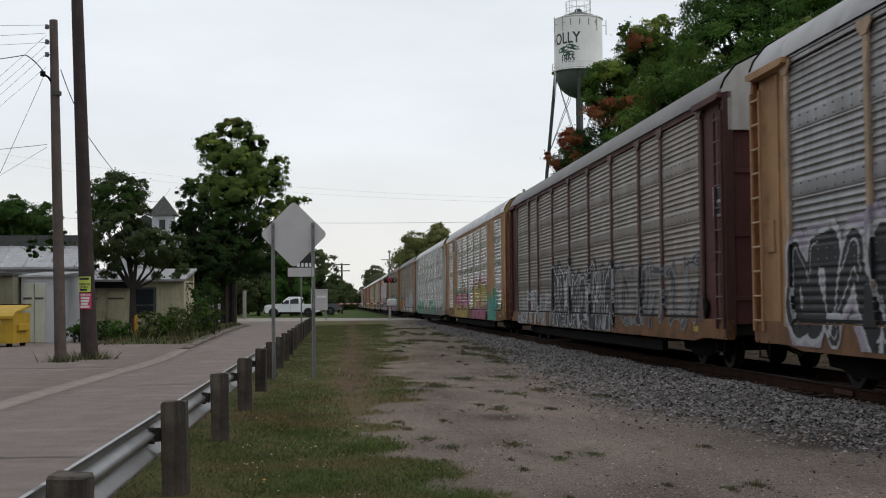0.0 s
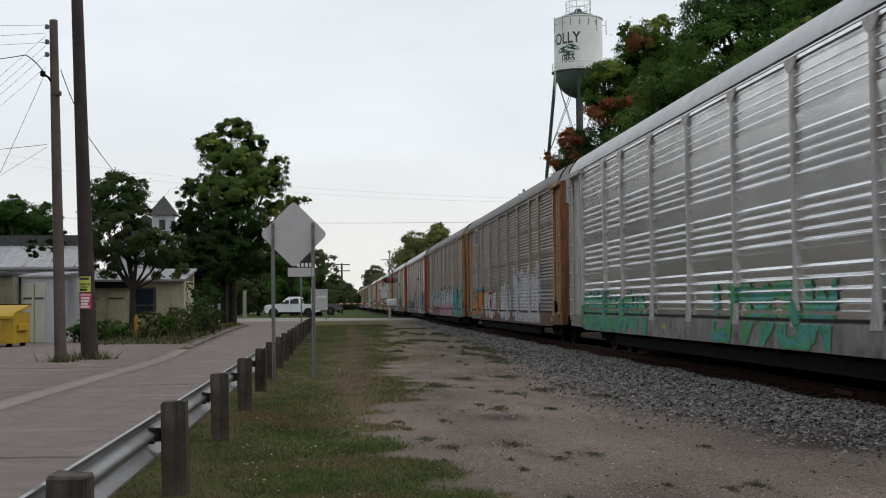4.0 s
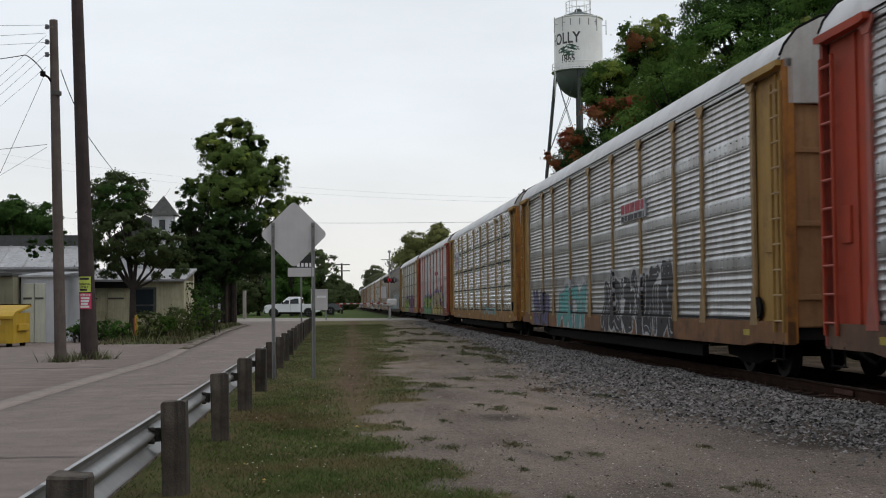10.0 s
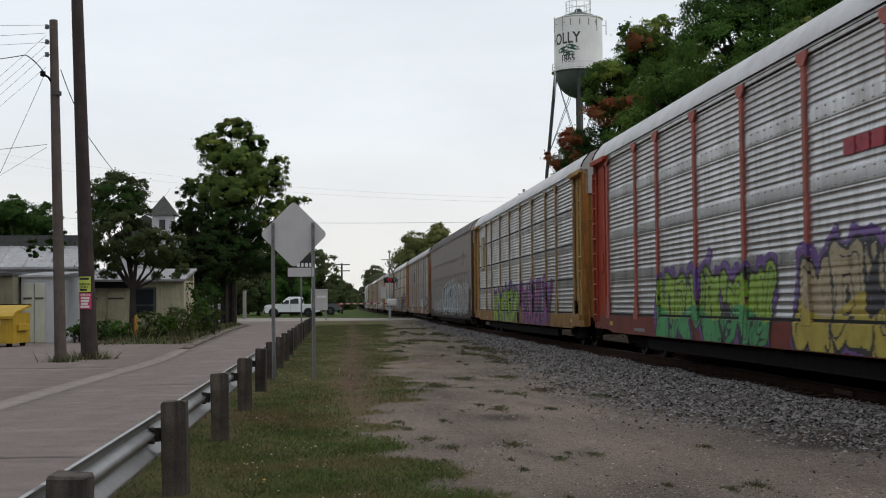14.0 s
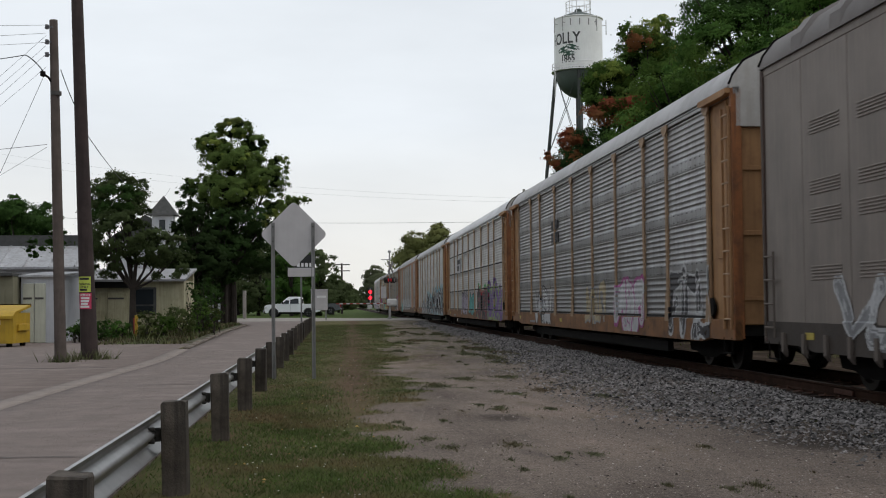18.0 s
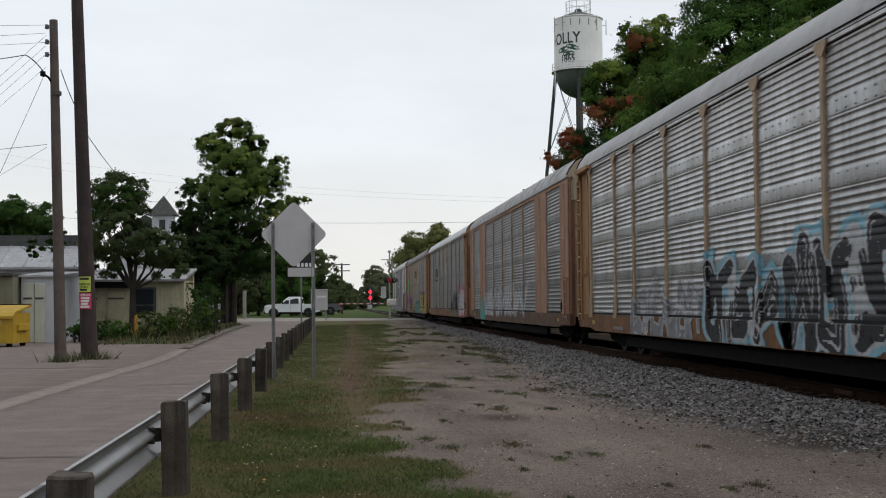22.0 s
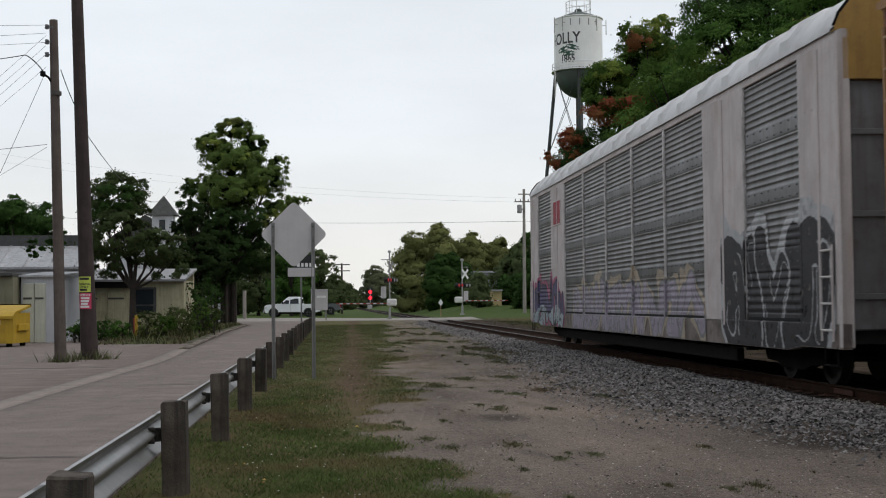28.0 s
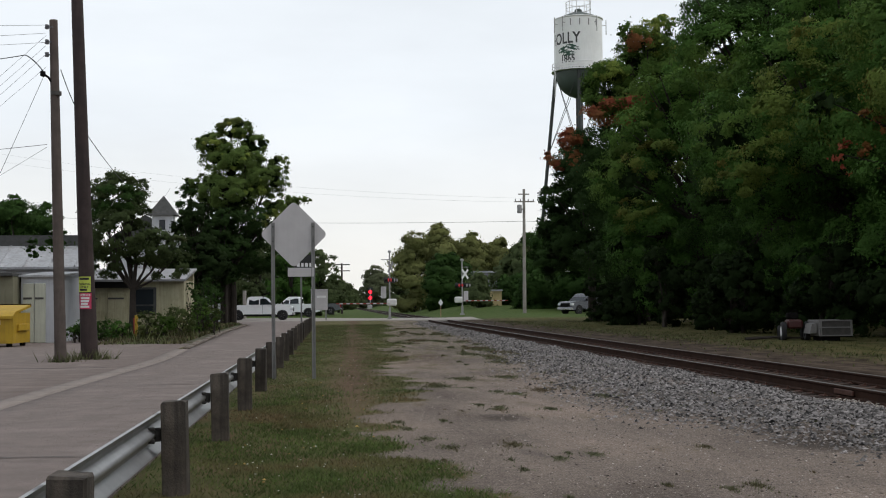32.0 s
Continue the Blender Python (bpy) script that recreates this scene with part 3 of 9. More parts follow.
stones("ballast_shoulder", 88000, shoulder, lambda rs, p: (0.009 + 0.022 * rs.uniform(0, 1, len(p)) ** 1.4) * (1 + p[:, 1] / 70), BALLAST, "loose grey broken stone ballast")
stones("ballast_bed", 20000, crib, lambda rs, p: rs.uniform(0.014, 0.034, len(p)) * (1 + p[:, 1] / 60), BALLAST_DARK, "brown oily ballast between the ties")


def lane_grit(rs, n):
    y = 6 + 34 * rs.uniform(0, 1, n) ** 1.7
    x = -4.6 + 3.0 * rs.uniform(0, 1, n)
    return np.stack([x, y, 0.018 + 0.02 * np.clip((x + 4.0) / 1.1, 0, 1) * np.clip((-1.6 - x) / 1.3, 0, 1)], -1)


stones("lane_grit", 16000, lane_grit, lambda rs, p: rs.uniform(0.003, 0.007, len(p)) * (1 + p[:, 1] / 30), GRIT, "grit on the worn asphalt lane")
stones("pale_chips", 9000, scatter, lambda rs, p: rs.uniform(0.003, 0.008, len(p)) + 0.010 * rs.uniform(0, 1, len(p)) ** 5, PALE, "pale stone chips trodden into the gravel")
stones("dark_clods", 2200, scatter, lambda rs, p: rs.uniform(0.004, 0.008, len(p)) + 0.018 * rs.uniform(0, 1, len(p)) ** 6, SOILBIT, "dark crumbs of soil and bark")
stones("pebbles", 36000, scatter, lambda rs, p: rs.uniform(0.003, 0.010, len(p)) * (1 + p[:, 1] / 45), PEBBLE, "scattered small pebbles on the gravel")


# ---- grass ----
def blades(name, n, place, height, material, label, width=0.006, lean=0.5):
    rs = np.random.RandomState(len(name) * 13 + n)
    p = place(rs, n)
    n = len(p)
    h = height(rs, p)
    a, b = rs.uniform(0, 6.28, n), rs.uniform(0, 6.28, n)
    w = width * (1 + p[:, 1] / 18) * rs.uniform(0.7, 1.3, n)
    d = np.stack([np.cos(a) * w, np.sin(a) * w, np.zeros(n)], -1)
    tip = np.stack([np.cos(b) * h * lean * rs.uniform(0.2, 1, n), np.sin(b) * h * lean * rs.uniform(0.2, 1, n), h], -1)
    turn = np.cross(2 * d, tip + d)[:, 2] < 0
    d[turn] *= -1
    v = np.stack([p - d, p + d, p + tip], 1).reshape(-1, 3)
    up = np.repeat(np.array([0, 0, 1.0]) + rs.normal(0, 0.3, (n, 3)), 3, 0)
    ob = new(name, quick_mesh(name, v, np.arange(3 * n).reshape(-1, 3), (material,), smooth=True, normals=up / np.linalg.norm(up, axis=1)[:, None]))
    return tagged(ob, label, "grass", kind="stuff")


GRASS = paint("grass_blades", (0.080, 0.116, 0.034), 0.8, vary=0.35, scale=1.2, fine=6, bump=0, island=0.4, alt=(0.150, 0.110, 0.060), alt_amount=0.46, translucent=0.5, spec=0.1)
WEED = paint("weed_leaves", (0.09, 0.105, 0.036), 0.8, vary=0.4, scale=1.5, fine=6, bump=0, island=0.5, alt=(0.11, 0.085, 0.045), alt_amount=0.6, translucent=0.25)


def lawn_place(rs, n):
    """On the strip, thin beside the guardrail and on the worn lane."""
    y = 5.5 + 85 * rs.uniform(0, 1, n) ** 1.8
    e = 0.14 + 0.0395 * y + sum(k * np.sin(f * y + ph) for f, ph, k in EDGE_WAVES)
    x = -1.75 + (e + 1.75) * rs.uniform(0, 1, n) ** 0.85 + rs.normal(0, 0.10, n)
    ok = rs.uniform(0, 1, n) < 0.6 + 0.4 * np.sin(x * 2.3 + np.sin(y * 0.5) * 2) * np.sin(y * 0.6 + x)
    ok &= ~((np.abs(x - 0.02 - 0.0135 * y) < 0.8 * rs.uniform(0, 1, n)) & (y > 13) & (rs.uniform(0, 1, n) < 0.85))
    return np.stack([x, y, np.zeros(n)], -1)[ok]


def tuft_place(rs, n):
    k = 190
    cy = 7 + 70 * rs.uniform(0, 1, k) ** 1.6
    cx = -0.28 + 0.047 * cy + rs.uniform(0.1, 1, k) ** 1.3 * np.minimum(5.5, 6.4 - 0.035 * cy)
    cx[:70], cy[:70] = 4.7 + rs.normal(0, 0.7, 70), 35 + rs.normal(0, 7, 70)
    rk = (0.06 + 0.30 * rs.uniform(0, 1, k) ** 1.6) * np.where(cy < 17, 0.5, 1.0)
    i = rs.choice(k, n, p=rk ** 1.8 / (rk ** 1.8).sum())
    r = rk[i]
    a = rs.uniform(0, 6.28, n)
    q = np.stack([np.cos(a), np.sin(a)], -1) * (r * np.abs(rs.normal(0, 0.6, n)) * (0.75 + 0.3 * np.sin(3 * a + i) + 0.2 * np.sin(7 * a + 2 * i)))[:, None]
    x, y = cx[i] + q[:, 0], cy[i] + q[:, 1] * 2.4
    ok = (x < 6.3)
    return np.stack([x, y, np.zeros(n)], -1)[ok]


def right_place(rs, n):
    y = 16 + 90 * rs.uniform(0, 1, n) ** 1.5
    x = 12.4 + 8 * rs.uniform(0, 1, n) ** 1.6 + rs.normal(0, 0.5, n) - 1.2 * np.abs(rs.normal(0, 1, n)) * (rs.uniform(0, 1, n) < 0.25)
    return np.stack([x, y, np.full(n, 0.08)], -1)


TUFT = paint("tuft_blades", (0.120, 0.126, 0.070), 0.85, vary=0.35, scale=2.0, fine=6, bump=0, island=0.35, alt=(0.13, 0.10, 0.06), alt_amount=0.5, translucent=0.5)
DRY = paint("dry_grass_blades", (0.118, 0.128, 0.058), 0.85, vary=0.35, scale=1.2, fine=6, bump=0, island=0.3, alt=(0.06, 0.075, 0.02), alt_amount=0.5, translucent=0.5)


def green_place(rs, n):
    p = lawn_place(rs, n)
    return p[(p[:, 1] < 15 + 8 * rs.uniform(0, 1, len(p))) | (rs.uniform(0, 1, len(p)) < 0.22)]


def dry_place(rs, n):
    p = lawn_place(rs, n)
    return p[p[:, 1] > 15 + 8 * rs.uniform(0, 1, len(p))]


def sand_place(rs, n):
    return np.stack([rs.normal(6.95, 0.16, n), 15.6 + 2.0 * rs.uniform(-1, 1, n), rs.uniform(-0.06, 0.01, n)], -1)


blades("lawn", 330000, green_place, lambda rs, p: rs.uniform(0.012, 0.04, len(p)), GRASS, "short patchy green and straw-coloured grass", 0.003, 1.5)
blades("dry_lawn", 150000, dry_place, lambda rs, p: rs.uniform(0.01, 0.03, len(p)), DRY, "dry yellowish grass further up the strip", 0.003, 1.2)
stones("pale_sand_heap", 2600, sand_place, lambda rs, p: rs.uniform(0.008, 0.03, len(p)), PALE, "pale sandy rubble beside the tie ends")
blades("gravel_tufts", 70000, tuft_place, lambda rs, p: rs.uniform(0.008, 0.03, len(p)) * (1 + np.clip((p[:, 1] - 22) / 10, 0, 1.5)), TUFT, "small grass tufts in the gravel", 0.004, 1.2)
blades("track_side_grass", 16000, right_place, lambda rs, p: rs.uniform(0.02, 0.08, len(p)), DRY, "grass along the track below the trees", 0.008, 0.8)


def litter_place(rs, n):
    y = 6.5 + 30 * rs.uniform(0, 1, n) ** 1.5
    x = -1.0 + (0.9 + 0.047 * y) * rs.uniform(0, 1, n)
    return np.stack([x, y, np.full(n, 0.03)], -1)


stones("clover_heads", 160, litter_place, lambda rs, p: rs.uniform(0.005, 0.011, len(p)), paint("clover_white", (0.6, 0.58, 0.52), 0.8, vary=0.15, bump=0), "white clover heads in the lawn")
stones("fallen_leaves", 90, litter_place, lambda rs, p: rs.uniform(0.008, 0.02, len(p)), paint("fallen_leaf", (0.30, 0.20, 0.06), 0.8, vary=0.3, bump=0, island=0.4), "yellow fallen leaves in the lawn")

# unseen plain walls added west, east and behind to block low sky light
CLOSE = paint("light_blocking_wall", (0.045, 0.042, 0.034), 0.9, vary=0.3, scale=0.4, fine=6, bump=0.1)
tagged(new("wall_west", Shape().box(-29.0, -28.5, -90, 92, -0.2, 8.5).mesh("wall_west")), "unseen plain dark wall added to block low light", "wall", kind="structure").data.materials[0] = CLOSE
tagged(new("wall_south", Shape().box(-28.5, 5.0, -62.5, -62.0, -0.2, 9.0).mesh("wall_south")), "unseen plain dark wall added to block low light", "wall", kind="structure").data.materials[0] = CLOSE
tagged(new("wall_east", Shape().box(34.0, 34.5, -62.0, 30, -0.2, 13.0).mesh("wall_east")), "unseen plain dark wall added to block low light", "wall", kind="structure").data.materials[0] = CLOSE


# ---- train of enclosed car carriers ----
CAR_LEN, CAR_PITCH, SPEED = 26.7, 28.15, 17.286
HALF = CAR_LEN / 2
Z0, Z1, EAVE = 0.94, 4.72, 4.86
ZG = 0.80
SIDE = 1.49
GROUPS, RIBS = 4, 5


def rib_profile(waved):
    """Louvred sheet from bottom to top: (height, how far it stands out); flat sheets with narrow ribs, or waved all over. The lowest rib is hidden by the sill."""
    pts, g = [], (Z1 - ZG) / GROUPS
    for k in range(GROUPS):
        z = ZG + k * g
        if waved:
            flat, n = 0.24 if k else 0.12, 7
        else:
            flat, n = 0.22 if k else 0.14, RIBS
        step = (g - flat) / n
        low, first = (z, 0) if k else (Z0, 1)
        top = z + flat + first * step
        if waved:
            pts += [(low, 0.004), (low + 0.025, 0.007), (top - 0.03, 0.008), (top - 0.004, 0.006)]
        else:
            pts += [(low, -0.006), (top, 0.02)]
        for j in range(first, n):
            zz = z + flat + j * step
            if waved:
                pts += [(zz + step * 0.12, -0.006), (zz + step * 0.42, -0.0065), (zz + step * 0.55, 0.000), (zz + step * 0.64, 0.0085), (zz + step * 0.74, 0.009), (zz + step * 0.92, -0.001)]
            else:
                pts += [(zz + step * 0.02, -0.017), (zz + step * 0.58, -0.005), (zz + step * 0.66, 0.020), (zz + step * 0.72, 0.026), (zz + step * 0.78, 0.024), (zz + step * 0.96, -0.006)]
    return pts + [(Z1, 0.006 if waved else 0.012)]


PROFILE, WAVED = rib_profile(False), rib_profile(True)
PZ, PO = np.array([p[0] for p in WAVED]), np.array([p[1] for p in WAVED])
A_BAYS = [("end", 1.55)] + [("lou", w) for w in (2.9, 1.95, 2.85, 2.85, 2.85, 2.85, 2.85, 1.95, 2.9)] + [("end", 1.55)]
B_BAYS = [("flat", 1.5), ("lou", 2.64), ("flat", 2.27)] + [("lou", 2.9)] * 5 + [("flat", 2.27), ("lou", 2.64), ("flat", 1.5)]


def bays_of(layout):
    tot = sum(w for _, w in layout)
    y, out = -HALF, []
    for k, w in layout:
        w *= CAR_LEN / tot
        out.append((k, y, y + w))
        y += w
    return out


A_LIST, B_LIST = bays_of(A_BAYS), bays_of(B_BAYS)
POST = 0.085


def side_out(kind, y, z):
    """How far the near side stands out at (y, z); arrays."""
    y, z = np.asarray(y), np.asarray(z)
    if kind == "C":
        return np.where(z < Z0 + 0.01, 0.05, 0.022) + 0 * y
    o = np.interp(z, PZ, PO)
    for k, a, b in (A_LIST if kind == "A" else B_LIST):
        if k == "flat":
            o = np.where((y >= a) & (y <= b), 0.045, o)
        elif k == "end":
            o = np.where((y >= a) & (y <= b), -0.05, o)
        for e in (a, b):
            if abs(e) < HALF - 0.1:
                o = np.where(np.abs(y - e) < (POST if kind == "A" else 0.05), 0.05, o)
                if kind == "A":
                    o = np.where((np.abs(y - e) < 0.09 + 0.2 * (1.45 - z)) & (z < 1.45), 0.058, o)
    return np.where(z < Z0 - 0.02, 0.05, o)


def louvre_mesh(w, waved):
    vs, fs = [], []
    prof = WAVED if waved else PROFILE
    for z, o in prof:
        vs += [(-SIDE - o, -w / 2, z), (-SIDE - o, w / 2, z)]
    n = len(prof)
    fs = [(2 * i, 2 * i + 1, 2 * i + 3, 2 * i + 2) for i in range(n - 1)]
    # back sheet gives it thickness
    o = len(vs)
    for z in (Z0, Z1):
        vs += [(-SIDE + 0.06, -w / 2, z), (-SIDE + 0.06, w / 2, z)]
    fs += [(o, o + 2, o + 3, o + 1)]
    if waved:
        # two rows of rivets on each flat band
        g = (Z1 - ZG) / GROUPS
        for k in range(1, GROUPS):
            for dz in (0.05, 0.19):
                for y in np.arange(-w / 2 + 0.2, w / 2 - 0.1, 0.31):
                    o, z = len(vs), ZG + k * g + dz
                    vs += [(-SIDE - 0.008, y + a, z + b) for a, b in ((-0.016, -0.016), (0.016, -0.016), (0.016, 0.016), (-0.016, 0.016))]
                    vs += [(-SIDE - 0.024, y + a, z + b) for a, b in ((-0.010, -0.010), (0.010, -0.010), (0.010, 0.010), (-0.010, 0.010))]
                    fs += [(o + 4, o + 5, o + 6, o + 7)] + [(o + i, o + (i + 1) % 4, o + 4 + (i + 1) % 4, o + 4 + i) for i in range(4)]
    return quick_mesh("louvre_panel", vs, fs, smooth=waved)


LOUVRES = {}


def louvre(w, waved):
    k = (round(w, 2), waved)
    if k not in LOUVRES:
        LOUVRES[k] = louvre_mesh(w, waved)
    return LOUVRES[k]


CAR_MESH = {}


def car_meshes():
    c = CAR_MESH
    c["post"] = Shape().box(-SIDE - 0.046, -SIDE + 0.02, -0.07, 0.07, Z0 - 0.05, Z1 + 0.08, 0.012).mesh("post")
    c["post_thin"] = Shape().box(-SIDE - 0.04, -SIDE + 0.02, -0.045, 0.045, Z0 - 0.05, Z1 + 0.08, 0.01).mesh("post")
    g = Shape().prism([(-0.075, 1.45), (0.075, 1.45), (0.19, Z0 - 0.07), (-0.19, Z0 - 0.07)], 0, -SIDE - 0.054, -SIDE - 0.02)
    c["gusset"] = g.mesh("gusset")
    c["cap"] = Shape().prism([(-0.21, Z1 + 0.09), (0.21, Z1 + 0.09), (0.21, Z1 + 0.0), (0.08, Z1 - 0.12), (-0.08, Z1 - 0.12), (-0.21, Z1 + 0.0)], 0, -SIDE - 0.058, -SIDE - 0.03).mesh("bracket")
    c["eave"] = Shape().box(-SIDE - 0.03, -SIDE + 0.1, -HALF, HALF, Z1 + 0.02, EAVE + 0.02, 0.012).mesh("eave_rail")
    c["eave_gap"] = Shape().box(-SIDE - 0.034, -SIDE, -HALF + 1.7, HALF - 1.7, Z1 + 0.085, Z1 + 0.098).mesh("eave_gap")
    c["far_eave"] = Shape().box(SIDE - 0.1, SIDE + 0.03, -HALF, HALF, Z1 + 0.02, EAVE + 0.02, 0.012).mesh("eave_rail")
    sill = [(-HALF, 0.60), (-11.9, 0.60), (-11.3, 0.53), (11.3, 0.53), (11.9, 0.60), (HALF, 0.60), (HALF, Z0 - 0.0), (-HALF, Z0 - 0.0)]
    c["sill"] = Shape().prism(sill, 0, -SIDE - 0.045, -SIDE + 0.08).mesh("side_sill")
    c["far_sill"] = Shape().prism(sill, 0, SIDE - 0.08, SIDE + 0.045).mesh("side_sill")
    # roof: a shallow arch with raised seams, drawn in a little at the ends
    cs = [(-1.56, EAVE), (-1.56, EAVE + 0.05), (-1.49, EAVE + 0.22), (-1.30, EAVE + 0.46), (-0.95, EAVE + 0.64), (-0.5, EAVE + 0.735), (0, EAVE + 0.76)]
    cs += [(-x, z) for x, z in cs[-2::-1]]
    ys = [-HALF + 0.04, -HALF + 0.1, -HALF + 0.5]
    y = -HALF + 0.5
    seams = []
    while y < HALF - 2.0:
        y += 1.446
        seams.append(y)
        ys += [y - 0.24, y - 0.19, y + 0.19, y + 0.24]
    ys += [HALF - 0.1, HALF - 0.04]
    vs, fs = [], []
    for yy in ys:
        lift = 0.06 if any(abs(abs(yy - s) - 0.19) < 1e-6 for s in seams) else 0.0
        k = 1.0
        for x, z in cs:
            n = Vector((x * 0.4, 0, max(0.0, z - EAVE))).normalized() if z > EAVE + 0.06 else Vector((0, 0, 0))
            vs.append((x * (0.985 if k < 0.95 else 1) + n.x * lift, yy, EAVE + (z - EAVE) * k + n.z * lift))
    m = len(cs)
    fs = [(j * m + i, j * m + i + 1, (j + 1) * m + i + 1, (j + 1) * m + i) for j in range(len(ys) - 1) for i in range(m - 1)]
    fs += [tuple(range(m)), tuple((len(ys) - 1) * m + i for i in range(m))]
    c["roof"] = Shape().add(vs, fs).mesh("roof", 28)
    ys = [-HALF + 0.04, -HALF + 0.1, -HALF + 0.5] + [-HALF + 0.5 + (CAR_LEN - 1.0) / 20 * j for j in range(1, 20)] + [HALF - 0.5, HALF - 0.1, HALF - 0.04]
    vs = []
    for yy in ys:
        k = 1.0
        vs += [(x * (0.985 if k < 0.95 else 1), yy, EAVE + (z - EAVE) * k) for x, z in cs]
    fs = [(j * m + i, j * m + i + 1, (j + 1) * m + i + 1, (j + 1) * m + i) for j in range(len(ys) - 1) for i in range(m - 1)]
    fs += [tuple(range(m)), tuple((len(ys) - 1) * m + i for i in range(m))]
    c["smooth_roof"] = Shape().add(vs, fs).mesh("roof", 28)
    c["deck"] = Shape().box(-1.40, 1.40, -HALF + 0.3, HALF - 0.3, 0.66, 0.86).mesh("deck")
    und = Shape().box(-0.36, 0.36, -HALF - 0.2, HALF + 0.2, 0.42, 0.68, 0.02)
    for yy in np.arange(-9, 9.1, 3.0):
        und.box(-1.4, 1.4, yy - 0.08, yy + 0.08, 0.45, 0.66)
    und.tube([(-1.1, -6, 0.5), (-1.1, 6, 0.5)], 0.05, n=6)
    # flat slabs added below the deck to hold the underside in shade
    und.box(-1.25, 1.25, -8.3, 8.3, 0.46, 0.64)
    und.box(-1.1, -0.5, -1.6, 0.4, 0.22, 0.42, 0.05)
    und.box(-1.2, 1.2, -11.6, -9.0, 0.5, 0.64)
    und.box(-1.2, 1.2, 9.0, 11.6, 0.5, 0.64)
    # long side beams added to block light under the car
    for xx in (-1.38, 1.26):
        und.box(xx, xx + 0.12, -8.4, 8.4, 0.24, 0.46)
    c["underframe"] = und.mesh("underframe")
    vs, fs = [], []
    for z, o in PROFILE:
        vs += [(SIDE + o, -HALF + 0.05, z), (SIDE + o, HALF - 0.05, z), ]
    fs = [(2 * i, 2 * i + 1, 2 * i + 3, 2 * i + 2) for i in range(len(PROFILE) - 1)]
    c["far_side"] = quick_mesh("far_side", vs, fs)
    # end doors
    d = Shape().box(-1.42, 1.42, -0.05, 0.05, 0.85, 4.2, 0.02)
    c["door_stile"] = Shape().box(-0.03, 0.03, -0.09, -0.045, 0.9, 4.15, 0.006).mesh("stile")
    c["door_bar"] = Shape().box(-1.4, 1.4, -0.08, -0.047, -0.04, 0.04, 0.006).mesh("bar")
    c["door"] = d.mesh("end_door")
    c["door_top"] = Shape().prism([(-1.46, 4.2), (1.46, 4.2), (1.46, EAVE)] + [(-x, z - 0.012) for x, z in cs[1:]] + [(-1.46, EAVE)], 1, -0.12, 0.05).mesh("end_cap")
    c["roof_edge"] = Shape().tube([(x, 0, z + 0.005) for x, z in cs[1:-1]], 0.028, n=6).mesh("roof_edge")
    c["corner"] = Shape().box(-SIDE - 0.055, -SIDE + 0.12, -0.055, 0.055, 0.62, EAVE, 0.012).mesh("corner_post")
    b = Shape().box(-SIDE + 0.03, -SIDE + 0.09, -0.70, 0.70, 0.85, Z1 + 0.05)
    b.box(-SIDE - 0.0, -SIDE + 0.04, -0.3, -0.22, 0.9, Z1)
    b.box(-SIDE - 0.01, -SIDE + 0.04, -0.05, 0.25, 2.0, 2.5, 0.01)
    c["end_plate"] = b.mesh("end_plate")
    c["flat"] = {}
    lad = Shape()
    for yy in (-0.2, 0.2):
        lad.box(-SIDE - 0.1, -SIDE - 0.055, yy - 0.026, yy + 0.026, 0.78, 4.55, 0.006)
    c["stiles"] = lad.mesh("ladder")
    c["rung"] = Shape().tube([(-SIDE - 0.085, -0.2, 0), (-SIDE - 0.085, 0.2, 0)], 0.018, n=6).mesh("rung")
    c["bracket_big"] = Shape().prism([(-0.82, Z1 + 0.13), (0.82, Z1 + 0.13), (0.82, Z1 + 0.05), (0.7, Z1 + 0.02), (-0.7, Z1 + 0.02), (-0.82, Z1 + 0.05)], 0, -SIDE - 0.15, -SIDE - 0.02).mesh("eave_bracket")
    c["slot"] = {}
    # truck
    t = Shape().prism([(-1.35, 0.55), (-1.2, 0.30), (-0.75, 0.28), (-0.45, 0.20), (0.45, 0.20), (0.75, 0.28), (1.2, 0.30), (1.35, 0.55), (1.1, 0.66), (0.5, 0.56), (0.0, 0.64), (-0.5, 0.56), (-1.1, 0.66)], 0, -1.08, -0.93)
    t.prism([(-1.35, 0.55), (-1.2, 0.30), (-0.45, 0.20), (0.45, 0.20), (1.2, 0.30), (1.35, 0.55), (0.0, 0.64)], 0, 0.93, 1.08)
    t.box(-0.95, 0.95, -0.2, 0.2, 0.35, 0.62, 0.03)
    for k in (-0.14, 0.0, 0.14):
        t.tube([(-1.0, k, 0.24), (-1.0, k, 0.5)], 0.055, n=8)
    c["truck"] = t.mesh("truck_frame")
    w = Shape()
    for x in (-0.753, 0.753):
        s = 1 if x > 0 else -1
        prof = [(0.06, -0.09), (0.10, -0.09), (0.12, -0.02), (0.30, 0.0), (0.33, -0.06), (0.42, -0.06), (0.435, 0.055), (0.46, 0.075), (0.46, 0.1), (0.30, 0.1), (0.12, 0.05), (0.06, 0.05)]
        q = Shape().lathe(prof, 20)
        q.v = [(x - s * z, yy, xx + 0.42) for xx, yy, z in q.v]
        w.add(q.v, q.f)
    w.tube([(-0.95, 0, 0.42), (0.95, 0, 0.42)], 0.09, n=10)
    c["wheelset"] = w.mesh("wheelset")
    k = Shape().box(-0.12, 0.12, -0.55, 0.0, 0.62, 0.86, 0.03).box(-0.2, 0.14, -0.78, -0.5, 0.6, 0.9, 0.05)
    c["coupler"] = k.mesh("coupler")
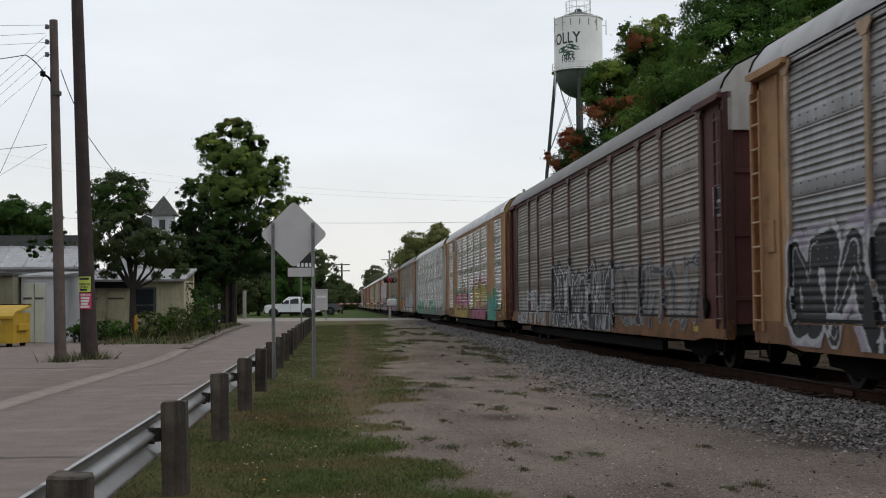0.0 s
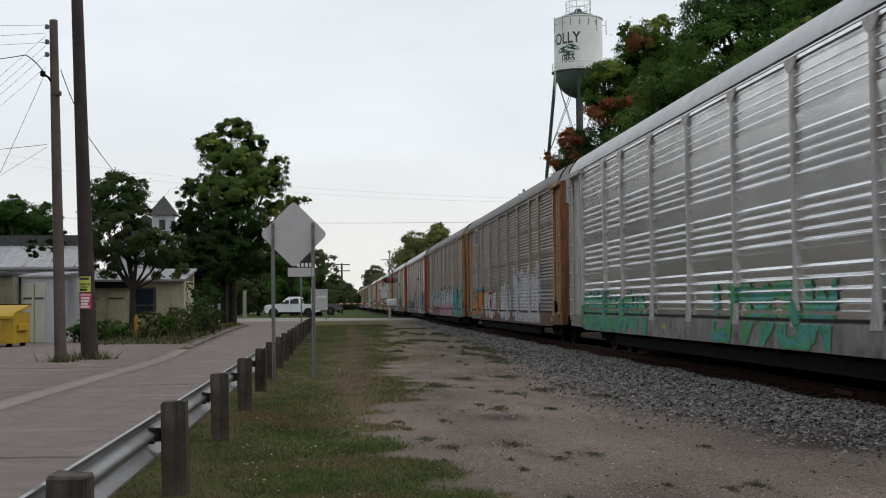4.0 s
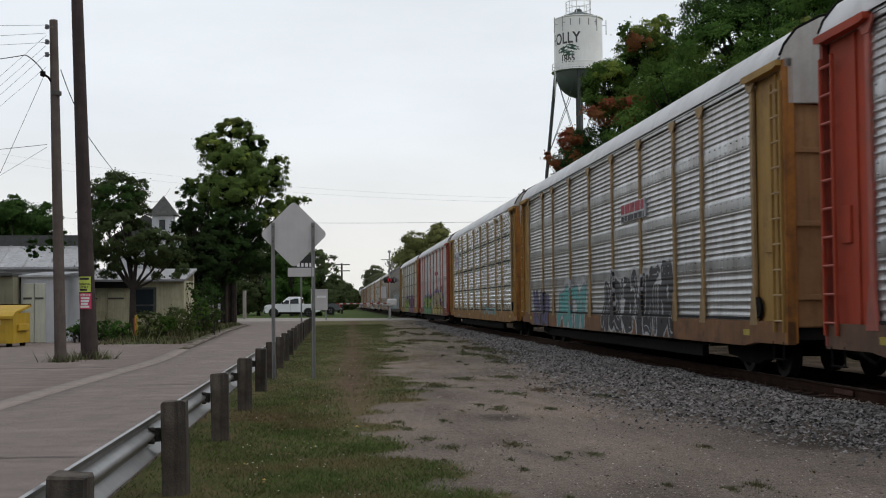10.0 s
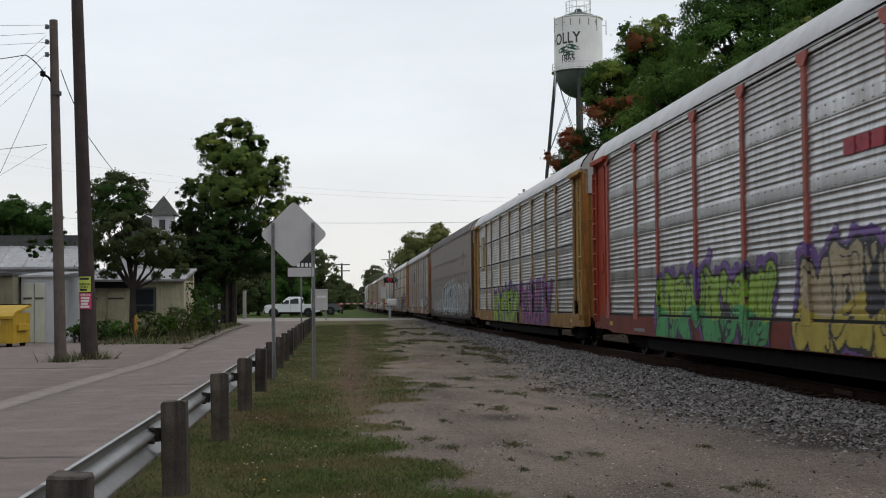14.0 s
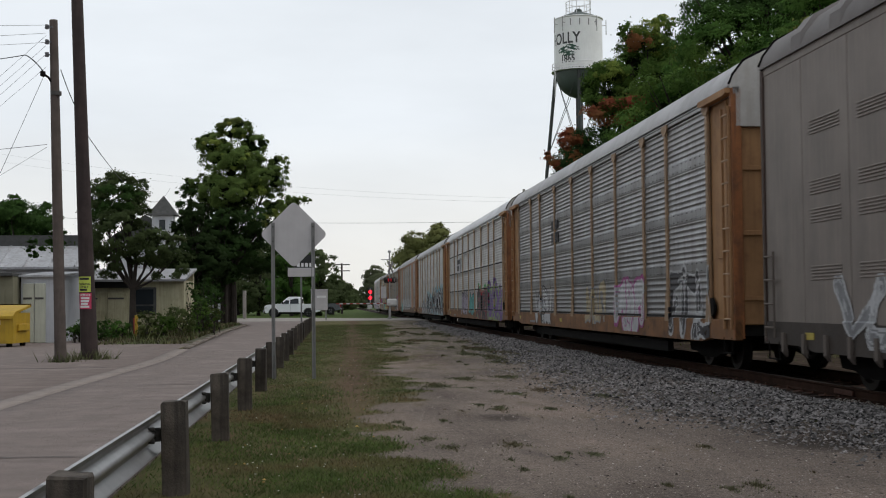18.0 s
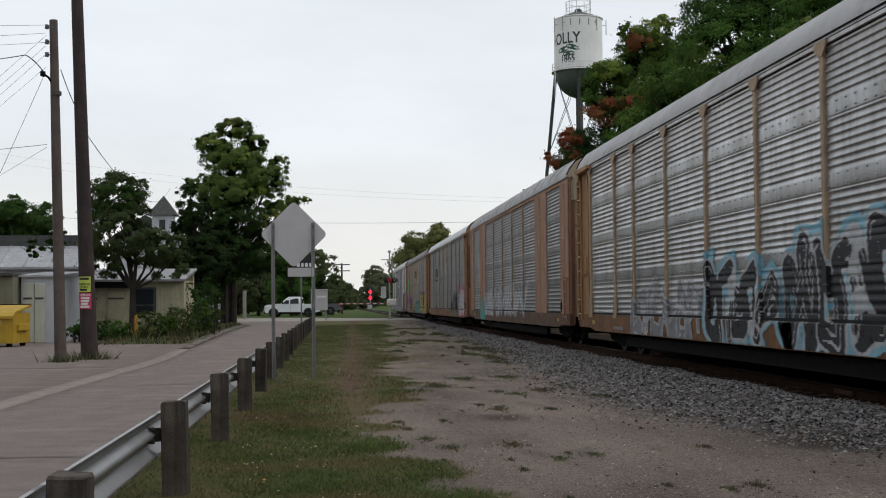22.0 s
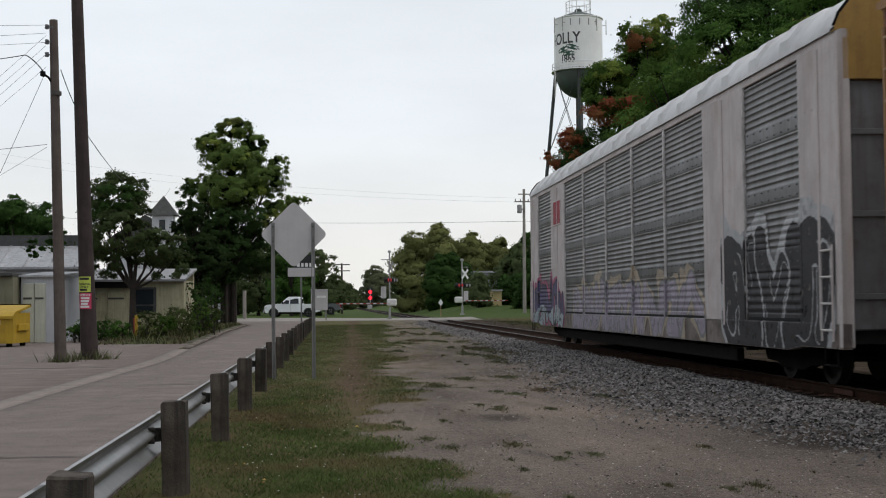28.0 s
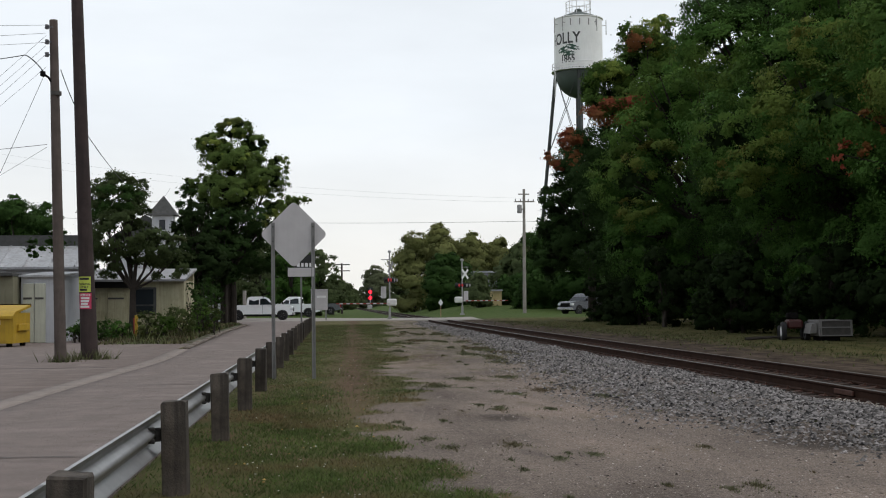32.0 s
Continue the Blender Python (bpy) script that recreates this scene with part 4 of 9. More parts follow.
    h = Shape().tube([(-0.5, 0.1, 0.72), (-0.5, -0.2, 0.45), (-0.42, -0.5, 0.32), (-0.3, -0.7, 0.5)], 0.03, n=6)
    c["hose"] = h.mesh("brake_hose")
    st = Shape()
    for yy in (-0.22, 0.22):
        st.tube([(-SIDE - 0.04, yy, 0.64), (-SIDE - 0.04, yy, 0.38)], 0.014, n=6)
    st.box(-SIDE - 0.06, -SIDE - 0.01, -0.23, 0.23, 0.365, 0.385)
    c["step"] = st.mesh("step")
    c["reflector"] = Shape().box(-SIDE - 0.053, -SIDE - 0.044, -0.16, 0.16, 0.70, 0.80).mesh("reflector")
    c["label_bar"] = Shape().box(-SIDE - 0.053, -SIDE - 0.044, -0.5, 0.5, 0.66, 0.73).mesh("lettering")
    nut = Shape().lathe([(0.14, -0.02), (0.17, -0.02), (0.17, 0.02), (0.14, 0.02)], 14)
    nut.v = [(-SIDE - 0.03 - z, x, 1.15 + y) for x, y, z in nut.v]
    nut.box(-SIDE - 0.03, -SIDE + 0.06, -0.05, 0.05, 1.1, 1.2)
    c["brake_wheel"] = nut.mesh("brake_wheel")


car_meshes()


def flat_mesh(w):
    k = round(w, 2)
    f = CAR_MESH["flat"]
    if k not in f:
        s = Shape().box(-SIDE - 0.045, -SIDE + 0.03, -w / 2, w / 2, Z0 - 0.02, Z1 + 0.05, 0.008)
        if w < 1.9:
            s.box(-SIDE - 0.06, -SIDE - 0.04, -0.04, 0.04, 0.85, Z1)
        else:
            s.box(-SIDE - 0.062, -SIDE - 0.04, -0.09, 0.0, 0.85, Z1)
        rs = random.Random(int(w * 100))
        for zz in (1.5, 2.3, 3.1, 3.9):
            for yy in np.arange(-w / 2 + 0.15, w / 2 - 0.1, 0.26):
                s.box(-SIDE - 0.052, -SIDE - 0.04, yy, yy + 0.035, zz, zz + 0.035)
        f[k] = s.mesh("plain_panel")
    return f[k]


def slot_mesh(w):
    k = round(w, 2)
    f = CAR_MESH["slot"]
    if k not in f:
        f[k] = Shape().box(-SIDE - 0.018, -SIDE - 0.0, -w / 2, w / 2, -0.022, 0.022).mesh("vent_slot")
    return f[k]


GALV = {
    "bright": paint("galvanised_bright", (0.90, 0.905, 0.92), 0.26, obj=0.1, metal=0.95, vary=0.07, scale=0.7, fine=5, bump=0.0, dirt=(0.6, 0.6, 0.6), dirt_amount=0.4, spread=0.0),
    "grey": paint("galvanised_grey", (0.45, 0.45, 0.455), 0.33, obj=0.13, metal=0.7, vary=0.16, scale=1.0, fine=18, bump=0.0, streak=0.55, dirt=(0.16, 0.145, 0.135), dirt_amount=0.55, spread=0.05, alt=(0.27, 0.252, 0.24), alt_amount=0.55),
    "dull": paint("galvanised_dull", (0.238, 0.208, 0.184), 0.46, obj=0.13, metal=0.55, vary=0.2, scale=1.0, fine=18, bump=0.0, streak=0.555, dirt=(0.12, 0.098, 0.083), dirt_amount=0.55, spread=0.05, alt=(0.155, 0.128, 0.108), alt_amount=0.55),
    "slate": paint("galvanised_slate", (0.265, 0.262, 0.268), 0.42, obj=0.13, metal=0.6, vary=0.2, scale=1.0, fine=18, bump=0.0, streak=0.55, dirt=(0.12, 0.11, 0.102), dirt_amount=0.55, spread=0.05, alt=(0.185, 0.176, 0.172), alt_amount=0.55),
    "lead": paint("galvanised_lead", (0.195, 0.193, 0.196), 0.45, obj=0.13, metal=0.55, vary=0.2, scale=1.0, fine=18, bump=0.0, streak=0.55, dirt=(0.095, 0.088, 0.085), dirt_amount=0.55, spread=0.05, alt=(0.135, 0.13, 0.13), alt_amount=0.55),
    "brown": paint("brown_side", (0.20, 0.168, 0.148), 0.6, vary=0.2, scale=0.8, fine=25, bump=0.08, streak=0.5, dirt=(0.25, 0.21, 0.18)),
}
ROOFS = {
    "grey": paint("roof_grey", (0.43, 0.42, 0.42), 0.6, metal=0.15, vary=0.15, scale=0.7, fine=20, bump=0.08, dirt=(0.2, 0.18, 0.165), dirt_amount=0.4),
    "light": paint("roof_light", (0.64, 0.635, 0.64), 0.6, metal=0.1, vary=0.12, scale=0.7, fine=20, bump=0.08, dirt=(0.3, 0.27, 0.25), dirt_amount=0.3),
    "dull": paint("roof_dull", (0.215, 0.203, 0.197), 0.65, metal=0.2, vary=0.15, scale=0.7, fine=20, bump=0.08, dirt=(0.15, 0.135, 0.125), dirt_amount=0.4),
    "dark": paint("roof_dark", (0.17, 0.153, 0.145), 0.65, metal=0.2, vary=0.15, scale=0.7, fine=20, bump=0.08, dirt=(0.13, 0.11, 0.1), dirt_amount=0.4),
}


def frame_paint(name, col, rust=(0.10, 0.05, 0.03), amount=0.5):
    return paint("car_paint_" + name, col, 0.7, spec=0.25, vary=0.16, scale=1.1, fine=30, bump=0.08, streak=0.35, dirt=rust, dirt_amount=amount)


FRAMES = {
    "tan": frame_paint("tan", (0.385, 0.222, 0.108), (0.17, 0.085, 0.05)),
    "ochre": frame_paint("ochre", (0.36, 0.215, 0.06), (0.16, 0.085, 0.04)),
    "orange": frame_paint("orange_tan", (0.35, 0.195, 0.092), (0.16, 0.08, 0.045)),
    "maroon": frame_paint("maroon", (0.098, 0.036, 0.036), (0.05, 0.03, 0.025), 0.3),
    "red": frame_paint("red", (0.36, 0.05, 0.022), (0.2, 0.06, 0.035), 0.3),
    "white": frame_paint("white", (0.476, 0.462, 0.440), (0.3, 0.24, 0.19), 0.35),
    "rust": frame_paint("rust", (0.365, 0.212, 0.14), (0.20, 0.10, 0.06), 0.45),
    "brown": frame_paint("brown", (0.14, 0.115, 0.10), (0.06, 0.05, 0.042), 0.4),
    "palewhite": frame_paint("grey_white", (0.58, 0.53, 0.522), (0.36, 0.26, 0.22), 0.3),
    "zinc": frame_paint("zinc", (0.17, 0.172, 0.18), (0.09, 0.06, 0.045), 0.5),
    "cream": frame_paint("cream", (0.397, 0.339, 0.238), (0.25, 0.19, 0.12), 0.3),
}
BLACK = paint("grimy_black", (0.010, 0.009, 0.0085), 0.9, vary=0.3, scale=5, bump=0.15, spec=0.08)
# black paint for strips that stand in for shade inside gaps and slots
SLOT = paint("gap_shade_black", (0.012, 0.012, 0.012), 0.9, vary=0.1, bump=0)
STEEL = paint("wheel_steel", (0.028, 0.023, 0.02), 0.6, metal=0.5, vary=0.3, scale=8, bump=0.1)
INSIDE = paint("car_inside", (0.05, 0.05, 0.05), 0.9, vary=0.2, bump=0)


def spray(name, col, worn=0.35):
    """Sprayed paint, worn through to the metal in places."""
    key = "spray_" + name
    if key in MATS:
        return MATS[key]
    m = paint(key, col, 0.6, vary=0.2, scale=2.5, fine=20, bump=0.03)
    t = m.node_tree
    n = t.nodes.new("ShaderNodeTexNoise")
    n.inputs["Scale"].default_value, n.inputs["Detail"].default_value = 6.0, 6.0
    co = t.nodes.new("ShaderNodeTexCoord")
    mr = t.nodes.new("ShaderNodeMapRange")
    for i, v in enumerate((0.56, 0.66, 0.0, worn)):
        mr.inputs[i + 1].default_value = v
    tr, mx = t.nodes.new("ShaderNodeBsdfTransparent"), t.nodes.new("ShaderNodeMixShader")
    t.links.new(co.outputs["Object"], n.inputs["Vector"])
    t.links.new(n.outputs[0], mr.inputs[0])
    t.links.new(mr.outputs[0], mx.inputs[0])
    t.links.new(t.nodes["Principled BSDF"].outputs[0], mx.inputs[1])
    t.links.new(tr.outputs[0], mx.inputs[2])
    t.links.new(mx.outputs[0], t.nodes["Material Output"].inputs["Surface"])
    return m


SPRAYS = {
    "white": (0.43, 0.43, 0.44), "black": (0.012, 0.012, 0.015), "teal": (0.062, 0.287, 0.270), "pink": (0.387, 0.102, 0.180), "green": (0.065, 0.281, 0.100),
    "lime": (0.219, 0.357, 0.029), "yellow": (0.398, 0.312, 0.053), "purple": (0.135, 0.066, 0.230), "blue": (0.057, 0.118, 0.264), "lightblue": (0.340, 0.400, 0.430),
    "red": (0.335, 0.033, 0.050), "orange": (0.435, 0.150, 0.012), "grey": (0.201, 0.201, 0.210), "skyblue": (0.20, 0.40, 0.49), "sand": (0.360, 0.290, 0.178), "lilac": (0.330, 0.285, 0.350), "magenta": (0.323, 0.063, 0.219),
    "dark": (0.026, 0.024, 0.028), "indigo": (0.085, 0.075, 0.16), "brick": (0.24, 0.045, 0.045), "bleached": (0.40, 0.33, 0.25),
}


def graffiti(car, kind, seed, y0, y1, z0, z1, fill, edge, halo=None, fill2=None, letters=5, thick=0.14, cell=0.024, label=""):
    """A painted piece on the near side: bent, letter-like strokes with an outline and a cloud behind, laid over ribs and posts."""
    thick *= 1.4
    rs = np.random.RandomState(seed)
    room = 0.34 if halo else 0.12
    ga, gb, gt = y0 - room, y1 + room, z1 + room
    ny, nz = int((gb - ga) / cell), int((gt - z0) / cell)
    yc, zc = ga + (np.arange(ny) + 0.5) * cell, z0 + (np.arange(nz) + 0.5) * cell
    Y, Z = np.meshgrid(yc, zc, indexing="ij")
    wob = 0.05 * np.sin(Y * 5 + seed) * np.sin(Z * 7 + seed * 2)
    lw = (y1 - y0) / letters
    H = z1 - z0
    thick = min(thick, 0.24 * H)
    names = [fill, edge] + ([halo] if halo else []) + ([fill2] if fill2 else [])
    mi = np.full(Y.shape, -1)
    rim = 0.035 + 0.14 * thick
    fields = []
    for i in range(letters):
        cx = y0 + (i + 0.5) * lw
        lo, hi = z0 + thick + H * rs.uniform(0.04, 0.12), z1 - thick - H * rs.uniform(0.04, 0.2)
        reach = max(0.1, 0.56 * lw - 0.6 * thick)
        m = rs.randint(3, 6)
        up = rs.randint(0, 2)
        stems = rs.uniform() < 0.65
        lean = rs.uniform(-0.25, 0.25) * reach
        if stems:
            # upright stems joined at the top or the foot, like block capitals
            m = 2 if lw < 1.0 else 3
            pts = []
            for j in range(m):
                sx = cx + reach * (2 * j / (m - 1) - 1)
                ends = [(sx - lean, lo + rs.uniform(-0.1, 0.06) * H), (sx + lean, hi + rs.uniform(-0.06, 0.1) * H)]
                pts += ends[::-1] if (j + up) % 2 else ends
        else:
            pts = [(cx + reach * (2 * j / (m - 1) - 1) + rs.uniform(-0.12, 0.12) * lw, (lo, hi)[(j + up) % 2] + rs.uniform(-0.1, 0.1) * H) for j in range(m)]
        if rs.uniform() < 0.6:
            pts += [(cx + rs.uniform(-0.3, 0.6) * reach, (lo + hi) / 2 + rs.uniform(-0.12, 0.12) * H)]
        dist = np.full(Y.shape, 9.0)
        for (ax, az), (bx, bz) in zip(pts[:-1], pts[1:]):
            dx, dz = bx - ax, bz - az
            k = np.clip(((Y - ax) * dx + (Z - az) * dz) / (dx * dx + dz * dz + 1e-6), 0, 1)
            bow = 0.07 * np.sin(k * math.pi) * (1 if rs.uniform() < 0.5 else -1)
            taper = 0.75 + 0.45 * (k if rs.uniform() < 0.5 else 1 - k)
            dist = np.minimum(dist, np.hypot(Y - ax - k * dx - bow, Z - az - k * dz) / taper)
        fields.append(dist + wob)
    if halo:
        mi[np.min(fields, 0) < thick + 0.17 + 0.12 * np.sin(Y * 3.1 + seed) * np.sin(Z * 4.3 + seed) + 0.03 * np.sin(Y * 11) * np.sin(Z * 9 + seed)] = 2
    # each letter keeps the paint that lies nearest to its strokes; a line parts it from the next
    own = np.argmin(fields, 0)
    dist = np.min(fields, 0)
    rest = np.sort(fields, 0)[1] - dist if letters > 1 else np.full(Y.shape, 9.0)
    own[dist >= thick + rim] = letters
    mi[dist < thick + rim] = 1
    mi[(dist < thick) & (rest > 0.05)] = 0
    if fill2:
        mi[(mi == 0) & (Z < z0 + H * (0.42 + 0.1 * np.sin(Y * 2.3 + seed)))] = len(names) - 1
    # inner strokes
    mi[(np.abs(dist - thick * 0.5) < 0.014) & (np.sin(Y * 3 + Z * 2 + seed + own) > 0.1)] = 1
    if kind == "A":
        mi[np.abs(yc) > HALF - 1.45, :] = -1
    mi[Z < 0.545 + 0.07 * np.clip((np.abs(Y) - 11.3) / 0.6, 0, 1)] = -1
    if mi.max() < 0:
        return
    # the paint follows the side; each row of one colour and depth is one strip
    lo, hi = (np.maximum(side_out(kind, Y, Z + d), np.maximum(side_out(kind, Y, Z + d - 0.014), side_out(kind, Y, Z + d + 0.014))) for d in (-cell / 2, cell / 2))
    mats = [spray(n, SPRAYS[n]) for n in names]

    def paint_piece(name, sel, parent):
        q = np.where(sel, mi, -1)
        change = np.ones(q.shape, bool)
        change[1:] = (q[1:] != q[:-1]) | (np.abs(lo[1:] - lo[:-1]) > 1e-4) | (np.abs(hi[1:] - hi[:-1]) > 1e-4)
        # rows share their corners with the rows above and below
        wide = change.copy()
        wide[:, 1:] |= change[:, :-1]
        wide[:, :-1] |= change[:, 1:]
        b, a = np.nonzero(wide.T)
        end = np.append(a[1:], ny)
        end[np.append(b[1:], -1) != b] = ny
        on = q[a, b] >= 0
        a, b, end = a[on], b[on], end[on]
        if len(a) == 0:
            return None
        ya, yb, za, zb = ga + a * cell, ga + end * cell, z0 + b * cell, z0 + (b + 1) * cell
        xa, xb = -SIDE - 0.009 - lo[a, b], -SIDE - 0.009 - hi[a, b]
        v = np.stack([np.stack([xa, ya, za], -1), np.stack([xa, yb, za], -1), np.stack([xb, yb, zb], -1), np.stack([xb, ya, zb], -1)], 1).reshape(-1, 3)
        # the paint turns the corner where a post stands proud
        i, j = np.nonzero((q[1:] >= 0) & (q[:-1] >= 0) & (np.abs(lo[1:] - lo[:-1]) + np.abs(hi[1:] - hi[:-1]) > 1e-4))
        ye, zl, zu = ga + (i + 1) * cell, z0 + j * cell, z0 + (j + 1) * cell
        x00, x01, x10, x11 = (-SIDE - 0.009 - g[k, j] for g, k in ((lo, i), (hi, i), (lo, i + 1), (hi, i + 1)))
        turn = np.stack([np.stack([x00, ye, zl], -1), np.stack([x10, ye, zl], -1), np.stack([x11, ye, zu], -1), np.stack([x01, ye, zu], -1)], 1).reshape(-1, 3)
        mi_all = np.append(mi[a, b], mi[i, j])
        v = np.concatenate([v, turn])
        # weld the corners
        key, back = np.unique(np.round(v, 4), axis=0, return_inverse=True)
        ob = new(name, quick_mesh(name, key, back.reshape(-1, 4), mats, mi_all))
        ob.parent = parent
        return ob
    cloud = paint_piece("graffiti", own == letters, car) if halo else None
    if cloud:
        cloud["label"] = "cloud of %s spray behind the graffiti" % halo
    for i in range(letters):
        ob = paint_piece("graffiti_stroke", own == i, cloud or car)
        if ob:
            ob["label"] = label or ("sprayed graffiti in %s and %s" % (fill, edge))


def badge(car, kind, y, z, w, h, rows, base="white", label="worn railway badge"):
    """A plain painted badge: a plate and a few coloured fields."""
    out = 0.072 if kind == "B" else 0.05
    rb = random.Random(int(y * 10) + len(label))
    words = []
    for (u0, u1, v0, v1, col) in rows:
        # a wide, low field is a line of writing: a few plain bars
        if (u1 - u0) * w > 2.2 * (v1 - v0) * h:
            u = u0
            while u < u1 - 0.02:
                e = min(u1, u + rb.uniform(0.10, 0.26))
                words.append((u, e, v0, v1, col))
                u = e + 0.035
        else:
            words.append((u0, u1, v0, v1, col))
    rows = words
    if base is None:
        for (u0, u1, v0, v1, col) in rows:
            part("lettering_bar", Shape().box(-SIDE - 0.034, -SIDE - 0.0, y + w / 2 - u1 * w, y + w / 2 - u0 * w, z - h / 2 + v0 * h, z - h / 2 + v1 * h), spray(col, SPRAYS[col], 0.5), car, label)
        return
    s = Shape().box(-SIDE - out, -SIDE + 0.0, y - w / 2, y + w / 2, z - h / 2, z + h / 2, 0.01)
    if "shield badge" in label:
        # straight top with notched corners, sides drawn to a point
        edge = [(-0.5, 0.5), (-0.42, 0.42), (-0.5, 0.3), (-0.47, -0.2), (-0.32, -0.38), (0, -0.5), (0.32, -0.38), (0.47, -0.2), (0.5, 0.3), (0.42, 0.42), (0.5, 0.5), (0, 0.46)]
        s = Shape().prism([(y + a * w, z + b * h) for a, b in edge], 0, -SIDE - out, -SIDE)
    plate = part("badge", s, spray(base, SPRAYS[base], 0.1) if base in SPRAYS else FRAMES[base], car, label)
    for (u0, u1, v0, v1, col) in rows:
        part("badge_field", Shape().box(-SIDE - out - 0.005, -SIDE - 0.03, y + w / 2 - u1 * w, y + w / 2 - u0 * w, z - h / 2 + v0 * h, z - h / 2 + v1 * h), spray(col, SPRAYS[col], 0.2), plate)


SILL_BASE = {"tan": (0.235, 0.112, 0.046), "ochre": (0.33, 0.158, 0.030), "orange": (0.25, 0.112, 0.040), "maroon": (0.045, 0.02, 0.018), "red": (0.21, 0.036, 0.02), "white": (0.30, 0.285, 0.27),
             "rust": (0.165, 0.085, 0.05), "brown": (0.06, 0.047, 0.039), "palewhite": (0.27, 0.225, 0.205), "cream": (0.25, 0.21, 0.15)}


POST_BASE = {"tan": (0.42, 0.30, 0.195), "ochre": (0.33, 0.215, 0.095), "orange": (0.34, 0.225, 0.135), "maroon": (0.11, 0.06, 0.055), "red": (0.40, 0.10, 0.075), "white": (0.54, 0.52, 0.50),
             "rust": (0.36, 0.25, 0.165), "brown": (0.12, 0.095, 0.08), "palewhite": (0.62, 0.59, 0.58), "cream": (0.4, 0.34, 0.25)}


def post_paint(key):
    """The posts between the louvres are bleached and dusty."""
    return paint("post_" + key, POST_BASE[key], 0.7, vary=0.25, scale=1.5, fine=25, bump=0.1, streak=0.35, dirt=(0.14, 0.10, 0.075), dirt_amount=0.4)


def corner_paint(key):
    """The corners are scraped and rusty."""
    if key in ("white", "palewhite", "cream"):
        return FRAMES[key]
    c = SILL_BASE[key]
    return paint("corner_" + key, (c[0] * 1.1, c[1] * 0.92, c[2] * 0.9), 0.7, vary=0.3, scale=1.3, fine=25, bump=0.12, streak=0.5, dirt=(0.06, 0.03, 0.02), dirt_amount=0.6)


def sill_paint(key):
    """The sills are grimier than the posts."""
    return paint("sill_" + key, tuple(0.8 * v for v in SILL_BASE[key]), 0.7, vary=0.3, scale=1.3, fine=25, bump=0.12, streak=0.3, dirt=(0.035, 0.022, 0.016), dirt_amount=0.65)


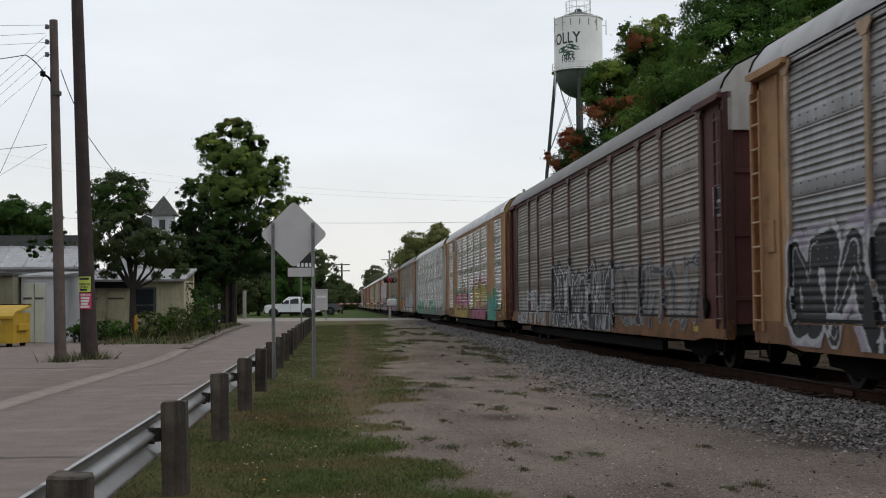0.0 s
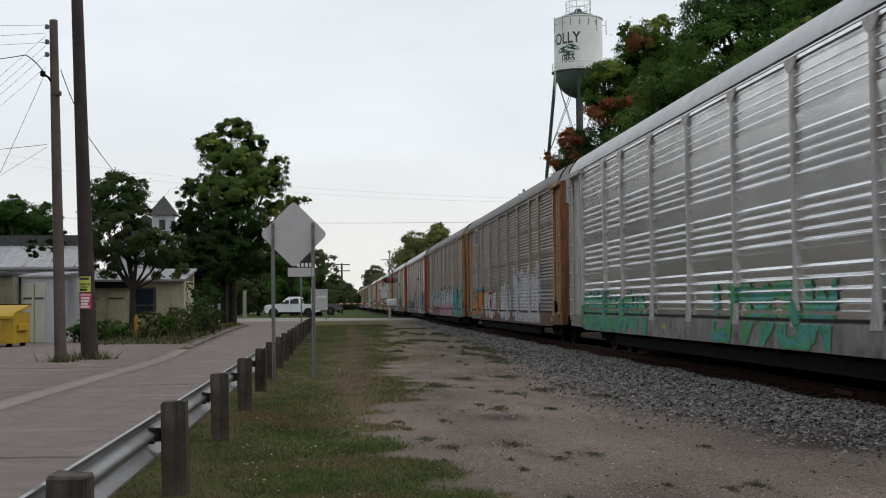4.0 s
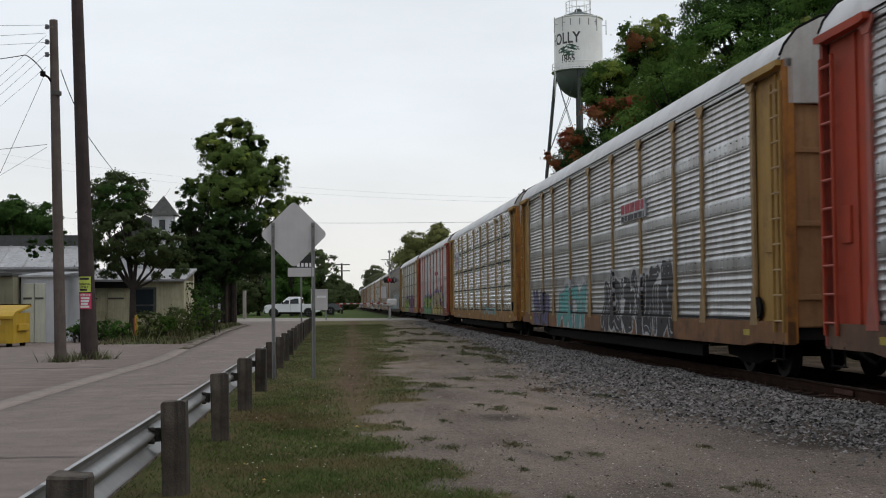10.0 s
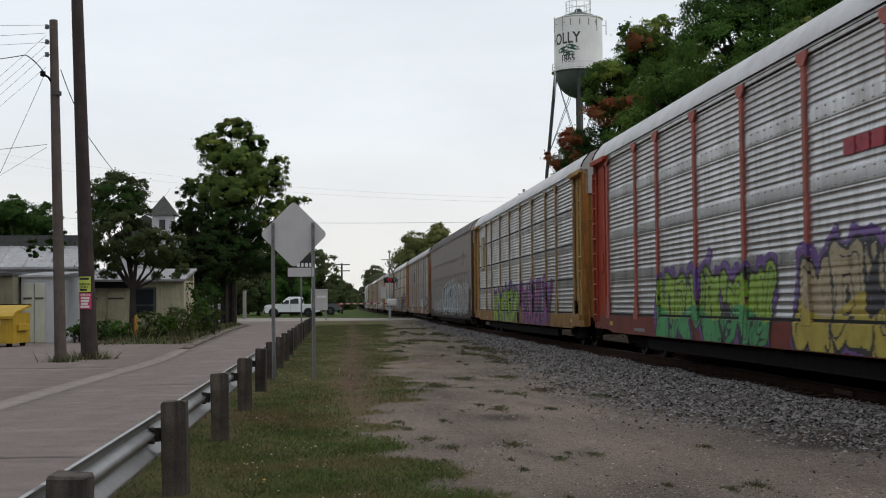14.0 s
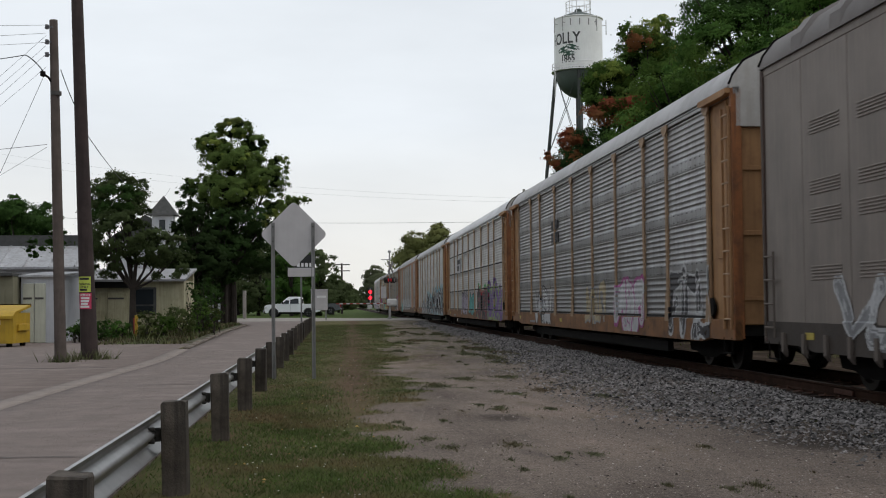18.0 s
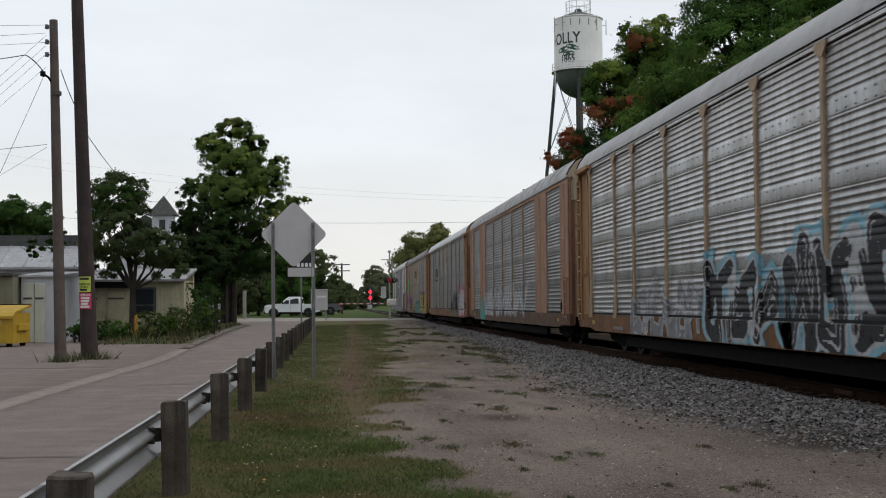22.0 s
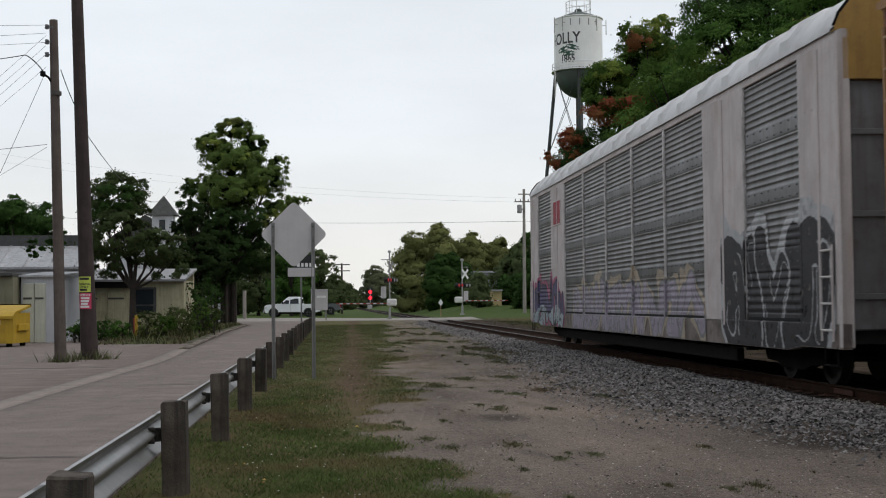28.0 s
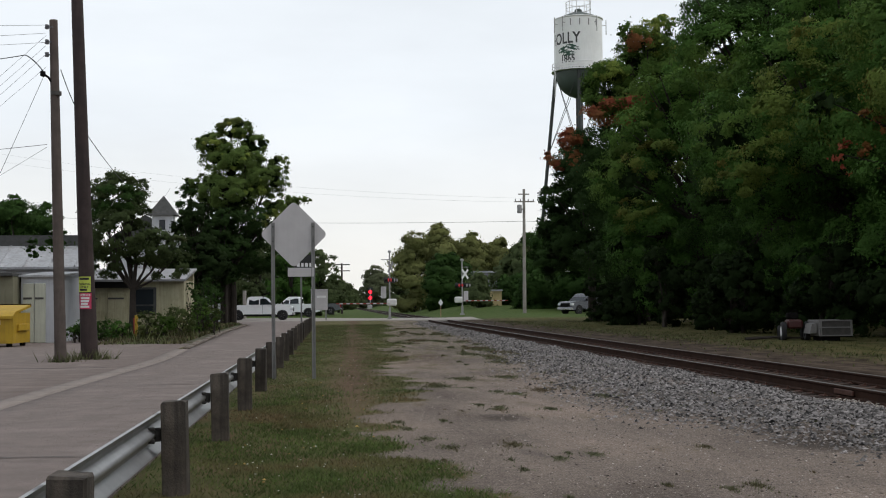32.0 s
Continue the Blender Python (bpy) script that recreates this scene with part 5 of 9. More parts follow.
def car_carrier(frame_key, galv, roof, kind, label, sill=None, top="white", door=None, slots=False):
    car = thing("car_carrier_wagon", label, "railway wagon", group="train of car carriers")
    c = CAR_MESH
    fr, gv = FRAMES[frame_key], GALV[galv]
    sl = sill_paint(sill or frame_key)
    part("roof", c["smooth_roof" if kind == "A" else "roof"], ROOFS[roof], car, "seamed metal roof" if kind != "A" else "smooth weathered metal roof")
    part("deck", c["deck"], INSIDE, car)
    part("underframe", c["underframe"], BLACK, car, "grimy black underframe")
    part("side_sill", c["sill"], sl, car, "dirty side sill")
    part("side_sill", c["far_sill"], sl, car)
    part("eave_rail", c["eave"], fr if kind == "B" else (FRAMES["maroon"] if frame_key == "maroon" else gv), car, "dented upper rail")
    part("eave_rail", c["far_eave"], fr, car)
    # solid black strip paints the shade of a gap under the roof edge
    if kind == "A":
        part("eave_gap", c["eave_gap"], SLOT, car, "black strip painted as the shaded gap below the roof edge")
    part("far_side", c["far_side"], gv, car, "louvred metal side")
    layout = A_LIST if kind == "A" else B_LIST
    if kind == "C":
        n = 16
        w = CAR_LEN / n
        if "smooth" not in c["flat"]:
            s = Shape().box(-SIDE - 0.02, -SIDE + 0.04, -w / 2 + 0.008, w / 2 - 0.008, 0.76, Z1 + 0.05, 0.01)
            c["flat"]["slat"] = Shape().box(-SIDE - 0.034, -SIDE - 0.021, -w * 0.32, w * 0.32, -0.011, 0.011, 0.004).mesh("vent_slat")
            c["flat"]["smooth"] = s.mesh("smooth_panel")
            c["flat"]["rib"] = Shape().prism([(-SIDE - 0.09, 0.5), (-SIDE - 0.02, 0.42), (-SIDE - 0.02, 0.78), (-SIDE - 0.09, 0.78)], 1, -0.05, 0.05).mesh("stake")
        for j in range(n):
            pnl = part("smooth_panel", c["flat"]["smooth"], gv, car, at=pose(0, -HALF + (j + 0.5) * w, 0))
            if 0 < j < n - 1:
                for zz in (1.55, 2.35, 2.75, 3.6):
                    for q in range(5):
                        part("vent_slat", c["flat"]["slat"], gv, pnl, at=pose(0, 0, zz + q * 0.045))
        for j in range(31):
            part("stake", c["flat"]["rib"], fr, car, at=pose(0, -HALF + 1.2 + j * 0.82, 0))
    else:
        for k, a, b in layout:
            mid = pose(0, (a + b) / 2, 0)
            if k == "lou":
                pnl = part("louvre_panel", louvre(b - a, galv != "bright"), gv, car, at=mid)
                # slots are closed black strips; the dark of their inside is painted
                part("drain_slot", slot_mesh(b - a - 0.3), SLOT, pnl, at=pose(-0.012, 0, Z0 + 0.035))
                if slots:
                    g = (Z1 - ZG) / GROUPS
                    for q in range(1, GROUPS):
                        part("vent_slot", slot_mesh(b - a), SLOT, pnl, "black strip standing for the shade in a vent slot", at=pose(0, 0, ZG + q * g + 0.15))
            elif k == "flat":
                part("plain_panel", flat_mesh(b - a), fr, car, at=mid)
            else:
                part("end_plate", c["end_plate"], fr, car, "solid end bay panel", at=mid)
            for e in (a, b):
                if e == a and abs(e) < HALF - 0.1:
                    part("post", c["post" if kind == "A" else "post_thin"], post_paint(frame_key), car, at=pose(0, e, 0))
                    if kind == "A":
                        part("gusset", c["gusset"], post_paint(frame_key), car, at=pose(0, e, 0))
                        part("bracket", c["cap"], post_paint(frame_key), car, at=pose(0, e, 0))
    for s in (-1, 1):
        part("corner_post", c["corner"], corner_paint(frame_key), car, at=pose(0, s * (HALF - 0.055), 0))
        if kind == "A":
            part("eave_bracket", c["bracket_big"], fr, car, at=pose(0, s * (HALF - 0.85), 0))
        if kind == "A":
            lad = part("ladder", c["stiles"], fr, car, at=pose(0, s * (HALF - 0.28), 0))
            for i in range(10):
                part("rung", c["rung"], post_paint(frame_key), lad, at=pose(0, 0, 0.95 + i * 0.385))
        else:
            lad = part("grab_ladder", Shape().tube([(-SIDE - 0.1, -0.2, 0.7), (-SIDE - 0.1, -0.2, 2.0)], 0.018, n=6).tube([(-SIDE - 0.1, 0.2, 0.7), (-SIDE - 0.1, 0.2, 2.0)], 0.018, n=6), fr, car, at=pose(0, s * (HALF - 0.4), 0))
            for i in range(4):
                part("rung", c["rung"], post_paint(frame_key), lad, at=pose(-0.015, 0, 0.85 + i * 0.36))
        flip = pose(0, s * (HALF - 0.12), 0, 0, 0, 0 if s < 0 else 180)
        dr = part("end_door", c["door"], FRAMES[door or frame_key], car, "ribbed end door", at=flip)
        for xx in (-0.72, 0.0, 0.72):
            part("stile", c["door_stile"], FRAMES[door or frame_key], dr, at=pose(xx, 0, 0))
        for zz in (1.3, 2.4, 3.5):
            part("bar", c["door_bar"], FRAMES[door or frame_key], dr, at=pose(0, 0, zz))
        part("roof_edge", c["roof_edge"], BLACK, car, "dark rubbed roof edge", at=pose(0, s * (HALF - 0.04), 0))
        part("end_cap", c["door_top"], FRAMES[top], car, "weathered %s end cap" % top, at=flip)
        part("coupler", c["coupler"], BLACK, car, at=pose(0, s * (HALF + 0.0), 0, 0, 0, 0 if s < 0 else 180))
        part("brake_hose", c["hose"], BLACK, car, at=pose(0, s * HALF, 0, 0, 0, 0 if s < 0 else 180))
        part("step", c["step"], BLACK, car, at=pose(0, s * (HALF - 0.42), 0))
        tr = part("truck", c["truck"], BLACK, car, "two-axle wheel truck", at=pose(0, s * (HALF - 3.1), 0))
        for ax in (-0.88, 0.88):
            part("wheelset", c["wheelset"], STEEL, tr, "worn steel wheels", at=pose(0, ax, 0))
        part("reflector", c["reflector"], spray("yellow", SPRAYS["yellow"], 0.1), car, "yellow reflector strip", at=pose(0, s * (HALF - 1.9), 0))
    part("brake_wheel", c["brake_wheel"], BLACK, car, at=pose(0, -HALF + 1.35, 0))
    part("reflector", c["reflector"], spray("yellow", SPRAYS["yellow"], 0.1), car, "yellow reflector strip", at=pose(0, 3.2, 0))
    part("lettering", c["label_bar"], spray("grey", SPRAYS["grey"], 0.2), car, "line of faded lettering", at=pose(0, 8.6, -0.05))
    return car


# near end is at -HALF, far end at +HALF
SHIELD = [(0.12, 0.88, 0.66, 0.92, "indigo"), (0.16, 0.84, 0.58, 0.66, "indigo"), (0.12, 0.18, 0.24, 0.54, "brick"), (0.29, 0.36, 0.13, 0.54, "brick"), (0.465, 0.535, 0.06, 0.54, "brick"), (0.64, 0.71, 0.13, 0.54, "brick"), (0.82, 0.88, 0.24, 0.54, "brick")]
CARS = []


def add_car(*args, **kw):
    CARS.append(car_carrier(*args, **kw))
    return CARS[-1]


k = add_car("tan", "slate", "grey", "A", "tan car carrier with grey louvres and bold black-white graffiti")
graffiti(k, "A", 11, 5.6, 11.6, 0.6, 2.4, "black", "white", "lilac", letters=4, thick=0.19)
k = add_car("maroon", "dull", "dull", "A", "maroon car carrier with dull brown-grey louvred sides and pale graffiti", sill="orange")
graffiti(k, "A", 12, -11.5, -4.5, 0.7, 2.2, "dark", "grey", letters=8, thick=0.06)
graffiti(k, "A", 13, -4.4, 4.2, 0.5, 2.2, "dark", "white", "dark", letters=8, thick=0.13)
graffiti(k, "A", 14, 4.6, 11.5, 0.5, 1.7, "grey", "white", letters=7, thick=0.08)
badge(k, "A", -12.9, 3.0, 0.5, 0.55, [(0.1, 0.9, 0.55, 0.9, "dark"), (0.1, 0.9, 0.1, 0.45, "dark")], label="small white data plate")
k = add_car("tan", "bright", "light", "B", "tan car carrier, bright louvres, pink and yellow graffiti", top="ochre", door="white")
graffiti(k, "B", 21, -10.0, -7.0, 0.45, 1.7, "teal", "green", "green", letters=4)
graffiti(k, "B", 22, -7.0, -1.3, 0.4, 2.3, "yellow", "dark", "pink", "pink", letters=5, thick=0.2)
graffiti(k, "B", 23, 1.4, 7.7, 0.4, 2.0, "pink", "brick", "green", "yellow", letters=5, thick=0.16)
badge(k, "B", 8.1, 4.0, 1.3, 1.9, SHIELD, "bleached", label="faded shield badge in blue, white and red")
k = add_car("white", "bright", "light", "A", "white car carrier with bright louvres and green graffiti", top="ochre", door="white")
graffiti(k, "A", 31, -5.6, -0.2, 0.55, 1.6, "teal", "green", letters=6, thick=0.07)
graffiti(k, "A", 32, 4.7, 12.0, 0.55, 1.5, "green", "teal", letters=7, thick=0.08)
k = add_car("tan", "dull", "dull", "A", "tan car carrier with dull louvred sides and white block graffiti", sill="rust")
graffiti(k, "A", 41, -9.0, -3.0, 0.6, 2.3, "white", "grey", "white", letters=6, thick=0.2)
graffiti(k, "A", 42, -2.0, 1.0, 0.6, 2.0, "white", "grey", letters=6, thick=0.18)
graffiti(k, "A", 43, 2.6, 6.8, 0.6, 1.9, "white", "red", letters=3, thick=0.17)
graffiti(k, "A", 44, 6.9, 10.7, 0.6, 1.8, "orange", "dark", "teal", letters=2, thick=0.24)
badge(k, "A", 9.2, 3.9, 1.5, 1.8, SHIELD, "cream", label="faded shield badge on a cream plate")
k = add_car("tan", "dull", "dull", "A", "tan car carrier with dull louvred sides and teal and pink graffiti")
graffiti(k, "A", 51, -12.0, -7.0, 0.55, 2.0, "teal", "dark", "teal", letters=5, thick=0.2)
graffiti(k, "A", 52, -6.8, 2.5, 0.55, 2.1, "lightblue", "white", "dark", "pink", letters=7, thick=0.16)
graffiti(k, "A", 53, 2.8, 8.0, 0.55, 2.0, "lightblue", "dark", "skyblue", "brick", letters=5, thick=0.15)
graffiti(k, "A", 54, 8.7, 11.0, 0.6, 1.8, "grey", "white", letters=3, thick=0.08)
k = add_car("red", "grey", "light", "A", "red car carrier with grey louvred sides and black and white graffiti", sill="rust")
graffiti(k, "A", 61, -11.9, -8.3, 0.44, 2.3, "dark", "white", letters=4, thick=0.2)
graffiti(k, "A", 62, -7.6, -4.2, 0.44, 1.9, "lightblue", "dark", "sand", letters=4, thick=0.18)
graffiti(k, "A", 66, -3.6, -2.7, 0.44, 1.6, "brick", "dark", letters=1, thick=0.26)
graffiti(k, "A", 63, -2.3, 0.7, 0.44, 2.2, "lilac", "dark", "dark", letters=4, thick=0.13)
graffiti(k, "A", 64, 1.3, 4.2, 0.44, 1.75, "dark", "white", "lime", letters=3, thick=0.17)
graffiti(k, "A", 65, 5.2, 9.8, 0.44, 1.6, "grey", "dark", letters=8, thick=0.1)
badge(k, "A", -3.9, 3.25, 2.2, 0.34, [(0.0, 1.0, 0.2, 0.85, "red")], None, label="faded red lettering bar")
k = add_car("ochre", "grey", "light", "A", "ochre car carrier, grey louvres, black block graffiti", sill="orange", door="orange")
graffiti(k, "A", 71, -6.8, -0.2, 0.45, 2.1, "dark", "white", letters=6, thick=0.17)
graffiti(k, "A", 72, 2.2, 6.0, 0.45, 1.8, "teal", "grey", "white", letters=4, thick=0.13)
graffiti(k, "A", 73, 8.0, 11.0, 0.45, 1.6, "indigo", "dark", letters=4, thick=0.11)
badge(k, "A", -3.6, 3.3, 2.3, 0.42, [(0.03, 0.97, 0.45, 0.95, "red"), (0.03, 0.97, 0.05, 0.35, "dark")], "white", label="faded red and black lettering bar")
k = add_car("ochre", "bright", "light", "A", "ochre car carrier with bright silver louvres and dark vent slots", slots=True)
badge(k, "A", 9.6, 3.6, 1.7, 0.95, [(0.06, 0.30, 0.10, 0.62, "brick"), (0.06, 0.30, 0.66, 0.90, "indigo"), (0.40, 0.95, 0.55, 0.72, "grey"), (0.40, 0.85, 0.28, 0.45, "grey")], "white", label="white plate with a small shield and grey lettering bars")
graffiti(k, "A", 81, -7.0, -2.5, 0.78, 1.15, "teal", "grey", letters=6, thick=0.04)
k = add_car("red", "grey", "light", "A", "red car carrier with grey louvred sides and green and yellow graffiti")
graffiti(k, "A", 91, -8.8, -1.1, 0.45, 2.2, "sand", "dark", "purple", "yellow", letters=6, thick=0.17)
graffiti(k, "A", 92, 0.2, 6.9, 0.45, 1.9, "lime", "dark", "purple", "green", letters=6, thick=0.14)
badge(k, "A", -3.9, 3.25, 2.2, 0.34, [(0.0, 1.0, 0.2, 0.85, "red")], None, label="faded red lettering bar")
k = add_car("ochre", "grey", "light", "A", "ochre car carrier with slotted grey louvres and purple graffiti", slots=True)
graffiti(k, "A", 101, -8.0, -1.0, 0.5, 2.0, "dark", "magenta", "purple", letters=5, thick=0.11)
graffiti(k, "A", 102, -1.0, 6.0, 0.5, 1.9, "lime", "dark", "purple", letters=5, thick=0.13)
badge(k, "A", 10.2, 3.5, 0.9, 1.5, [(0.1, 0.9, 0.1, 0.9, "sand")], "sand", label="tan badge plate")
k = add_car("brown", "brown", "dark", "C", "brown smooth-sided car carrier with pale blue-white graffiti")
graffiti(k, "C", 111, -4.5, 4.0, 0.6, 2.4, "lightblue", "dark", "white", letters=6, thick=0.14)
graffiti(k, "C", 112, -11.4, -4.9, 0.6, 2.5, "grey", "white", letters=6, thick=0.09)
graffiti(k, "C", 113, 4.3, 10.5, 0.6, 1.5, "grey", "white", letters=5, thick=0.06)
badge(k, "C", -8.6, 3.6, 1.2, 0.9, [(0.0, 1.0, 0.7, 1.0, "grey"), (0.0, 0.8, 0.1, 0.4, "grey")], None, label="faded pale lettering")
k = add_car("orange", "slate", "grey", "A", "orange-tan car carrier with grey louvred sides and white tags", sill="orange")
graffiti(k, "A", 121, -12.0, -9.2, 0.5, 2.0, "dark", "white", letters=3, thick=0.1)
graffiti(k, "A", 122, -7.0, -4.2, 0.6, 1.9, "white", "magenta", letters=3, thick=0.2)
graffiti(k, "A", 123, -2.9, -0.6, 0.7, 1.8, "sand", "grey", letters=2, thick=0.1)
graffiti(k, "A", 124, 5.1, 8.1, 0.6, 1.9, "white", "dark", letters=2, thick=0.13)
badge(k, "A", 4.2, 3.4, 1.3, 0.9, [(0.06, 0.94, 0.6, 0.9, "dark"), (0.06, 0.94, 0.15, 0.5, "dark")], None, label="stencilled dark lettering")
k = add_car("tan", "grey", "light", "A", "tan car carrier with slotted grey louvres and purple and green graffiti", sill="orange", slots=True)
graffiti(k, "A", 131, -11.7, -7.0, 0.5, 2.1, "purple", "lime", "purple", letters=4, thick=0.15)
graffiti(k, "A", 132, -7.0, -2.5, 0.5, 2.0, "dark", "red", "green", letters=4, thick=0.16)
graffiti(k, "A", 133, -1.3, 1.0, 0.7, 1.8, "teal", "dark", letters=2, thick=0.18)
graffiti(k, "A", 134, 1.6, 4.8, 0.7, 1.8, "lilac", "dark", letters=3, thick=0.16)
badge(k, "A", 6.2, 3.3, 1.5, 0.8, [(0.06, 0.94, 0.6, 0.9, "dark"), (0.06, 0.6, 0.15, 0.5, "dark")], "white", label="white plate with dark lettering bars")
k = add_car("tan", "grey", "grey", "A", "tan car carrier with grey louvres and large black-white graffiti", sill="orange")
graffiti(k, "A", 141, -11.9, -2.6, 0.45, 2.3, "black", "white", "skyblue", letters=7, thick=0.15)
graffiti(k, "A", 142, -2.6, 1.3, 0.45, 2.0, "black", "white", "skyblue", letters=3, thick=0.13)
graffiti(k, "A", 143, 1.9, 7.2, 0.45, 1.7, "grey", "white", letters=4, thick=0.1)
k = add_car("rust", "slate", "grey", "B", "rusty pink car carrier with grey louvres and white and teal graffiti", door="cream", top="cream")
graffiti(k, "B", 151, -5.2, 7.2, 0.74, 2.0, "white", "grey", letters=9, thick=0.15)
graffiti(k, "B", 152, 7.2, 8.9, 0.45, 1.5, "teal", "teal", letters=3, thick=0.14)
k = add_car("rust", "lead", "light", "A", "rusty tan car carrier with grey louvres and black-pink graffiti", sill="orange", top="tan")
graffiti(k, "A", 161, -7.4, -4.4, 0.6, 1.9, "black", "grey", letters=5, thick=0.13)
graffiti(k, "A", 162, -11.6, -9.2, 0.6, 2.0, "white", "pink", "pink", letters=3, thick=0.24)
badge(k, "A", 6.8, 3.2, 2.0, 0.9, [(0.04, 0.4, 0.15, 0.9, "dark"), (0.46, 0.7, 0.3, 0.9, "dark"), (0.76, 0.96, 0.3, 0.9, "dark"), (0.04, 0.96, 0.0, 0.12, "dark")], None, label="faded dark railway emblem bars")
k = add_car("tan", "dull", "dull", "A", "tan car carrier with dull louvred sides and green and purple graffiti", sill="orange")
graffiti(k, "A", 171, 8.6, 11.6, 0.7, 3.9, "green", "lime", "teal", "magenta", letters=1, thick=0.42)
graffiti(k, "A", 172, 4.5, 8.0, 0.6, 2.0, "dark", "grey", letters=4, thick=0.16)
graffiti(k, "A", 173, -11.9, -5.0, 0.5, 2.3, "yellow", "dark", "purple", letters=5, thick=0.16)
graffiti(k, "A", 174, -4.6, 0.0, 0.5, 1.6, "teal", "dark", letters=4, thick=0.12)
badge(k, "A", 0.4, 3.7, 1.9, 0.7, [(0.06, 0.94, 0.55, 0.85, "dark"), (0.06, 0.94, 0.15, 0.45, "dark")], "orange", label="orange plate with dark lettering bars")
k = add_car("palewhite", "lead", "light", "B", "dirty white car carrier with grey louvres, red emblem and graffiti", door="zinc", top="ochre")
graffiti(k, "B", 181, -12.8, -8.4, 0.4, 2.4, "dark", "white", "white", letters=3, thick=0.3)
graffiti(k, "B", 182, -6.8, 5.6, 0.45, 1.8, "lilac", "grey", "bleached", letters=9, thick=0.13)
graffiti(k, "B", 183, 7.4, 12.8, 0.45, 1.9, "indigo", "dark", "pink", "lightblue", letters=5, thick=0.13)
badge(k, "B", 8.1, 3.95, 1.2, 0.75, [(0.04, 0.46, 0.06, 0.96, "red"), (0.54, 0.96, 0.06, 0.96, "red")], "palewhite", label="faded red railway emblem")


# ---- guardrail ----
POST_WOOD = paint("weathered_post", (0.078, 0.064, 0.052), 0.95, vary=0.4, scale=6, fine=60, bump=0.35, streak=1.0, dirt=(0.014, 0.012, 0.010), obj=0.2)
GUARD_STEEL = paint("guardrail_zinc", (0.36, 0.36, 0.365), 0.42, metal=0.75, vary=0.16, scale=3, fine=30, bump=0.03, dirt=(0.3, 0.29, 0.28), dirt_amount=0.3)
BOLT = paint("dark_bolt", (0.08, 0.075, 0.07), 0.6, metal=0.5, vary=0.2)
guard = thing("guardrail", "galvanised steel guardrail on weathered wooden posts", "guardrail", kind="")
random.seed(8)


def guard_x(y):
    return -1.155 - 0.003 * y


post_forms = []
for i in range(4):
    s = Shape().box(-0.09, 0.09, -0.09, 0.09, -0.3, 0.695, 0.012)
    rs = random.Random(i)
    s.v = [(x + rs.uniform(-0.006, 0.006), y + rs.uniform(-0.006, 0.006), z + (rs.uniform(-0.012, 0.012) if z > 0 else 0)) for x, y, z in s.v]
    post_forms.append(s.mesh("guard_post"))
POSTS_Y = [5.87 + 3.81 * i for i in range(22)]
for i, y in enumerate(POSTS_Y):
    p = part("guard_post", post_forms[i % 4], POST_WOOD, guard, at=pose(guard_x(y) - (0.025 if i == 0 else 0), y, gz(guard_x(y), y) - (0.045 if i == 0 else 0), random.uniform(-1, 1), random.uniform(-1.5, 1), random.uniform(-4, 4)))
    part("block", Shape().box(-0.149, -0.096, -0.03, 0.03, 0.40, 0.50, 0.008), BOLT, p)
    for zz in (0.41, 0.50):
        part("bolt", Shape().tube([(-0.175, -0.11, zz), (-0.13, -0.11, zz)], 0.016, n=8), BOLT, p)


def w_beam(ya, yb):
    """A length of the double-waved rail."""
    prof = [(-0.16, 0.606), (-0.183, 0.607), (-0.192, 0.592), (-0.245, 0.555), (-0.262, 0.53), (-0.255, 0.508), (-0.205, 0.478), (-0.187, 0.462), (-0.183, 0.45), (-0.187, 0.438), (-0.205, 0.422), (-0.255, 0.392), (-0.262, 0.37), (-0.245, 0.345), (-0.19, 0.308), (-0.183, 0.295)]
    prof = [((x + 0.183) * 0.8 - 0.150, z) for x, z in prof]
    prof = prof + [(x + 0.006, z) for x, z in prof[::-1]]
    vs, n = [], len(prof)
    for y in (ya, yb):
        vs += [(x + guard_x(y), y, z + gz(-1.4, y) - 0.0) for x, z in prof]
    fs = [(i, (i + 1) % n, n + (i + 1) % n, n + i) for i in range(n)]
    return Shape().add(vs, fs)


for a, b in zip(POSTS_Y[:-1], POSTS_Y[1:]):
    part("rail_beam", w_beam(a - 0.16, b), GUARD_STEEL, guard)
part("rail_beam", w_beam(-2.0, POSTS_Y[0]), GUARD_STEEL, guard)
part("guard_post", post_forms[0], POST_WOOD, guard, at=pose(guard_x(2.06), 2.06, 0))

# ---- signs ----
SIGN_BACK = paint("sign_aluminium", (0.52, 0.50, 0.50), 0.55, metal=0.1, vary=0.06, scale=3, fine=40, bump=0.02, streak=0.12, dirt=(0.33, 0.31, 0.3))
SIGN_POST = paint("sign_post_zinc", (0.26, 0.255, 0.25), 0.55, metal=0.6, vary=0.15, scale=6, bump=0.05)
SIGN_BLACK = paint("sign_black", (0.02, 0.02, 0.02), 0.6, vary=0.1, bump=0)
SIGN_WHITE = paint("sign_white", (0.75, 0.75, 0.74), 0.5, vary=0.06, bump=0)
YELLOW_SIGN = paint("sign_yellow", (0.70, 0.48, 0.04), 0.5, vary=0.08, bump=0)


def channel_post(z0, z1):
    s = Shape()
    prof = [(-0.035, 0.0), (-0.022, 0.0), (-0.016, 0.028), (0.016, 0.028), (0.022, 0.0), (0.035, 0.0), (0.03, 0.006), (0.024, 0.036), (-0.024, 0.036), (-0.03, 0.006)]
    s.prism([(x, y) for x, y in prof], 2, z0, z1)
    return s


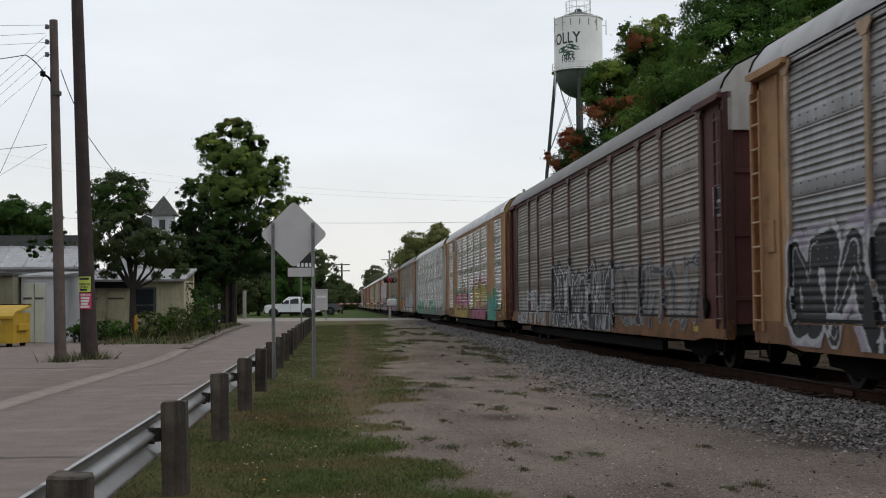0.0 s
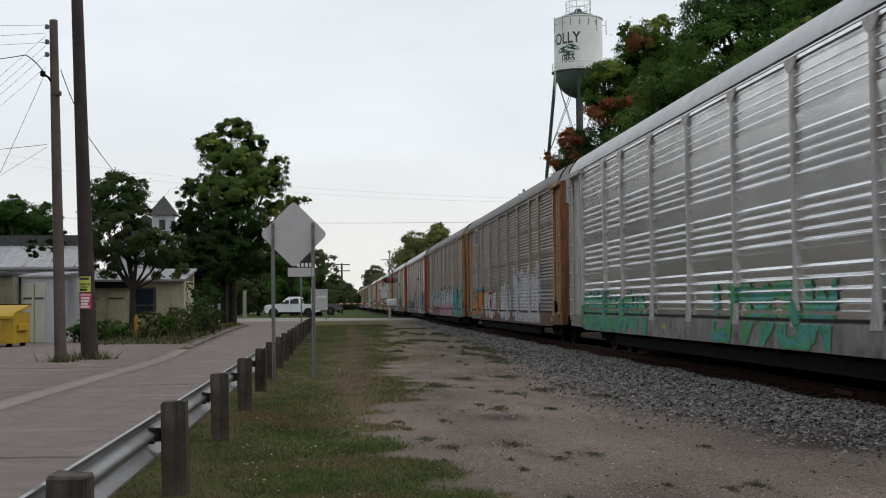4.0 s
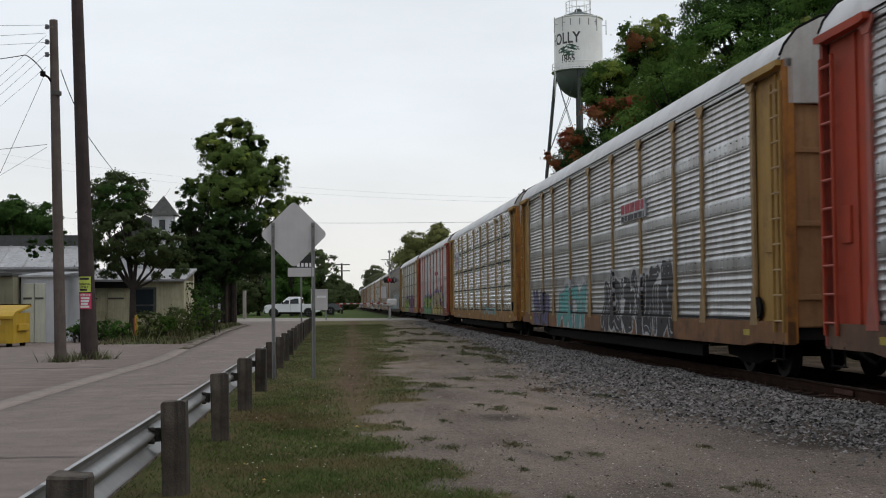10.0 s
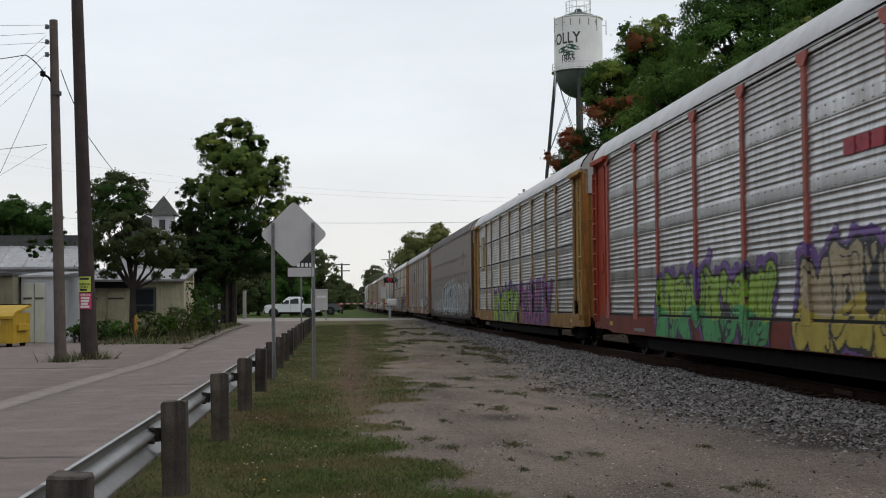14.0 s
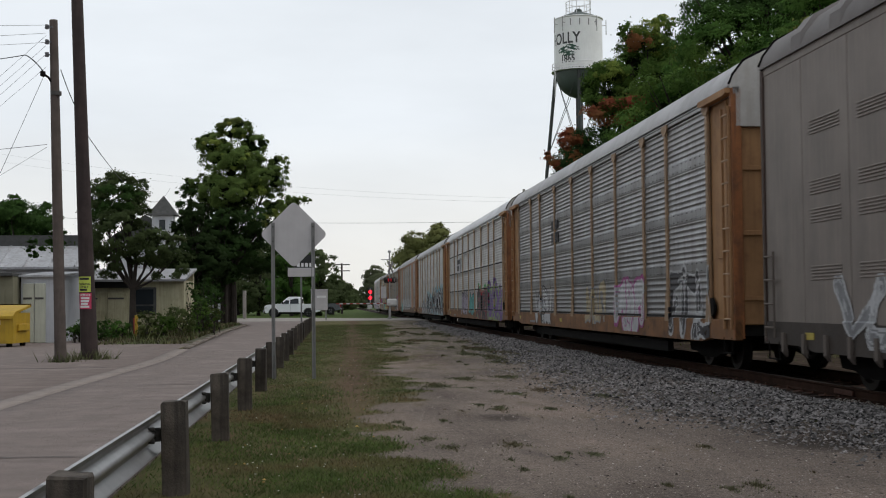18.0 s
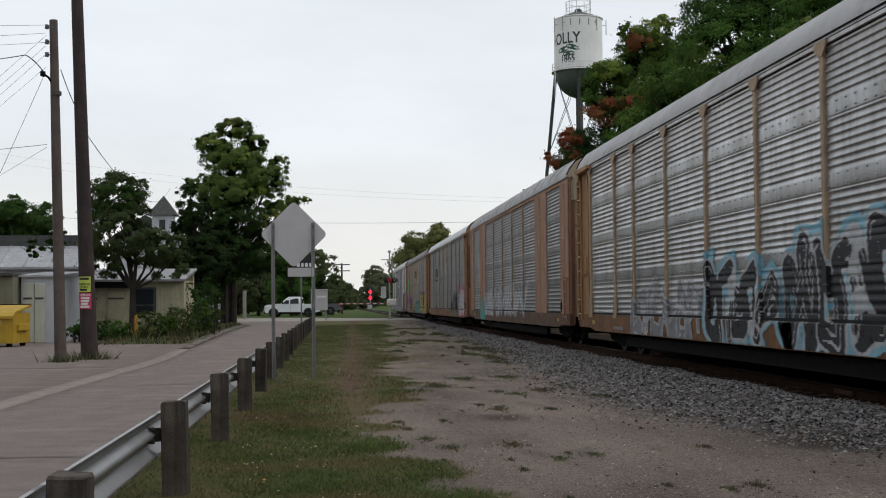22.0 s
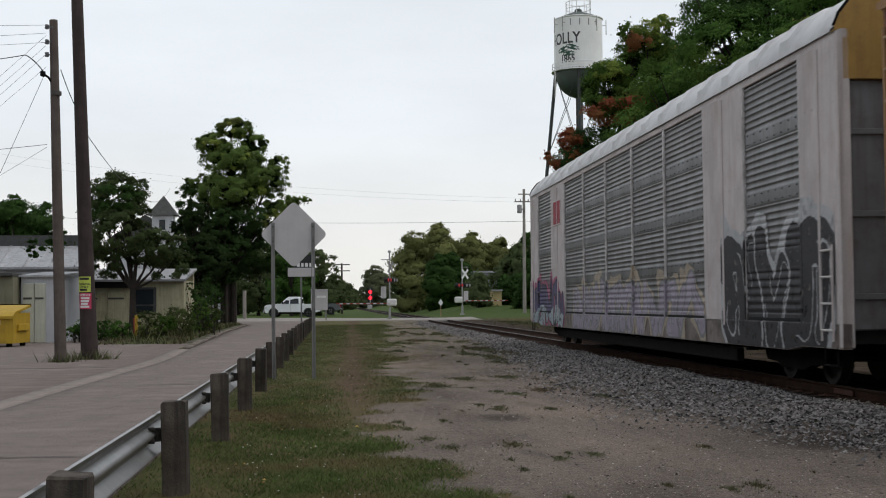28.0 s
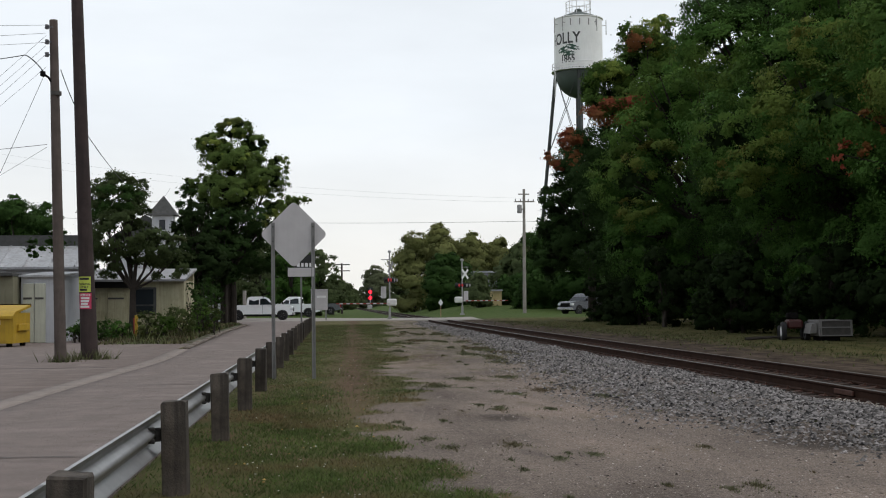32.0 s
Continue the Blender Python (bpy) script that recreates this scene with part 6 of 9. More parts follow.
def diamond(c, half, thick):
    o = []
    rr = 0.09
    for k in range(4):
        for j in range(5):
            w = math.pi / 2 * k + math.pi / 4 * (j / 2 - 1)
            o.append((math.cos(math.pi / 2 * k) * (half - rr * 1.414) + math.cos(w) * rr, math.sin(math.pi / 2 * k) * (half - rr * 1.414) + math.sin(w) * rr))
    return Shape().prism([(c[0] + x, c[2] + z) for x, z in o], 1, c[1], c[1] + thick)


sg = thing("road_sign", "bare grey back of a diamond sign on two steel posts", "road sign")
part("panel", diamond((-0.78, 24.5, 2.755), 0.645, 0.004), SIGN_BACK, sg, "bare aluminium sign back")
part("panel_front", diamond((-0.78, 24.506, 2.755), 0.645, 0.002), YELLOW_SIGN, sg, "yellow sign face")
for x, lean in ((-1.165, 0.0), (-0.405, 0.0)):
    p = part("post", channel_post(-0.3, 2.98), SIGN_POST, sg, "thin grey channel post", at=pose(x, 24.45, 0, 0, -0.2, 0))
    for zz in (2.62, 2.9):
        part("bolt", Shape().tube([(0, -0.015, zz), (0, 0.04, zz)], 0.012, n=6), BOLT, p)
pl = thing("warning_plate", "small bare metal plate below the diamond sign", "road sign")
part("plate", Shape().box(-0.895, -0.40, 24.46, 24.468, 1.945, 2.115, 0.002), SIGN_BACK, pl)
ks = thing("street_sign", "dark sign with a white line of letters on a thin post", "road sign")
part("post", channel_post(-0.2, 2.9), SIGN_POST, ks, at=pose(-1.40, 53.5, 0))
part("panel", Shape().box(-1.68, -0.92, 53.44, 53.46, 2.9, 3.5, 0.004), SIGN_BLACK, ks)
for i, (a, b) in enumerate(((0.08, 0.2), (0.26, 0.36), (0.42, 0.54), (0.6, 0.68))):
    part("lettering", Shape().box(-1.66 + a, -1.66 + b, 53.43, 53.44, 3.0, 3.16), SIGN_WHITE, ks)
gs = thing("relay_box", "grey steel relay box on legs with a pale lettering line", "relay box")
part("cabinet", Shape().box(-1.98, -0.62, 106.0, 106.5, 0.98, 2.62, 0.03).box(-2.03, -0.57, 105.95, 106.55, 2.62, 2.70, 0.02), SIGN_BACK, gs)
part("lettering", Shape().box(-1.5, -0.75, 105.985, 105.998, 2.0, 2.18), SIGN_WHITE, gs, "pale lettering bar")
for x in (-1.85, -0.75):
    part("leg", Shape().box(x - 0.05, x + 0.05, 106.2, 106.3, 0.1, 1.0), SIGN_POST, gs)

# ---- utility poles and wires ----
POLE_DARK = paint("pole_creosote", (0.05, 0.035, 0.033), 0.9, vary=0.3, scale=3, fine=40, bump=0.4, streak=0.5, dirt=(0.02, 0.016, 0.015))
POLE_LIGHT = paint("pole_weathered", (0.105, 0.083, 0.072), 0.95, vary=0.25, scale=3, fine=40, bump=0.4, streak=0.5, dirt=(0.06, 0.045, 0.04))
POLE_GREY = paint("pole_grey", (0.30, 0.275, 0.25), 0.95, vary=0.15, scale=3, fine=40, bump=0.3, streak=0.4, dirt=(0.17, 0.15, 0.13))
WIRE = paint("wire_black", (0.09, 0.09, 0.095), 0.7, vary=0.1, bump=0)
PORCELAIN = paint("insulator", (0.12, 0.12, 0.13), 0.3, vary=0.1, bump=0)
pole_1 = thing("utility_pole", "thin weathered wooden utility pole with insulators", "utility pole")
P1, P1T = (-6.93, 33.1, -0.3), (-7.22, 33.4, 8.82)
part("pole", Shape().tube([P1, (-7.02, 33.2, 2.5), (-7.13, 33.3, 6.0), P1T], 0.155, 0.105, 14), POLE_LIGHT, pole_1)
for z in (8.62, 8.23, 7.9):
    part("insulator", Shape().lathe([(0.02, 0), (0.055, 0.01), (0.06, 0.05), (0.035, 0.06), (0.055, 0.08), (0.05, 0.12), (0.02, 0.13)], 10, (-7.36, 33.3, z - 0.06)).box(-7.36, -7.2, 33.28, 33.32, z - 0.015, z + 0.015), PORCELAIN, pole_1)
part("bracket", Shape().tube([(-7.18, 33.3, 7.1), (-7.3, 33.25, 7.3), (-7.42, 33.2, 7.38)], 0.03, n=6).box(-7.5, -7.38, 33.15, 33.27, 7.32, 7.46, 0.02), BLACK, pole_1)
part("band", Shape().tube([(-7.12, 33.3, 6.85), (-7.12, 33.3, 6.95)], 0.135, n=14), BOLT, pole_1)
pole_2 = thing("utility_pole", "thick dark creosoted wooden utility pole with weeds at its foot", "utility pole")
part("pole", Shape().tube([(-6.50, 34.7, -0.3), (-6.60, 34.72, 2.0), (-6.74, 34.75, 5.5), (-6.93, 34.8, 10.5)], 0.235, 0.15, 18), POLE_DARK, pole_2)


def poster(name, z0, z1, base, ink, label, lines):
    """A small notice bent round the pole."""
    q = thing(name, label, "notice")
    xc = -6.50 - 0.045 * (z0 + z1) / 2
    s = Shape()
    n = 8
    R = 0.245
    ring = [(xc + R * math.sin(w), 34.72 - R * math.cos(w)) for w in (radians(-50 + 82 * i / n) for i in range(n + 1))]
    out = ring + [(xc + (x - xc) * 0.985, 34.72 + (y - 34.72) * 0.985) for x, y in ring[::-1]]
    s.prism(out, 2, z0, z1)
    part("sheet", s, base, q)
    rs = random.Random(int(z0 * 100))
    rows = 5
    for i in lines:
        z = z1 - (i + 0.8) * (z1 - z0) / (rows + 0.6)
        w0, w1 = rs.uniform(-44, -34), rs.uniform(8, 26)
        arc = [(xc + R * 1.012 * math.sin(radians(w)), 34.72 - R * 1.012 * math.cos(radians(w))) for w in np.linspace(w0, w1, 6)]
        arc += [(xc + (x - xc) * 0.993, 34.72 + (y - 34.72) * 0.993) for x, y in arc[::-1]]
        part("lettering", Shape().prism(arc, 2, z - 0.028, z + 0.028), ink, q)
    return q


def pole_word(q, text, size, z, material):
    """A word of the built-in font, bent round the dark pole over a notice."""
    cu = bpy.data.curves.new("lettering", "FONT")
    cu.body, cu.size, cu.align_x, cu.offset = text, size, "CENTER", 0.002
    tmp = bpy.data.objects.new("lettering", cu)
    scene.collection.objects.link(tmp)
    me = bpy.data.meshes.new_from_object(tmp.evaluated_get(bpy.context.evaluated_depsgraph_get()))
    bpy.data.objects.remove(tmp)
    xc, rr = -6.50 - 0.045 * z, 0.2505
    for v in me.vertices:
        w = radians(-9) + v.co.x / rr
        v.co = Vector((xc + rr * math.sin(w), 34.72 - rr * math.cos(w), z + v.co.y))
    me.materials.clear()
    me.materials.append(None)
    part("lettering", me, material, q)


yellow = poster("pole_notice", 1.80, 2.21, paint("notice_yellow", (0.52, 0.60, 0.10), 0.6, vary=0.1, scale=8, bump=0), SIGN_BLACK, "bright yellow notice with dark lines on the pole", (0, 4))
pole_word(yellow, "PARKING", 0.078, 1.985, SIGN_BLACK)
pole_word(yellow, "ONLY", 0.088, 1.905, SIGN_BLACK)
pink = poster("pole_notice", 1.35, 1.775, paint("notice_pink", (0.55, 0.05, 0.12), 0.6, vary=0.1, scale=8, bump=0), SIGN_WHITE, "crimson notice with white lines on the pole", (1, 2, 3, 4))
pole_word(pink, "NOTICE", 0.085, 1.69, SIGN_WHITE)


def wire(a, b, sag, r=0.012, name="overhead_wire", label="thin black overhead wire"):
    pts = [(a[0] + (b[0] - a[0]) * u, a[1] + (b[1] - a[1]) * u, a[2] + (b[2] - a[2]) * u - sag * 4 * u * (1 - u)) for u in (i / 14 for i in range(15))]
    return solid(name, Shape().tube(pts, r, n=5), WIRE, label, "wire", group="overhead wires")


def side_wire(xa, ya, xb, yb, r):
    """A wire off to the west in the plane of the thin pole, by two points (metres west of the pole, metres up)."""
    wire((-7.3 - xa, 33.3, ya - 0.13), (-7.3 - xa - 3 * (xb - xa), 33.3, ya - 0.13 + 3 * (yb - ya)), 0.02, 0.55 * r)


for za, zb in ((8.80, 8.79), (8.59, 8.52), (8.35, 8.28)):
    side_wire(0.1, za, 1.42, zb, 0.009)
side_wire(0.6, 8.02, 1.42, 7.90, 0.022)
wire((-7.42, 33.3, 7.42), (-7.9, 33.3, 7.89), -0.06, 0.016)
for za, zb in ((8.53, 7.31), (8.27, 7.06), (8.05, 6.82), (7.71, 6.54)):
    side_wire(0.08, za, 1.42, zb, 0.008)
side_wire(0.08, 7.6, 0.72, 6.13, 0.011)
side_wire(0.05, 5.71, 1.42, 5.58, 0.013)
side_wire(0.05, 5.64, 1.42, 4.80, 0.009)
wire((-7.05, 33.5, 7.55), (-6.9, 34.7, 6.75), 0.05, 0.012)
wire((-6.75, 34.9, 6.2), (-15.0, 118.0, 12.2), 1.6, 0.012)
wire((-40, 140, 18.6), (18.9, 126, 11.9), 1.0, 0.005)
wire((-40, 141, 17.8), (18.9, 126, 11.5), 1.0, 0.005)
wire((-45, 150, 12.4), (19.2, 126, 9.6), 0.6, 0.016)
wire((19.2, 126, 9.6), (60, 122, 9.4), 0.6, 0.016)

up = thing("utility_pole", "grey wooden utility pole with crossarm and transformer", "utility pole", at=pose(18.82, 126, 0.5))
part("pole", Shape().tube([(0, 0, -0.3), (0.03, 0, 6), (0.06, 0, 12.3)], 0.19, 0.13, 12), POLE_GREY, up)
part("crossarm", Shape().box(-0.9, 1.1, -0.08, 0.06, 11.0, 11.12, 0.01), POLE_GREY, up)
part("crossarm", Shape().box(-0.5, 0.6, -0.08, 0.06, 11.75, 11.86, 0.01), POLE_GREY, up)
for x in (-0.8, -0.3, 0.5, 1.0):
    part("insulator", Shape().lathe([(0.03, 0), (0.06, 0.03), (0.04, 0.1), (0.06, 0.13), (0.02, 0.2)], 8, (x, 0, 11.12)), PORCELAIN, up)
part("transformer", Shape().lathe([(0.2, 0), (0.24, 0.03), (0.24, 0.75), (0.2, 0.82), (0.06, 0.86)], 14, (-0.42, -0.1, 9.9)).box(-0.3, 0.0, -0.05, 0.05, 10.2, 10.35), SIGN_POST, up, "grey can transformer")
fp = thing("utility_pole", "distant utility pole with two crossarms", "utility pole", at=pose(1.0, 185, 0.0))
part("pole", Shape().tube([(0, 0, -0.3), (0, 0, 7.4)], 0.17, 0.12, 10), POLE_DARK, fp)
for z in (7.15, 6.25):
    part("crossarm", Shape().box(-1.15, 1.15, -0.07, 0.07, z, z + 0.14), POLE_DARK, fp)

# ---- crossing signals ----
SILVER = paint("signal_silver", (0.36, 0.355, 0.35), 0.5, metal=0.4, vary=0.1, scale=4, bump=0.03)
WHITEBOX = paint("signal_white", (0.66, 0.65, 0.63), 0.55, vary=0.08, scale=4, bump=0.03)
RED_DIM = glow("red_lamp_dim", (0.4, 0.012, 0.02), 0.12)
RED_ON = glow("red_lamp", (1.0, 0.008, 0.03), 1.5)
ARM_RED = paint("arm_red", (0.30, 0.045, 0.035), 0.5, vary=0.1, bump=0)


def crossing_signal(x, y, z, h, side, arm_len, arm_yaw, lit):
    s = thing("crossing_signal", "silver crossing mast with crossbuck, red lamps and lowered gate", "crossing signal", at=pose(x, y, z), group="crossing signals")
    part("mast", Shape().tube([(0, 0, 0.1), (0, 0, h)], 0.062, n=12).lathe([(0.08, h), (0.16, h + 0.03), (0.14, h + 0.16), (0.05, h + 0.22)], 12), SILVER, s)
    part("foot", Shape().prism([(-0.22, 0), (0.22, 0), (0.20, 0.12), (0.09, 0.2), (0.09, 0.85), (-0.09, 0.85), (-0.09, 0.2), (-0.20, 0.12)], 1, -0.16, 0.16), SILVER, s, "flared silver foot")
    for a in (45, -45):
        b = Shape().box(-0.62, 0.62, -0.015, 0.015, -0.11, 0.11, 0.004)
        b.moved(pose(-0.02, -0.1, h - 1.25, 0, a, 0) if side < 0 else pose(0.32, -0.1, h - 1.25, 0, a, 0))
        part("crossbuck_board", b, SIGN_WHITE if side > 0 else SIGN_POST, s)
    part("bell_bracket", Shape().box(-0.75 if side < 0 else 0.0, 0.0 if side < 0 else 0.6, -0.03, 0.03, h - 0.62, h - 0.56), SILVER, s)
    part("lamp_arm", Shape().tube([(-0.85, 0, h - 2.35), (0.85, 0, h - 2.35)], 0.035, n=8), SILVER, s)
    for i, xx in enumerate((-0.75, -0.32, 0.32, 0.75)):
        lamp = part("lamp_hood", Shape().tube([(xx, 0.02, h - 2.35), (xx, -0.05, h - 2.35)], 0.25, n=18).tube([(xx, -0.05, h - 2.35), (xx, -0.3, h - 2.35)], 0.13, 0.15, 14), SIGN_BLACK, s, "black lamp with round backing")
        part("lens", Shape().tube([(xx, -0.31, h - 2.35), (xx, -0.325, h - 2.35)], 0.14, n=16), RED_DIM if i in lit else SIGN_POST, lamp, "red glass lens")
    for o in s.children:
        if o.name.split(".")[0] in ("crossbuck_board", "lamp_arm", "lamp_hood"):
            o.matrix_basis = pose(0, 0, 0, 0, 0, 58 if side < 0 else 42)
    px_ = -0.75 if side < 0 else 0.12
    part("sign_plate", Shape().box(px_, px_ + 0.45, -0.13, -0.11, h - 3.9, h - 2.9, 0.005), SIGN_BACK, s)
    part("gate_mechanism", Shape().box(-0.25 if side < 0 else -0.75, 0.6 if side < 0 else 0.0, -0.3, 0.3, 1.15, 1.75, 0.1), WHITEBOX, s, "white gate machine housing")
    arm = thing("gate_arm", "", "", at=pose(0, -0.45, 1.35, 0, 0, arm_yaw))
    arm.parent = s
    n = 16
    for i in range(n):
        part("stripe", Shape().box(i * arm_len / n, (i + 1) * arm_len / n - 0.004, -0.03, 0.03, -0.045, 0.045, 0.004), (ARM_RED if i % 2 else SIGN_BACK), arm)
    return s


def crossing_signal_flat(x, y, z, h, side, arm_len, arm_yaw, lit):
    """As above, with the gate arm as one part and its stripes as pieces of it."""
    s = crossing_signal(x, y, z, h, side, arm_len, arm_yaw, lit)
    for o in list(s.children):
        if o.name.startswith("gate_arm"):
            m = o.matrix_basis.copy()
            kids = list(o.children)
            beam = part("gate_arm", Shape().box(0, arm_len, -0.02, 0.02, -0.04, 0.04), SIGN_BACK, s, "red and white striped gate arm", at=m)
            for c in kids:
                c.parent = beam
            bpy.data.objects.remove(o)
    return s


crossing_signal_flat(4.68, 109.5, 0.14, 5.7, -1, 4.6, 178, (0, 1))
crossing_signal_flat(12.25, 122.6, 0.34, 5.2, 1, 4.4, 2, (0, 1))
rs_ = thing("railway_signal", "tall railway signal with two glowing red lamps", "railway signal", at=pose(9.58 + 1.6, 361.3 + 45, 0))
part("mast", Shape().tube([(0, 0, 0), (0, 0, 6.6)], 0.12, n=10), SILVER, rs_)
part("backing", Shape().box(-0.75, 0.75, 0.0, 0.1, 2.2, 6.9, 0.3), SIGN_BLACK, rs_)
# discs larger than real lenses: the lamps' bloom is put into their size
for z in (5.4, 3.55):
    part("red_lamp", Shape().tube([(0, -0.02, z), (0, -0.10, z)], 0.58, n=24), RED_ON, rs_, "glowing red signal lamp")
part("case", Shape().box(-0.9, 0.6, -0.4, 0.4, -0.2, 1.3, 0.05), SILVER, rs_)
ds = thing("delineator_sign", "small white diamond sign on an orange post", "road sign", at=pose(10.6, 128, 0.1))
part("post", Shape().box(-0.05, 0.05, -0.04, 0.04, 0, 1.3, 0.01), paint("post_orange", (0.40, 0.14, 0.04), 0.6, vary=0.15), ds)
part("panel", Shape().prism([(0, 1.1), (0.25, 1.45), (0, 1.8), (-0.25, 1.45)], 1, -0.06, -0.045), SIGN_WHITE, ds)

# ---- water tower ----
TANK_WHITE = paint("tank_white", (0.80, 0.80, 0.79), 0.5, vary=0.06, scale=0.6, fine=12, bump=0.02, streak=0.12, dirt=(0.45, 0.44, 0.42))
TANK_GREEN = paint("tank_green", (0.055, 0.075, 0.065), 0.5, vary=0.15, scale=0.6, bump=0.02)
LETTER = paint("tank_lettering", (0.06, 0.06, 0.06), 0.6, vary=0.15, scale=2, bump=0)
LEAFGREEN = paint("tank_leaf", (0.035, 0.085, 0.06), 0.6, vary=0.15, scale=2, bump=0)
LEG_DARK = paint("tower_leg", (0.022, 0.027, 0.024), 0.5, vary=0.15, scale=0.6, bump=0.02)
TX, TY = 34.25, 175.2
tower = thing("water_tower", "white and green municipal water tower on dark legs", "water tower", at=pose(TX, TY, 0))
R = 3.32
part("tank", Shape().lathe([(R, 33.9), (R, 40.95), (R + 0.12, 41.0), (R + 0.12, 41.1), (R - 0.05, 41.15)], 48), TANK_WHITE, tower, "white cylindrical tank")
part("bowl", Shape().lathe([(0.5, 30.0)] + [(R * math.sin(a), 33.65 - 3.6 * math.cos(a)) for a in (radians(d) for d in range(15, 91, 8))] + [(R, 33.95)], 40), TANK_GREEN, tower, "dark green bowl below the tank")
part("roof", Shape().lathe([(R, 41.12), (1.8, 41.75), (0.55, 42.2), (0.5, 42.5), (0.3, 42.65)], 40), TANK_GREEN, tower, "low conical roof with vent")
balc = Shape()
for z in (33.72, 34.7, 34.25):
    ring = [(3.75 * math.cos(w), 3.75 * math.sin(w), z) for w in (2 * math.pi * i / 40 for i in range(41))]
    balc.tube(ring, 0.05, n=5, caps=False)
balc.lathe([(R - 0.1, 33.62), (3.85, 33.62), (3.85, 33.72), (R - 0.1, 33.72)], 40)
part("balcony", balc, TANK_WHITE, tower, "white balcony with railing")
for i in range(20):
    w = 2 * math.pi * i / 20
    part("baluster", Shape().tube([(3.75 * math.cos(w), 3.75 * math.sin(w), 33.7), (3.75 * math.cos(w), 3.75 * math.sin(w), 34.7)], 0.035, n=5), TANK_WHITE, tower)
for i, w in enumerate((259, 349, 79, 169)):
    a = radians(w)
    top, bot = (R * 0.98 * math.cos(a), R * 0.98 * math.sin(a), 33.6), (6.6 * math.cos(a), 6.6 * math.sin(a), 0)
    part("leg", Shape().tube([bot, top], 0.24, n=8), LEG_DARK, tower, "dark steel leg")
    for lo, hi in ((0.35, 0.66), (0.66, 1.0)):
        b = radians(w + 90)
        for (u0, u1) in ((lo, hi), (hi, lo)):
            p0 = [bot[j] + (top[j] - bot[j]) * u0 for j in range(3)]
            b2, t2 = (6.6 * math.cos(b), 6.6 * math.sin(b), 0), (R * 0.98 * math.cos(b), R * 0.98 * math.sin(b), 33.6)
            p1 = [b2[j] + (t2[j] - b2[j]) * u1 for j in range(3)]
            part("brace", Shape().tube([p0, p1], 0.045, n=5), LEG_DARK, tower)
part("riser", Shape().tube([(0, 0, 0), (0, 0, 30.3)], 0.5, n=16), LEG_DARK, tower, "central dark riser pipe")
lad = part("ladder", Shape().tube([(-R - 0.25, -0.8, 30), (-R - 0.25, -0.8, 41.2)], 0.05, n=5).tube([(-R - 0.25, -1.2, 30), (-R - 0.25, -1.2, 41.2)], 0.05, n=5), TANK_WHITE, tower)
for i in range(4):
    w = radians((225, 300, 350, 200)[i])
    px, py = R * math.cos(w), R * math.sin(w)
    an = part("antenna_bracket", Shape().tube([(px, py, 40.2), (px * 1.16, py * 1.16, 40.2)], 0.05, n=5).tube([(px * 1.16, py * 1.16, 38.9), (px * 1.16, py * 1.16, 41.0)], 0.06, n=6), SILVER, tower)
crown = Shape()
for z in (42.6, 43.5):
    crown.tube([(1.75 * math.cos(w), 1.75 * math.sin(w), z) for w in (2 * math.pi * i / 24 for i in range(25))], 0.045, n=5, caps=False)
for i in range(10):
    w = 2 * math.pi * i / 10
    crown.tube([(1.75 * math.cos(w), 1.75 * math.sin(w), 41.75), (1.75 * math.cos(w), 1.75 * math.sin(w), 44.4 if i % 3 == 0 else 43.5)], 0.045, n=5)
part("roof_railing", crown, TANK_WHITE, tower, "railing round the roof")
for i in range(5):
    w = radians(218 + i * 22)
    part("vent_mark", Shape().box(-0.07, 0.07, -0.02, 0.02, -0.45, 0.45).moved(Matrix.Translation((R * 1.006 * math.cos(w), R * 1.006 * math.sin(w), 40.2)) @ pose(0, 0, 0, 0, 0, math.degrees(w) + 90)), SIGN_POST, tower)


def curved_word(text, size, z, az, material, name):
    """Letters of the built-in font, bent round the tank; az: direction of the middle, degrees."""
    cu = bpy.data.curves.new(name, "FONT")
    cu.body, cu.size, cu.align_x, cu.extrude, cu.offset = text, size, "CENTER", 0.0, 0.035
    tmp = bpy.data.objects.new(name, cu)
    scene.collection.objects.link(tmp)
    me = bpy.data.meshes.new_from_object(tmp.evaluated_get(bpy.context.evaluated_depsgraph_get()))
    bpy.data.objects.remove(tmp)
    bm = bmesh.new()
    bm.from_mesh(me)
    bmesh.ops.subdivide_edges(bm, edges=[e for e in bm.edges if e.calc_length() > 0.5], cuts=2)
    for v in bm.verts:
        w = radians(az) + v.co.x / R
        v.co = Vector(((R + 0.02) * math.cos(w), (R + 0.02) * math.sin(w), z + v.co.y * 1.25))
    bm.to_mesh(me)
    bm.free()
    me.materials.clear()
    me.materials.append(None)
    return part(name, me, material, tower, "painted dark letters")


